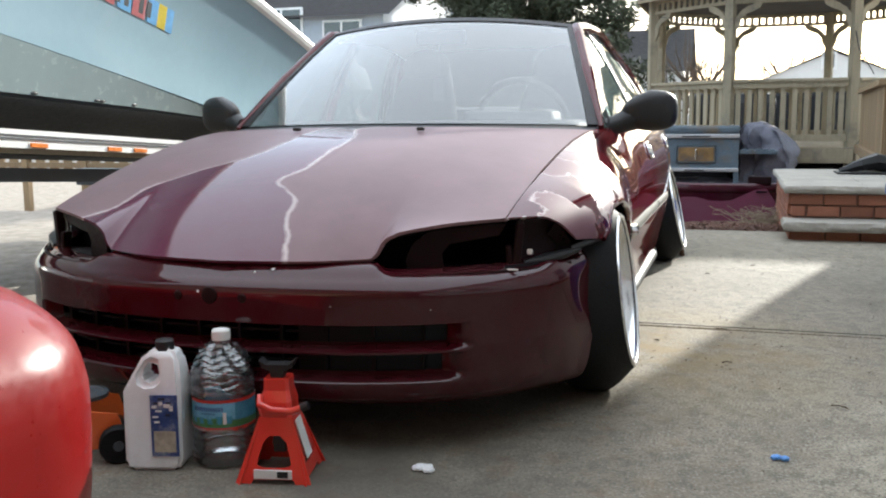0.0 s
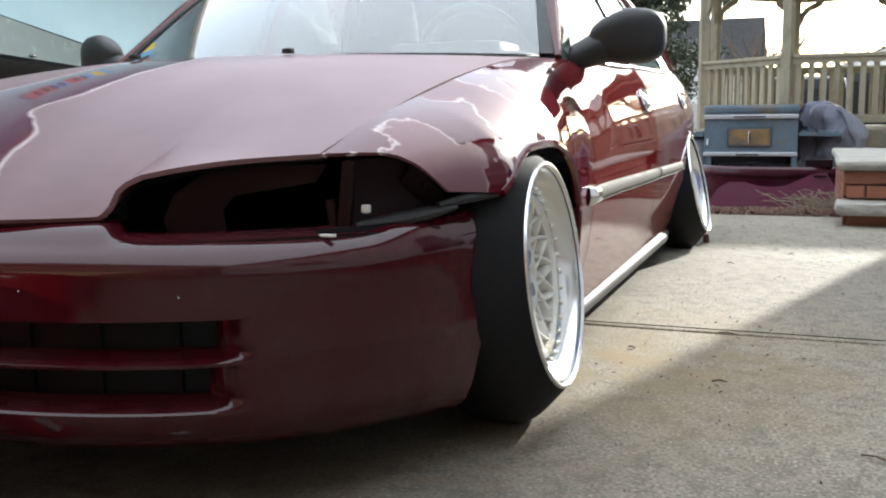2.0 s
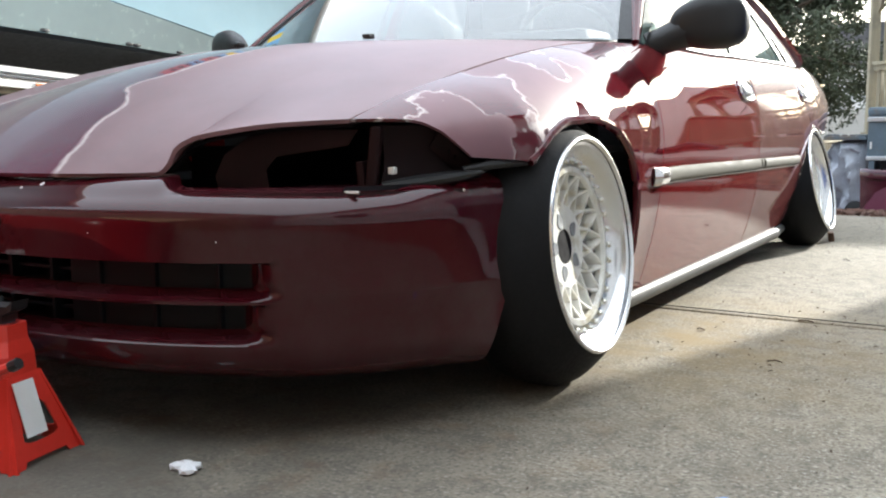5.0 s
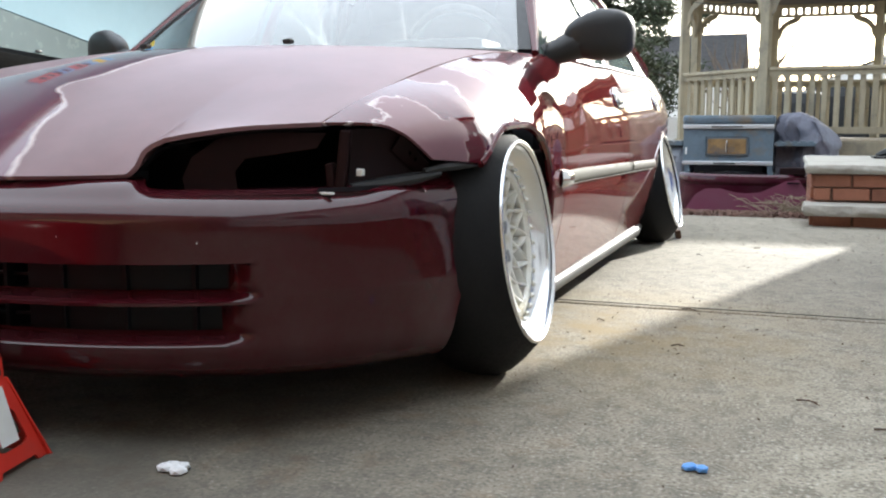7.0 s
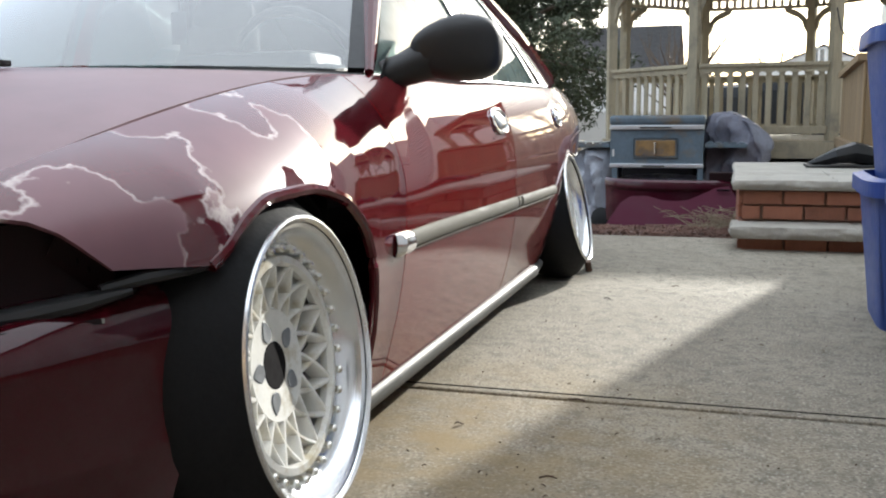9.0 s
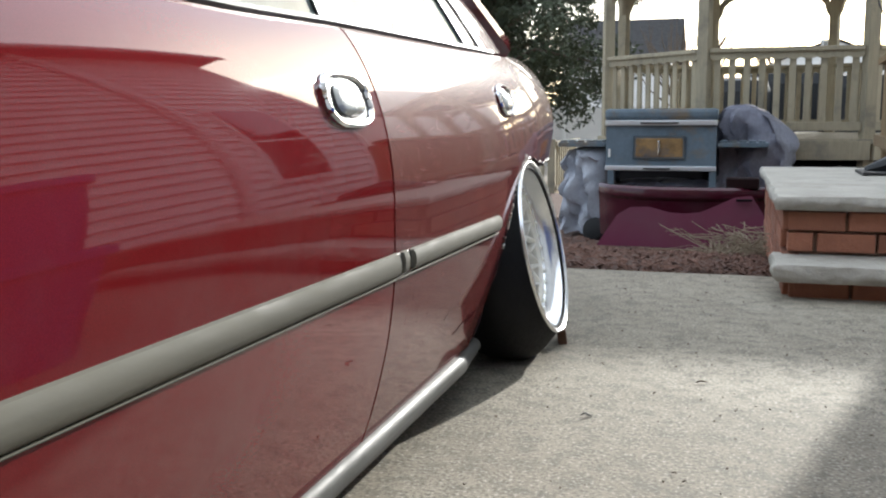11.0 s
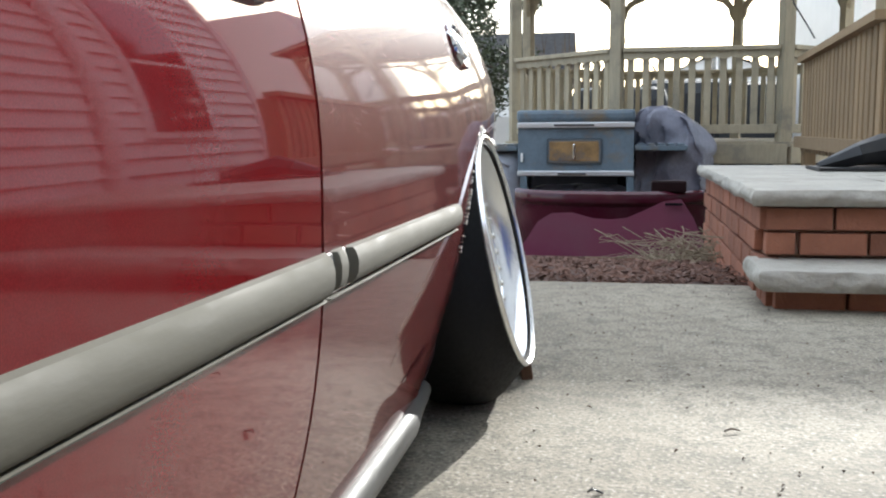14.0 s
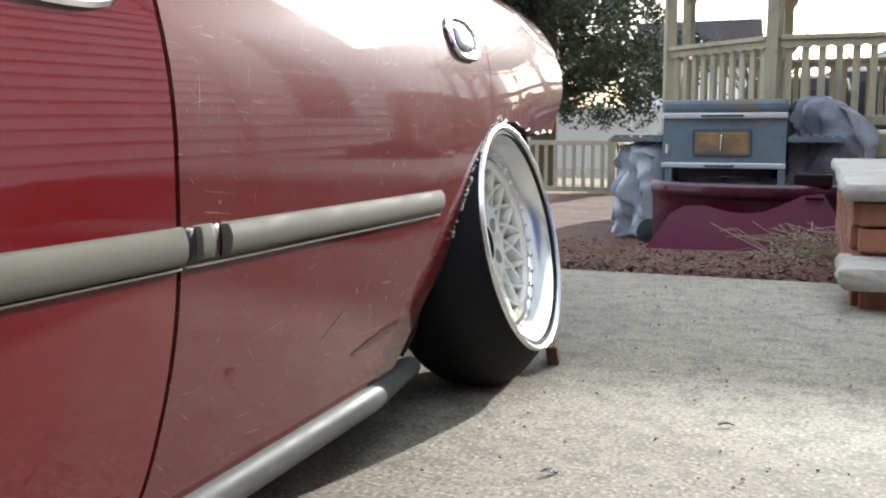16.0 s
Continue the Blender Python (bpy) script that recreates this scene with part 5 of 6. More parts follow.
def drape(x0, x1, y0, y1, z0, ztop, seed, mat, label):
    def fn(u, v):
        a = u * 2 * math.pi
        ca, sa = math.cos(a), math.sin(a)
        pr = 1.0 - 0.06 * v
        if v > 0.75:
            pr *= math.sqrt(max(0.0, 1 - ((v - 0.75) / 0.25)**2)) * 0.98 + 0.02
        k = 0.085 * noise.noise((ca * 2 + seed, sa * 2, v * 3)) + 0.05 * noise.noise((ca * 5 + seed, sa * 5, v * 5))
        k -= 0.045 * (1 - abs(noise.noise((ca * 3.2 + seed * 2, sa * 3.2, v * 4.5))) * 2.5) * (v > 0.05)
        rx, ry = (x1 - x0) / 2, (y1 - y0) / 2
        x = (x0 + x1) / 2 + rx * math.copysign(abs(ca)**0.7, ca) * pr + k
        y = (y0 + y1) / 2 + ry * math.copysign(abs(sa)**0.7, sa) * pr + k
        z = z0 + (ztop(x) - z0) * min(1, v / 0.92) + 0.4 * k
        return x, y, z
    return tagged(part("grill_cover", patch(fn, steps(0, 1, 90), steps(0, 1, 44)), mat, None, "", True), label, "cover", "grill covers")


drape(1.20, 1.86, 8.62, 9.0, -0.42, lambda x: 0.69 - 0.9 * max(0, x - 1.45)**1.4, 3, M_tarp, "crumpled grey fabric cover bunched beside the grill")
drape(-0.03, 0.36, 8.42, 8.8, -0.40, lambda x: 0.335, 9, M_tarp_l, "silver-grey fabric cover hanging under the grill shelf")
drape(0.30, 1.25, 8.55, 8.9, -0.42, lambda x: 0.05, 14, M_tarp, "grey fabric cover lying under the grill")
tyre2 = lathe([(0.0, 0.05), (0.02, 0.10), (0.05, 0.11), (0.08, 0.10), (0.1, 0.05)], 28)
bmesh.ops.transform(tyre2, matrix=pose(0.22, 8.18, drop(8.2) + 0.085, 0, 15, 60), verts=tyre2.verts)
part("grill_wheel", tyre2, M_rubber, grill, "small black rubber wheel", True)

# ---- body parts lying on the mulch ----
spare = thing("spare_bumper", "spare maroon bumper lying on the mulch before the grill", "bumper")


M_spare = car_paint("faded maroon spare bumper paint", (0.052, 0.007, 0.016), (0.2, .07, .07), '', 1.4)


def spare_fn(u, v):
    a = -1 + 2 * u
    x = 1.06 + 0.66 * a
    y = 7.12 - 0.20 * (1 - a * a) + 0.16 * abs(a)**6
    pr = [(0.22, -0.01), (0.08, 0.045), (0.03, 0.05), (0.005, 0.03), (0.0, -0.02), (0.035, -0.05), (0.05, -0.20), (0.10, -0.34)]
    q = v * (len(pr) - 1)
    i = min(int(q), len(pr) - 2)
    d = Vector(pr[i]).lerp(Vector(pr[i + 1]), q - i)
    return x - 0.06 * a * d.x, y + d.x, d.y + 0.07 - 0.04 * (a < -0.8) * 0


part("bumper_skin", patch(spare_fn, steps(0, 1, 30), steps(0, 1, 24), thick=0.012), M_spare, spare, "faded maroon bumper skin", True)
part("bumper_end", boxbm(1.30, 1.52, 7.0, 7.1, 0.11, 0.185, 0.012, None), M_brace, spare, "dull maroon bracket")
b = bmesh.new()
WING = [(0.50, -0.245), (0.62, -0.05), (0.70, 0.0), (0.82, 0.005), (0.95, -0.03), (1.05, -0.035), (1.15, -0.025), (1.25, 0.02), (1.36, 0.075), (1.46, 0.09), (1.53, -0.02), (1.59, -0.17), (1.50, -0.225), (1.30, -0.24), (1.10, -0.25), (0.80, -0.245)]
prism(b, WING, 0.03, pose(0, 6.62, 0, -12))
bmesh.ops.bevel(b, geom=b.edges[:], offset=0.008, segments=2, affect='EDGES')
wing2 = thing("spare_wing", "loose maroon front wing leaning against the spare bumper", "car wing")
part("wing_skin", b, car_paint("purple-maroon spare wing paint", (0.125, 0.034, 0.062), (0.2, .07, .07), '', 1.28), wing2)
part("wing_slot", boxbm(1.37, 1.47, 6.595, 6.615, 0.06, 0.075, 0.003), M_cavity, wing2)

# dry stems
rs = random.Random(21)
stems = bmesh.new()
for k in range(170):
    p = Vector((rs.uniform(1.25, 1.60), rs.uniform(4.9, 6.3), 0))
    p.z = drop(p.y) + 0.01
    d = Vector((rs.uniform(-0.35, 0.35), rs.uniform(-0.3, 0.3), rs.uniform(0.0, 0.16)))
    q = p + d * 0.5 + Vector((rs.uniform(-.09, .09), rs.uniform(-.06, .06), rs.uniform(0.0, .07)))
    tube(stems, [p, q, p + d], rs.uniform(0.0012, 0.0032), 4)
tagged(part("dry_stems", stems, M_straw), "tangle of dry cut plant stems on the mulch", "dry plant", kind="stuff")

# ---- blue bins ----
def bin_stack(x, y, rz):
    out = []
    for k, z in enumerate((0.0, 0.452)):
        t = thing("storage_bin", "blue plastic storage bin with a lid, stacked", "bin", "stacked bins", at=(x, y, z), rz=rz)
        hh = 0.44

        def fn(u, v):
            a = u * 2 * math.pi
            ca, sa = math.cos(a), math.sin(a)
            n = 0.35
            w, d = 0.30 * (0.80 + 0.20 * v), 0.23 * (0.80 + 0.20 * v)
            return w * math.copysign(abs(ca)**n, ca), d * math.copysign(abs(sa)**n, sa), hh * v
        bm_ = patch(fn, steps(0, 1, 48), [0, 0.02, 0.3, 0.6, 0.72, 0.73, 0.9, 1], None)
        bmesh.ops.holes_fill(bm_, edges=[e for e in bm_.edges if e.is_boundary])
        o1 = part("tub", bm_, M_bin, t, smooth=False)
        lidb = patch(lambda u, v: (lambda p: (p[0] * (1.07 if v < 1 else 0.96), p[1] * (1.09 if v < 1 else 0.94), hh - 0.03 + 0.055 * v))(fn(u, 1)), steps(0, 1, 48), [0, 0.6, 0.85, 1])
        bmesh.ops.holes_fill(lidb, edges=[e for e in lidb.edges if e.is_boundary])
        o2 = part("lid", lidb, M_bin, t)
        o3 = part("sticker", boxbm(-0.12, -0.08, -0.2245, -0.2225, 0.20, 0.32, 0.0), M_bluelab, t)
        o4 = part("grip", boxbm(-0.14, 0.14, -0.236, -0.215, 0.33, 0.345, 0.004), M_bin, t)
    return t


bin_stack(2.11, 2.06, 88)
bin_stack(2.14, 1.42, 93)

# ---- foreground things before the bumper ----
stand = thing("jack_stand", "red steel jack stand with a ratchet handle", "jack stand", at=(0.222, -0.835, 0), rz=12)


def stand_panel(turn):
    """One pressed side of the stand: splayed feet, a strap and an arched hole."""
    outer = [(-0.084, 0.0), (-0.050, 0.0), (-0.044, 0.009), (0.044, 0.009), (0.050, 0.0), (0.084, 0.0), (0.070, 0.040), (0.054, 0.088), (0.037, 0.140), (-0.037, 0.140), (-0.054, 0.088), (-0.070, 0.040)]
    inner = [(-0.038, 0.040), (-0.032, 0.036), (-0.022, 0.034), (0.022, 0.034), (0.032, 0.036), (0.038, 0.040), (0.036, 0.052), (0.026, 0.086), (0.011, 0.100), (-0.011, 0.100), (-0.026, 0.086), (-0.036, 0.052)]
    b = bmesh.new()
    rows = [[b.verts.new((x, -0.076 + 0.040 * z / 0.14, z)) for x, z in ring] for ring in (outer, inner)]
    for k in range(12):
        b.faces.new((rows[0][k], rows[0][(k + 1) % 12], rows[1][(k + 1) % 12], rows[1][k]))
    bmesh.ops.recalc_face_normals(b, faces=b.faces[:])
    bmesh.ops.solidify(b, geom=b.faces[:], thickness=0.004)
    bmesh.ops.transform(b, matrix=pose(0, 0, 0, 0, 0, turn), verts=b.verts)
    return b


for turn in (0, 90, 180, 270):
    part("leg_panel", stand_panel(turn), M_standred, stand)
b = bmesh.new()
rings = [[b.verts.new((x * w + off, y * w, z)) for x, y in ((-1, -0.75), (-0.75, -1), (0.75, -1), (1, -0.75), (1, 0.75), (0.75, 1), (-0.75, 1), (-1, 0.75))] for z, w, off in ((0.130, 0.036, 0.0), (0.150, 0.0385, -0.003), (0.172, 0.0375, -0.003), (0.196, 0.029, 0.0), (0.222, 0.028, 0.0))]
for A, B in zip(rings, rings[1:]):
    for k in range(8):
        b.faces.new((A[k], A[(k + 1) % 8], B[(k + 1) % 8], B[k]))
b.faces.new(rings[-1])
part("neck", b, M_standred, stand)
part("label", boxbm(-0.042, 0.042, -0.0775, -0.0735, 0.012, 0.032), M_labelw, stand, "white label with a bar code")
part("bar_code", boxbm(0.010, 0.034, -0.0785, -0.077, 0.015, 0.029), M_black, stand)
sl = boxbm(-0.022, 0.022, -0.001, 0.001, -0.045, 0.045, 0, Matrix.Translation((0.0555, -0.012, 0.088)) @ pose(0, 0, 0, 0, -16, 0) @ pose(0, 0, 0, 0, 0, 90))
part("label", sl, M_labelw, stand, "white warning label")
part("ratchet_column", boxbm(-0.014, 0.014, -0.014, 0.014, 0.05, 0.235, 0.003), M_steel, stand)
b = bmesh.new()
prism(b, [(-0.040, 0.262), (-0.034, 0.245), (-0.016, 0.238), (-0.014, 0.225), (0.014, 0.225), (0.016, 0.238), (0.034, 0.245), (0.040, 0.262), (0.026, 0.252), (-0.026, 0.252)], 0.036, pose(0, -0.018, 0))
part("saddle", b, M_black, stand)
b = bmesh.new()
tube(b, [(-0.034, -0.032, 0.185), (-0.032, -0.05, 0.172), (-0.005, -0.055, 0.160), (0.04, -0.054, 0.158), (0.066, -0.052, 0.168)], 0.008, 8)
part("handle", b, M_standred, stand, smooth=True)
b = bmesh.new()
tube(b, [(0.062, -0.052, 0.166), (0.078, -0.052, 0.173)], 0.0098, 8)
part("grip", b, M_black, stand, smooth=True)

bot = thing("water_bottle", "large clear ribbed plastic water bottle with a printed label", "bottle", at=(0.060, -0.80, 0))
prof = [(0.0, 0.055), (0.006, 0.070), (0.02, 0.0735)]
z = 0.03
while z < 0.085:
    prof += [(z, 0.0735), (z + 0.006, 0.070), (z + 0.012, 0.0735)]
    z += 0.018
prof += [(0.09, 0.071), (0.165, 0.071), (0.17, 0.0745)]
prof += [(0.175, 0.0745), (0.180, 0.0715), (0.186, 0.0748)]
for k in range(7):
    z = 0.190 + 0.0125 * k
    r = curve([(0.19, 0.0748), (0.215, 0.071), (0.24, 0.060), (0.262, 0.044), (0.28, 0.026)])(z)
    prof += [(z, r), (z + 0.004, r - 0.0035), (z + 0.009, r - 0.001)]
prof += [(0.282, 0.020), (0.29, 0.019)]
b = lathe(prof, 48, 'z')
for v in b.verts:
    if v.co.z > 0.185 and v.co.z < 0.275:
        v.co.z += 0.004 * math.sin(math.atan2(v.co.y, v.co.x) * 7 + v.co.z * 60)
part("body", b, M_water, bot, "clear ribbed plastic body", True)
part("cap", lathe([(0.288, 0.021), (0.308, 0.021), (0.312, 0.018)], 28, 'z'), M_labelw, bot, "white cap", True)
part("label", lathe([(0.098, 0.0722), (0.158, 0.0722)], 40, 'z', caps=False), M_teal, bot, "teal printed paper label", True)
part("label_band", lathe([(0.093, 0.0726), (0.099, 0.0726)], 40, 'z', caps=False), M_redlab, bot, smooth=True)
part("label_band", lathe([(0.156, 0.0726), (0.163, 0.0726)], 40, 'z', caps=False), M_redlab, bot, smooth=True)
part("label_band", lathe([(0.100, 0.0728), (0.115, 0.0728)], 40, 'z', caps=False), M_green, bot, smooth=True)
def on_label(name, a0, a1, z0, z1, mat, out=0.0732):
    b = patch(lambda a, z: (out * math.cos(math.radians(a)), out * math.sin(math.radians(a)), z), steps(a0, a1, 6), [z0, z1], thick=0.0004)
    part(name, b, mat, bot)


on_label("label_sky", -130, -40, 0.118, 0.155, M_sky)
rk = random.Random(4)
for k in range(9):
    a = -125 + 8.5 * k
    on_label("label_hill", a, a + 11, 0.108, 0.117 + rk.uniform(0.002, 0.010), M_green if k % 2 else M_teal, 0.0735)
for k in range(13):
    a = -120 + 4.6 * k
    on_label("lettering", a, a + 3.0, 0.137, 0.147, M_labelb, 0.0738)
    if 3 < k < 10:
        on_label("lettering", a, a + 2.4, 0.130, 0.134, M_labelb, 0.0738)
on_label("label_bottle_print", -62, -56, 0.108, 0.135, M_labelw, 0.0738)

jug = thing("plastic_jug", "dirty white plastic jug with a handle and black cap", "jug", at=(-0.072, -0.865, 0), rz=14)


# a flat-sided body with the grip hole through its shoulder
JUG = [(-0.066, 0.014), (-0.054, 0), (0.054, 0), (0.066, 0.014), (0.066, 0.200), (0.060, 0.258), (0.044, 0.280), (0.004, 0.280), (-0.026, 0.256), (-0.066, 0.182)]
GRIP = [(-0.026, 0.206), (-0.014, 0.199), (0.004, 0.201), (0.013, 0.208), (0.016, 0.222), (0.013, 0.238), (0.008, 0.249), (-0.001, 0.252), (-0.010, 0.246), (-0.026, 0.222)]
b = bmesh.new()


def jug_ring(ring, y):
    return [b.verts.new((x, y * (1 - 0.5 * max(0, (z - 0.16) / 0.12)), z)) for x, z in ring]


sides = [(jug_ring(JUG, y), jug_ring(GRIP, y)) for y in (-0.05, 0.05)]
for k in range(10):
    q = (k + 1) % 10
    for o, h in sides:
        b.faces.new((o[k], o[q], h[q], h[k]))
    for ring in (0, 1):
        b.faces.new((sides[0][ring][k], sides[0][ring][q], sides[1][ring][q], sides[1][ring][k]))
bmesh.ops.recalc_face_normals(b, faces=b.faces[:])
bmesh.ops.bevel(b, geom=[e for e in b.edges if abs(e.calc_face_angle(0)) > 0.5], offset=0.009, segments=4, affect='EDGES')
body = part("body", b, M_jug, jug, smooth=True)
body.data.set_sharp_from_angle(angle=radians(80))
b = lathe([(0.268, 0.021), (0.292, 0.021), (0.295, 0.018)], 24, 'z')
bmesh.ops.translate(b, vec=(0.022, 0, 0), verts=b.verts)
part("cap", b, M_black, jug, "black screw cap", True)
part("label", boxbm(0.0, 0.062, -0.0525, -0.0495, 0.036, 0.178), M_labelb, jug, "torn blue printed label")
part("label_picture", boxbm(0.006, 0.056, -0.0535, -0.052, 0.046, 0.095), M_beige, jug)
rj = random.Random(6)
for k in range(12):
    x, z = rj.uniform(0.004, 0.046), rj.uniform(0.10, 0.172)
    part("label_scrap", boxbm(x, x + rj.uniform(0.006, 0.016), -0.0537, -0.0520, z, z + rj.uniform(0.002, 0.008), 0, None), M_labelw if k % 3 else M_labelk, jug)

jack = thing("trolley_jack", "orange floor jack with black wheels", "floor jack", at=(-0.345, -0.88, 0), rz=35)
for c in (-1, 1):
    b = bmesh.new()
    prism(b, [(-0.25, 0.03), (0.12, 0.03), (0.16, 0.05), (0.14, 0.11), (0.0, 0.135), (-0.25, 0.10)], 0.008, pose(0, 0.085 * c, 0))
    part("side_plate", b, M_orange, jack)
part("top_plate", boxbm(-0.22, 0.0, -0.08, 0.08, 0.10, 0.125, 0.006), M_orange, jack)
b = lathe([(0.128, 0.02), (0.135, 0.060), (0.146, 0.062), (0.148, 0.05), (0.142, 0.045), (0.142, 0.01)], 24, 'z')
bmesh.ops.translate(b, vec=(0.06, 0, 0), verts=b.verts)
part("saddle", b, M_steel, jack, "dark steel lifting saddle", True)
for x, c in ((0.14, 1), (0.14, -1), (-0.2, 1), (-0.2, -1)):
    b = lathe([(-0.016, 0.012), (-0.018, 0.040), (-0.012, 0.044), (0.012, 0.044), (0.018, 0.040), (0.016, 0.012)], 24)
    bmesh.ops.transform(b, matrix=pose(x, 0.105 * c, 0.044, 0, 0, 90), verts=b.verts)
    wl = part("wheel", b, M_rubber, jack, "black jack wheel", True)
    b = lathe([(-0.02, 0.002), (-0.02, 0.012), (0.02, 0.012), (0.02, 0.002)], 12)
    bmesh.ops.transform(b, matrix=pose(x, 0.105 * c, 0.044, 0, 0, 90), verts=b.verts)
    part("axle", b, M_steel, wl)

# red car corner near the camera and a silver one beyond
redcar = thing("red_car", "glossy red parked car with a rounded corner", "car")


def redf(u, v):
    a = u * math.pi / 2
    z = curve([(0, 0.10), (0.1, 0.13), (0.65, 0.41), (0.8, 0.48), (0.92, 0.535), (1.0, 0.56)])(v)
    ins = curve([(0, 0.05), (0.1, 0.01), (0.5, 0.0), (0.65, 0.015), (0.8, 0.07), (0.92, 0.17), (1.0, 0.30)])(v)
    r = 0.34
    cx, cy = -0.125, -1.58
    if u < 0:
        return cx + r - ins, cy + u * 3.0, z
    if u > 1:
        return cx - (u - 1) * 1.5, cy + r - ins, z
    return cx + (r - ins) * math.cos(a), cy + (r - ins) * math.sin(a), z


part("body", patch(redf, steps(-1, 0, 6)[:-1] + steps(0, 1, 20) + steps(1, 2, 6)[1:], steps(0, 1, 26)), M_red, redcar, smooth=True)
part("bonnet", boxbm(-1.64, -0.16, -4.6, -1.56, 0.51, 0.558, 0.02), M_red, redcar)
part("underside", boxbm(-1.74, -0.04, -4.6, -1.45, 0.10, 0.30, 0.02), M_cavity, redcar)
for x, y in ((-0.06, -2.3), (-1.6, -2.3), (-0.06, -4.2), (-1.6, -4.2)):
    b = lathe([(-0.09, 0.2), (-0.09, 0.29), (0.09, 0.29), (0.09, 0.2)], 32)
    bmesh.ops.translate(b, vec=(x, y, 0.29), verts=b.verts)
    part("tyre", b, M_rubber, redcar)

silver = thing("silver_car", "silver parked car beside the boat trailer", "car")


def silf(u, v):
    z = 0.12 + 0.62 * v
    ins = 0.05 * (1 - v)**2 + 0.16 * max(0, v - 0.6)**1.5 * 4
    a = u * math.pi
    return -1.86 + (0.80 - ins) * math.copysign(abs(math.cos(a))**0.6, math.cos(a)), -0.55 + (0.42 - ins) * math.sin(a)**0.6 - 1.2 * (1 - math.sin(a)**0.6) * 0.5, z


part("body", patch(silf, steps(0, 1, 30), steps(0, 1, 12), thick=0.01), M_silver, silver, smooth=True)
part("rear_body", boxbm(-2.66, -1.08, -4.6, -1.0, 0.15, 0.72, 0.08), M_silver, silver, smooth=True)
part("grille", boxbm(-2.4, -1.7, -0.16, -0.13, 0.35, 0.45, 0.01), M_black, silver)
for x, y in ((-1.38, -1.5), (-2.72, -1.5), (-1.38, -4.0), (-2.72, -4.0)):
    b = lathe([(-0.09, 0.2), (-0.09, 0.29), (0.09, 0.29), (0.09, 0.2)], 32)
    bmesh.ops.translate(b, vec=(x, y, 0.26), verts=b.verts)
    part("tyre", b, M_rubber, silver)

# ---- boat on its trailer ----
boat = thing("boat", "pale blue motor boat with a black bottom, on a trailer", "boat")
GUN = lambda y: 1.98 - 0.238 * y
CHI = lambda y: 1.205 - 0.178 * y
BLK = lambda y: 0.935 - 0.063 * y
BX = lambda y: -1.58 - 0.02 * (y - 1)**2
for sx in (1, -1):
    X = lambda x: x if sx > 0 else -4.6 - x
    yy = steps(-1.6, 4.1, 24)
    part("topside", patch(lambda y, v: (X(BX(y) + 0.16 * v * v - 0.02), y, CHI(y) + (max(GUN(y), CHI(y) + 0.05) - CHI(y)) * v), yy, steps(0, 1, 8), thick=0.02), M_boat, boat, "pale blue hull side", True)
    part("lower_hull", patch(lambda y, v: (X(BX(y) - 0.05 + 0.03 * v), y, min(BLK(y), CHI(y) - 0.005) + (CHI(y) - min(BLK(y), CHI(y) - 0.005)) * v), yy, steps(0, 1, 4), thick=0.02), M_boatlow, boat, "grey-green lower hull", True)
    part("bottom", patch(lambda y, v: (X(BX(y) - 0.06 - 0.72 * v), y, BLK(y) - 0.02 * v - 0.22 * v), yy, steps(0, 1, 6), thick=0.02), M_bottom, boat, "black antifouled bottom", True)
    b = bmesh.new()
    tube(b, [(X(BX(y) + 0.15), y, GUN(y) + 0.01) for y in yy], 0.035, 8)
    part("rub_rail", b, M_white, boat, "white gunwale rail", True)
part("transom", boxbm(-3.05, -1.72, 4.02, 4.10, 0.5, 1.02, 0.02), M_boat, boat)
part("foredeck", patch(lambda y, u: (-2.3 + u * 0.62, y, GUN(y) + 0.05 - 0.10 * u * u), steps(-1.6, 4.0, 12), steps(-1, 1, 8), thick=0.02), M_white, boat, smooth=True)
for y0, y1, zo, mt in ((0.92, 1.10, 0.0, M_pinklab), (1.12, 1.22, 0.0, M_bluelab), (1.23, 1.33, 0.0, M_pinklab), (1.35, 1.43, 0.0, M_bluelab), (1.43, 1.50, 0.0, M_yellow), (1.50, 1.56, 0.0, M_bluelab)):
    part("sticker", patch(lambda y, v: (BX(y) + 0.16 * (0.42 + 0.16 * v)**2 - 0.02 + 0.022, y, CHI(y) + (GUN(y) - CHI(y)) * (0.42 + 0.16 * v)), steps(y0, y1, 3), [0, 1], thick=0.002), mt, boat, "faded coloured sticker")
for k in range(6):
    y = 0.98 + 0.062 * k + (0.05 if k > 3 else 0)
    part("registration_bar", patch(lambda a, v: (BX(a) + 0.16 * (0.45 + 0.10 * v)**2 - 0.02 + 0.025, a, CHI(a) + (GUN(a) - CHI(a)) * (0.45 + 0.10 * v)), [y, y + 0.034], [0, 1], thick=0.002), M_steel, boat)
for y in (0.62, 1.02, 1.06, 1.30):
    b = bmesh.new()
    bmesh.ops.create_icosphere(b, subdivisions=2, radius=1, matrix=Matrix.Translation((BX(y) - 0.03, y, BLK(y) + 0.006)) @ Matrix.Diagonal((0.008, 0.022, 0.008, 1)))
    part("barnacle_spot", b, M_bottom, boat)

trailer = thing("boat_trailer", "aluminium boat trailer with orange reflectors", "trailer")
RZ = lambda y: 0.742 - 0.066 * y


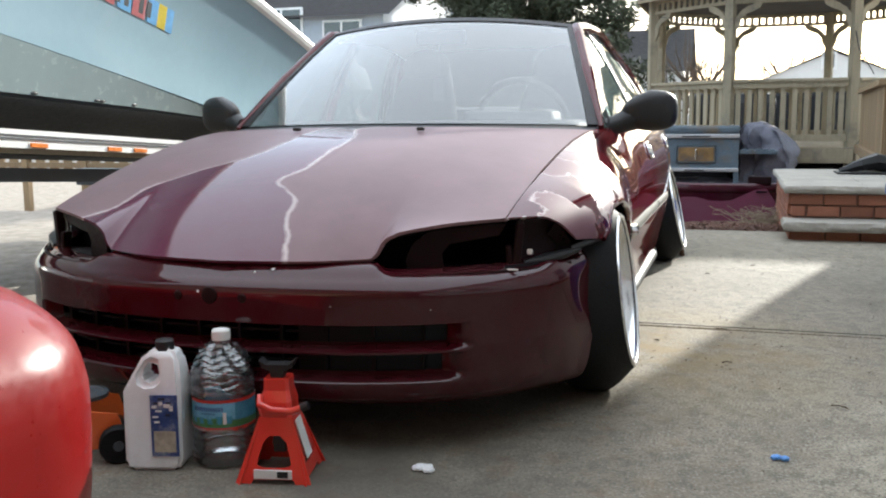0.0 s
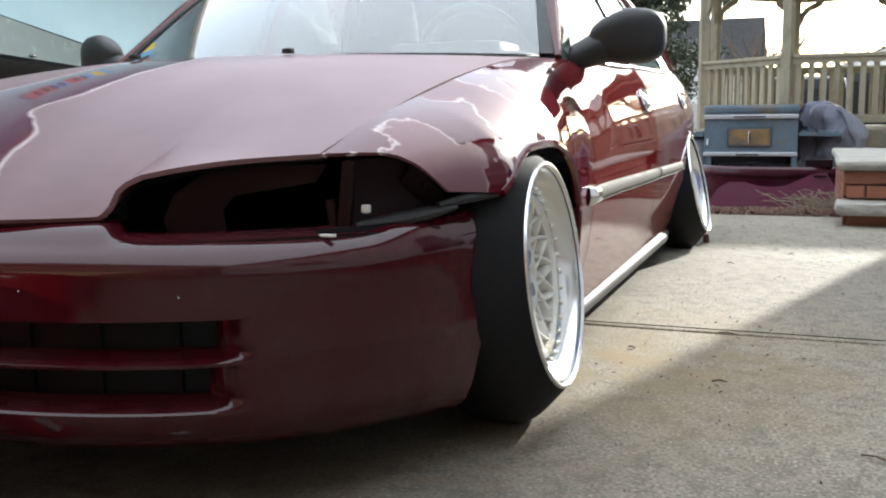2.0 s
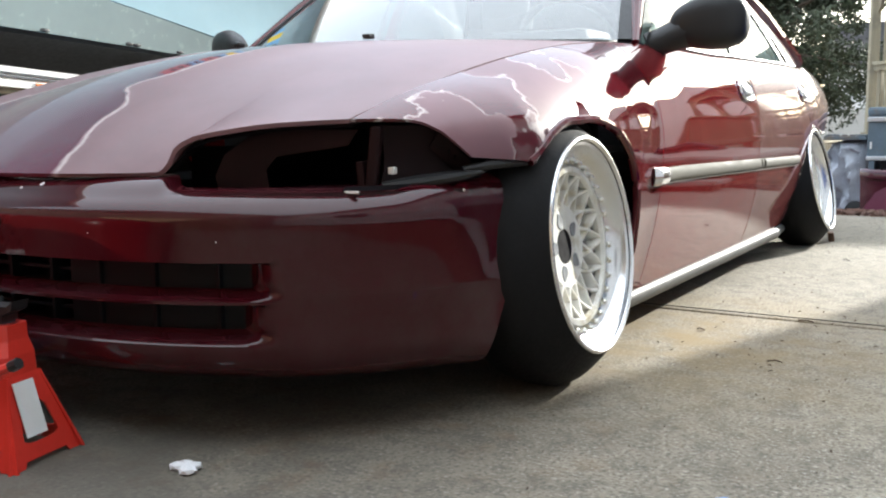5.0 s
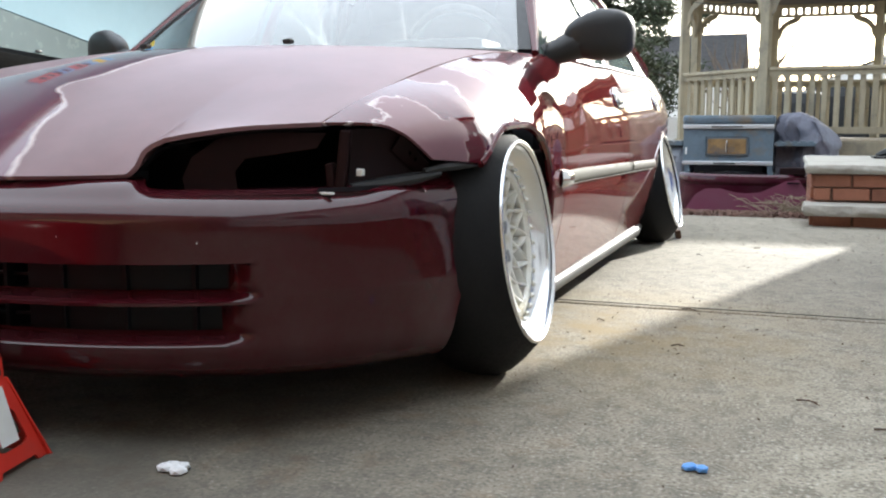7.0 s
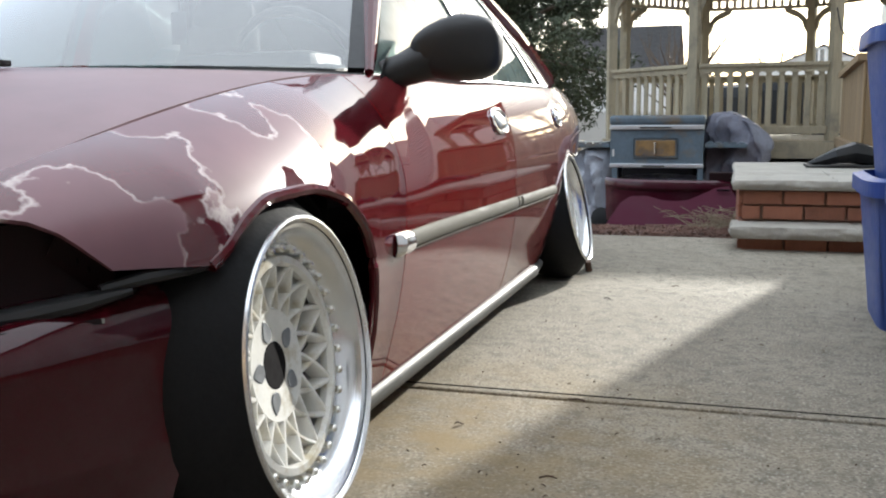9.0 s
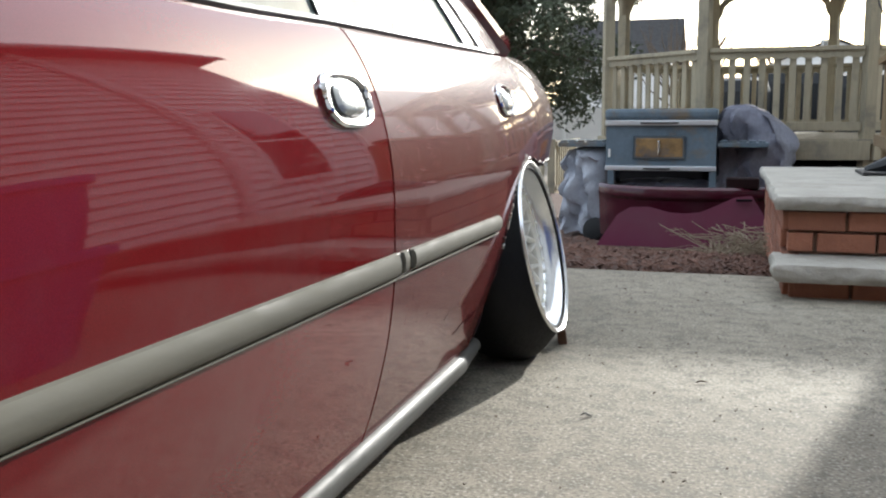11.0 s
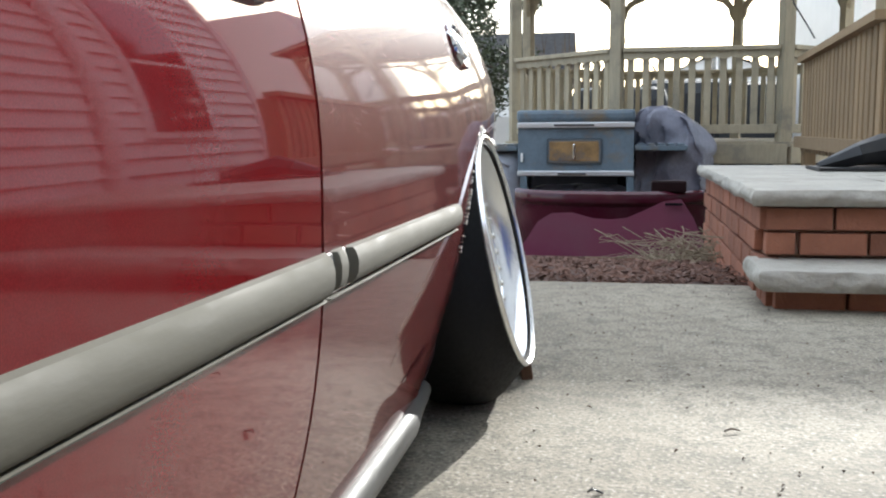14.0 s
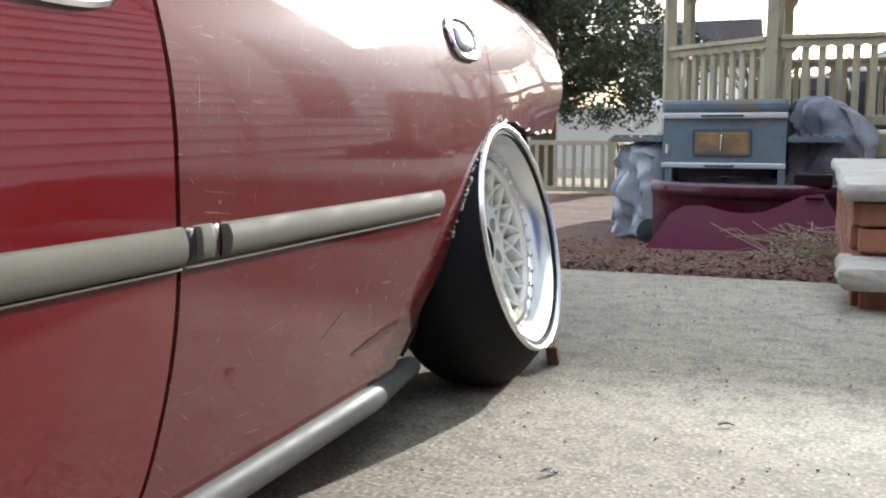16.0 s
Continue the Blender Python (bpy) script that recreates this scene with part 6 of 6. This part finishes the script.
def beam(x, y0, y1, dz0, dz1, w, mat, name="rail", lab="", f=RZ):
    b = bmesh.new()
    r = [[b.verts.new((x + a, y, f(y) + d)) for a, d in ((-w, dz0), (w, dz0), (w, dz1), (-w, dz1))] for y in (y0, y1)]
    for k in range(4):
        b.faces.new((r[0][k], r[0][(k + 1) % 4], r[1][(k + 1) % 4], r[1][k]))
    b.faces.new(r[0])
    b.faces.new(r[1])
    return part(name, b, mat, trailer, lab)


beam(-1.62, -1.6, 3.9, -0.03, 0.045, 0.03, M_white, "rail", "bright aluminium side rail")
beam(-1.588, -1.6, 3.9, 0.004, 0.011, 0.003, M_steel, "rail_stripe")
beam(-1.588, -1.6, 3.9, 0.019, 0.024, 0.003, M_steel, "rail_stripe")
for y in (0.55, 1.05, 1.25):
    beam(-1.588, y, y + 0.10, -0.025, -0.008, 0.004, M_reflect, "reflector", "orange reflector")
beam(-1.66, -1.6, 3.9, -0.05, -0.03, 0.05, M_wood, "bunk_board")
beam(-1.75, -1.6, 3.6, -0.17, -0.11, 0.03, M_steel, "frame_beam", "dark steel frame beam")
for y in (2.6,):
    part("cross_beam", boxbm(-3.0, -1.62, y, y + 0.10, RZ(y) - 0.21, RZ(y) - 0.10, 0.005), M_steel, trailer)
for y in (1.9,):
    part("support_leg", boxbm(-1.83, -1.71, y, y + 0.14, -0.03, RZ(y) - 0.10, 0.01), M_steel, trailer)
b = lathe([(-0.08, 0.15), (-0.08, 0.26), (0.08, 0.26), (0.08, 0.15)], 32)
bmesh.ops.translate(b, vec=(-1.85, 2.6, 0.23), verts=b.verts)
part("trailer_tyre", b, M_rubber, trailer)
for k, (x, y) in enumerate(((-2.35, 1.75), (-2.2, 2.1))):
    lg = lathe([(-0.03, 0.10), (0.0, 0.115), (0.30, 0.10), (0.31, 0.05)], 16, 'z')
    bmesh.ops.translate(lg, vec=(x, y, 0), verts=lg.verts)
    tagged(part("log", lg, M_bark), "weathered upright log under the boat trailer", "log", "logs")

# far railing and deck at the left
far_rail = thing("yard_railing", "pale timber yard railing beyond the trailer", "railing")
for k in range(26):
    part("slat", boxbm(-9.0 + 0.22 * k, -8.87 + 0.22 * k, 8.0, 8.03, 0.1, 0.62, 0.004), M_fence, far_rail)
for z in (0.15, 0.58):
    part("rail", boxbm(-9.1, -3.3, 7.97, 8.0, z, z + 0.07, 0.004), M_fence, far_rail)
for k in range(7):
    part("post", boxbm(-9.05 + k * 0.95, -8.96 + k * 0.95, 7.95, 8.04, drop(8) - .03, 0.66, 0.004), M_fence, far_rail)
beams = thing("timber_pile", "pile of pale offcut timber", "timber")
for k in range(7):
    part("offcut", boxbm(-0.06, 0.06, -0.03, 0.03, 0.0, 0.40 + 0.05 * (k % 3), 0.004, pose(-4.4 + 0.16 * k, 6.0 + .05 * (k % 2), drop(6) - .02, 0, -14 + 9 * (k % 4), 12)), M_fence, beams)

deck = thing("far_deck", "low timber deck with a slatted railing", "deck")
part("deck_floor", boxbm(-6.0, -0.9, 12.98, 15.0, -0.56, -0.44, 0.01), M_fence, deck)
part("deck_skirt", boxbm(-6.0, -0.9, 12.96, 13.0, -0.66, -0.46, 0.005), M_wood, deck)
for k in range(40):
    part("slat", boxbm(-5.9 + 0.125 * k, -5.855 + 0.125 * k, 13.0, 13.04, -0.40, 0.22, 0.004), M_wood, deck)
for z in (-0.40, 0.20):
    part("rail", boxbm(-6.0, -0.92, 12.99, 13.06, z, z + 0.06, 0.004), M_wood, deck)
for x in (-1.0, -2.6, -4.2, -5.8):
    part("post", boxbm(x - 0.05, x + 0.05, 12.97, 13.07, -0.5, 0.29, 0.004), M_wood, deck)
for k in range(10):
    part("side_slat", boxbm(-0.98, -0.94, 13.15 + 0.17 * k, 13.2 + 0.17 * k, -0.40, 0.22, 0.004), M_wood, deck)
part("side_rail", boxbm(-1.0, -0.92, 13.06, 15.0, 0.20, 0.26, 0.004), M_wood, deck)

# ---- houses and far fence ----
def house(name, label, x0, x1, y0, y1, zb, ze, zr, wall, wins, along='y', chimney=False, eave=0.3):
    h = thing(name, label, "house", "houses")
    part("wall", boxbm(x0, x1, y0, y1, zb, ze), wall, h)
    b = bmesh.new()
    if along == 'y':
        mid = (x0 + x1) / 2
        prism(b, [(x0, ze), (x1, ze), (mid, zr - 0.08)], y1 - y0, Matrix.Translation((0, y0, 0)))
    else:
        mid = (y0 + y1) / 2
        prism(b, [(y0, ze), (y1, ze), (mid, zr - 0.08)], x1 - x0, Matrix.Translation((x1, 0, 0)) @ pose(0, 0, 0, 0, 0, 90))
    part("gable", b, wall, h)
    for sgn in (0, 1):
        b = bmesh.new()
        if along == 'y':
            e = x0 - eave if not sgn else x1 + eave
            k = (zr - ze) / (mid - x0)
            ezz = ze - k * eave
            q = [(e, y0 - eave, ezz), (mid, y0 - eave, zr), (mid, y1 + eave, zr), (e, y1 + eave, ezz)]
        else:
            e = y0 - eave if not sgn else y1 + eave
            k = (zr - ze) / (mid - y0)
            ezz = ze - k * eave
            q = [(x0 - eave, e, ezz), (x0 - eave, mid, zr), (x1 + eave, mid, zr), (x1 + eave, e, ezz)]
        b.faces.new([b.verts.new(p) for p in q])
        bmesh.ops.solidify(b, geom=b.faces[:], thickness=0.12)
        part("roof", b, M_roof, h)
    for wx, wz, ww, wh_ in wins:
        w = part("window", boxbm(wx - ww / 2 - 0.08, wx + ww / 2 + 0.08, y0 - 0.06, y0 + 0.02, wz - wh_ / 2 - 0.08, wz + wh_ / 2 + 0.08, 0.01), M_white, h)
        part("pane", boxbm(wx - ww / 2, wx + ww / 2, y0 - 0.08, y0 - 0.05, wz - wh_ / 2, wz + wh_ / 2), M_win, w)
        part("mullion", boxbm(wx - 0.03, wx + 0.03, y0 - 0.10, y0 - 0.07, wz - wh_ / 2, wz + wh_ / 2), M_white, w)
    if chimney:
        part("chimney", boxbm(mid - 0.3, mid + 0.3, y0 + 1, y0 + 1.6, ze, zr + 0.5), M_brick, h)
    return h


house("house", "far white gabled house with a small attic window", 1.9, 6.15, 30, 40, -1, 1.88, 2.78, M_siding, [(3.9, 2.42, 0.3, 0.42)], eave=0.15)
house("house", "far dark-roofed house with a white gable", -5.2, -1.0, 38, 44, -1, 2.7, 4.5, M_siding, [], 'x')
house("house", "far grey-blue two-storey house with windows", -17.0, -9.6, 26, 36, -1, 4.1, 6.2, M_siding_b, [(-13.1, 3.75, 1.3, 1.0), (-11.0, 3.3, 1.2, 1.0)], 'x')
far_fence = thing("garden_fence", "pale vinyl panel fence behind the tree", "fence")
for k in range(9):
    part("panel", boxbm(-14 + 2.0 * k, -12.06 + 2.0 * k, 20.0, 20.06, -0.5, 0.78, 0.01), M_siding, far_fence)
    part("post", boxbm(-12.06 + 2.0 * k, -12.0 + 2.0 * k, 19.96, 20.1, -0.5, 0.84, 0.01), M_white, far_fence)
shed = thing("dark_vehicle_row", "dark parked vehicles and hedge seen through the gazebo rails", "hedge")
rh = random.Random(31)
for k in range(9):
    b = bmesh.new()
    cuboid(b, -0.85, 0.85, -0.4, 0.4, 0, rh.uniform(1.75, 2.15), 0.25)
    part("clump", b, M_bottom, shed).matrix_world = pose(1.1 + 1.25 * k, 19 + rh.uniform(-1, 1), -0.5)

# the house beside the driveway, whose wall throws the shade
near_house = thing("near_house", "white clapboard house wall beside the driveway", "house")
part("wall", boxbm(3.385, 9.0, -9.0, 8.15, -0.1, 4.6), M_clap, near_house)
for k in range(27):
    z = 0.25 + k * 0.16
    b = bmesh.new()
    prism(b, [(0, 0), (0.038, 0), (0.004, 0.165), (0, 0.165)], 17.17, Matrix.Translation((3.387, -9.01, z)) @ Matrix.Diagonal((-1, 1, 1, 1)))
    part("clapboard", b, M_clap, near_house)
# block added behind the house to cast the far shadow edge on the driveway
part("rear_wing_wall", boxbm(4.0, 9.0, 13.4, 18.0, -0.5, 3.93), M_siding, near_house)
part("foundation", boxbm(3.381, 3.39, -9.0, 8.13, -0.1, 0.25, 0.002), M_brick, near_house)
for y0, y1, z0, z1 in ((0.9, 1.9, 0.3, 2.35), (6.25, 7.05, 0.85, 2.4), (-2.6, -1.6, 1.2, 2.5)):
    w = part("window_frame", boxbm(3.325, 3.395, y0 - 0.09, y1 + 0.09, z0 - 0.09, z1 + 0.09, 0.01), M_white, near_house)
    part("pane", boxbm(3.310, 3.327, y0, y1, z0, z1), M_win, w)
    part("sash_bar", boxbm(3.300, 3.312, y0, y1, (z0 + z1) / 2 - 0.02, (z0 + z1) / 2 + 0.02), M_white, w)
part("downpipe", boxbm(3.26, 3.35, 5.62, 5.72, 0.15, 4.45, 0.02), M_white, near_house)
part("corner_board", boxbm(3.335, 3.40, 8.05, 8.16, 0.25, 4.45, 0.004), M_white, near_house)
b = bmesh.new()
prism(b, [(3.05, 4.45), (9.4, 4.45), (6.2, 6.6)], 18.0, Matrix.Translation((0, -9.3, 0)))
part("roof", b, M_roof, near_house)
part("gutter", boxbm(2.96, 3.06, -9.3, 8.7, 4.40, 4.52, 0.02), M_white, near_house)

# unseen building added behind the camera to keep sky light off the front ground
garage = thing("garage", "unseen dark brown two-storey block added to cut sky light", "garage")
part("wall", boxbm(-9.0, 3.2, -9.0, -5.3, -0.1, 5.6), M_bark, garage)
b = bmesh.new()
prism(b, [(-9.4, 5.55), (3.3, 5.55), (-3.0, 7.4)], 4.2, Matrix.Translation((0, -9.2, 0)))
part("roof", b, M_roof, garage)
part("garage_door", boxbm(-2.2, 2.4, -5.34, -5.28, 0, 2.2, 0.01), M_fence, garage)

# ---- trees ----
def foliage(b, c, r, n, rg, size):
    for _ in range(n):
        d = Vector((rg.gauss(0, 1), rg.gauss(0, 1), rg.gauss(0, 0.8)))
        p = Vector(c) + d.normalized() * r * rg.random() ** 0.45
        ax = Vector((rg.uniform(-1, 1), rg.uniform(-1, 1), rg.uniform(-0.9, 0.5))).normalized()
        sd = ax.cross(Vector((rg.uniform(-1, 1), rg.uniform(-1, 1), rg.uniform(-1, 1)))).normalized()
        l = rg.uniform(0.6, 1.4) * size
        b.faces.new((b.verts.new(p - sd * l * 0.22), b.verts.new(p + sd * l * 0.22), b.verts.new(p + ax * l)))


def conifer(name, label, x, y, h, spread, n_limb, seed, bare=0.0, z0=-0.45, low=0.9):
    rg = random.Random(seed)
    t = thing(name, label, "tree", "trees")
    b = bmesh.new()
    tube(b, [(x, y, z0), (x + 0.05, y, z0 + h * 0.3), (x - 0.05, y, z0 + h * 0.65), (x, y, z0 + h)], [0.22, 0.17, 0.10, 0.03], 10)
    lv = bmesh.new()
    for k in range(n_limb):
        f = k / n_limb
        zz = z0 + low + (h - low) * f
        a = k * 2.4 + rg.uniform(-.4, .4)
        ln = spread * (1 - 0.72 * f) * rg.uniform(0.55, 1.12)
        p0 = Vector((x, y, zz))
        p2 = p0 + Vector((math.cos(a) * ln, math.sin(a) * ln, rg.uniform(-0.25, 0.35) * ln * 0.5))
        p1 = p0.lerp(p2, 0.5) + Vector((0, 0, 0.12 * ln))
        tube(b, [p0, p1, p2], [0.05, 0.03, 0.008], 5)
        if rg.random() < bare:
            continue
        for q in range(6):
            tt = 0.25 + 0.75 * q / 5
            c = (p0.lerp(p1, tt * 2) if tt < .5 else p1.lerp(p2, tt * 2 - 1)) + Vector((rg.uniform(-.2, .2), rg.uniform(-.2, .2), rg.uniform(-.15, .1)))
            foliage(lv, c, rg.uniform(0.18, 0.42), 300, rg, 0.085)
    part("trunk", b, M_bark, t)
    part("crown", lv, M_needles, t, "dense dark green needle foliage with gaps")


conifer("conifer", "broad dark green conifer behind the grill", -2.35, 14.6, 7.5, 2.5, 66, 4, low=1.25)
conifer("conifer", "tall dark conifer by the fence", -3.9, 17.5, 8.5, 2.4, 66, 9, low=1.3)
conifer("conifer", "far dark conifer beyond the roofs", -8.2, 30.0, 8.5, 1.7, 26, 12, 0.2)
rg = random.Random(77)
for tx, ty, hh in ((0.3, 27, 4.2), (3.0, 40, 5.0), (7.5, 45, 5.5), (-0.6, 33, 5)):
    t = thing("bare_tree", "leafless winter tree in the distance", "tree", "trees")
    b = bmesh.new()
    tube(b, [(tx, ty, -0.5), (tx, ty, hh * 0.4)], [0.12, 0.07], 6)
    for k in range(34):
        p0 = Vector((tx, ty, hh * rg.uniform(0.15, 0.42)))
        a = rg.uniform(0, 6.28)
        p1 = p0 + Vector((math.cos(a) * hh * 0.16, math.sin(a) * hh * .16, hh * rg.uniform(.1, .25)))
        p2 = p1 + Vector((math.cos(a) * hh * rg.uniform(-.05, .12), rg.uniform(-.3, .3), hh * rg.uniform(0.1, 0.22)))
        tube(b, [p0, p1, p2], [0.035, 0.02, 0.006], 4)
    part("trunk", b, M_bark, t)
rgh = random.Random(40)
lv = bmesh.new()
for k in range(150):
    foliage(lv, (rgh.uniform(-30, 30), rgh.uniform(60, 66), rgh.uniform(-0.5, 1.9)), 1.2, 18, rgh, 0.7)
tagged(part("far_trees", lv, M_needles), "far line of dark hedges and trees", "woods", kind="stuff")

# ---- litter on the concrete ----
def leaf(x, y, rz, l=0.022, mat=M_leaf, lab="small dead leaf on the concrete", nm="leaf", cat="leaf"):
    b = patch(lambda u, v: (l * (u - .5), l * 0.45 * (v - .5) * math.sin(math.pi * min(max(u, .06), .94)), 0.002 + 0.35 * l * (v - .5)**2 + 0.12 * l * math.sin(u * 5)), steps(0, 1, 6), steps(0, 1, 4), thick=0.0012)
    o = part(nm, b, mat)
    o.matrix_world = pose(x, y, 0.001, 0, 0, rz)
    return tagged(o, lab, cat, nm + "s on the concrete")


def twig(x, y, rz, l):
    l *= 0.55
    b = bmesh.new()
    tube(b, [(-l / 2, 0, 0.004), (0, l * 0.08, 0.007), (l / 2, -l * 0.05, 0.004)], [0.0020, 0.0018, 0.001], 5)
    tube(b, [(l * 0.1, l * 0.06, 0.006), (l * 0.3, l * 0.18, 0.005)], [0.0018, 0.001], 4)
    o = part("twig", b, M_leaf)
    o.matrix_world = pose(x, y, 0.0, 0, 0, rz)
    return tagged(o, "thin dead twig lying on the concrete", "twig", "twigs on the concrete")


twig(1.153, 0.885, -20, 0.09)
twig(1.175, 0.400, 10, 0.06)
twig(1.471, -0.006, -30, 0.09)
twig(1.60, -0.15, -20, 0.08)
twig(1.285, 2.463, 20, 0.05)
leaf(0.935, 0.653, 40, 0.022)
leaf(1.064, 2.15, 20, 0.024, M_black, "black rubber scrap on the concrete", "rubber_scrap", "scrap")
chock = boxbm(-0.012, 0.012, -0.035, 0.035, 0.0, 0.040, 0.003, pose(0.905, 2.785, 0.0, 0, -8, 12))
tagged(part("wood_chock", chock, M_chock), "small brown wooden chock behind the rear tyre", "chock")
rl = random.Random(15)
for k in range(120):
    y = rl.uniform(0.0, 4.0)
    x = 0.92 + 1.0 * rl.random() ** 1.3 if rl.random() < 0.75 else rl.uniform(0.9, 1.9)
    leaf(x, y, rl.uniform(0, 360), rl.uniform(0.004, 0.011))
b = bmesh.new()
for k in range(6):
    bmesh.ops.create_icosphere(b, subdivisions=1, radius=rl.uniform(0.008, 0.016), matrix=Matrix.Translation((0.528 + rl.uniform(-.025, .025), -0.74 + rl.uniform(-.012, .012), 0.006)) @ Matrix.Diagonal((1, 1, 0.5, 1)))
tagged(part("paper_litter", b, M_pap), "crumpled bit of white paper on the concrete", "litter")
b = bmesh.new()
for k in range(4):
    bmesh.ops.create_icosphere(b, subdivisions=1, radius=rl.uniform(0.007, 0.012), matrix=Matrix.Translation((1.30 + rl.uniform(-.014, .014), -0.455 + rl.uniform(-.006, .006), 0.006)) @ Matrix.Diagonal((1, 1, 0.6, 1)))
tagged(part("plastic_litter", b, M_bluelit), "crumpled bit of blue plastic on the concrete", "litter")

# fine grit and crumbs of soil over the slabs
rd = random.Random(52)
grit = bmesh.new()
for k in range(420):
    x, y = 0.85 + 1.5 * rd.random() ** 1.2, rd.uniform(-0.9, 4.0)
    r = rd.uniform(0.001, 0.0032)
    m = Matrix.Translation((x, y, r * 0.4)) @ Euler((rd.uniform(-1, 1), rd.uniform(-1, 1), rd.uniform(0, 6.3))).to_matrix().to_4x4()
    vs = [grit.verts.new(m @ Vector(c)) for c in ((-r, -r * 0.6, 0), (r * 1.3, -r * 0.4, 0), (0, r, 0), (0, 0, r))]
    for f in ((0, 1, 3), (1, 2, 3), (2, 0, 3), (0, 2, 1)):
        grit.faces.new([vs[q] for q in f])
tagged(part("grit", grit, M_leaf), "dark grit and crumbs scattered over the concrete", "grit", kind="stuff")
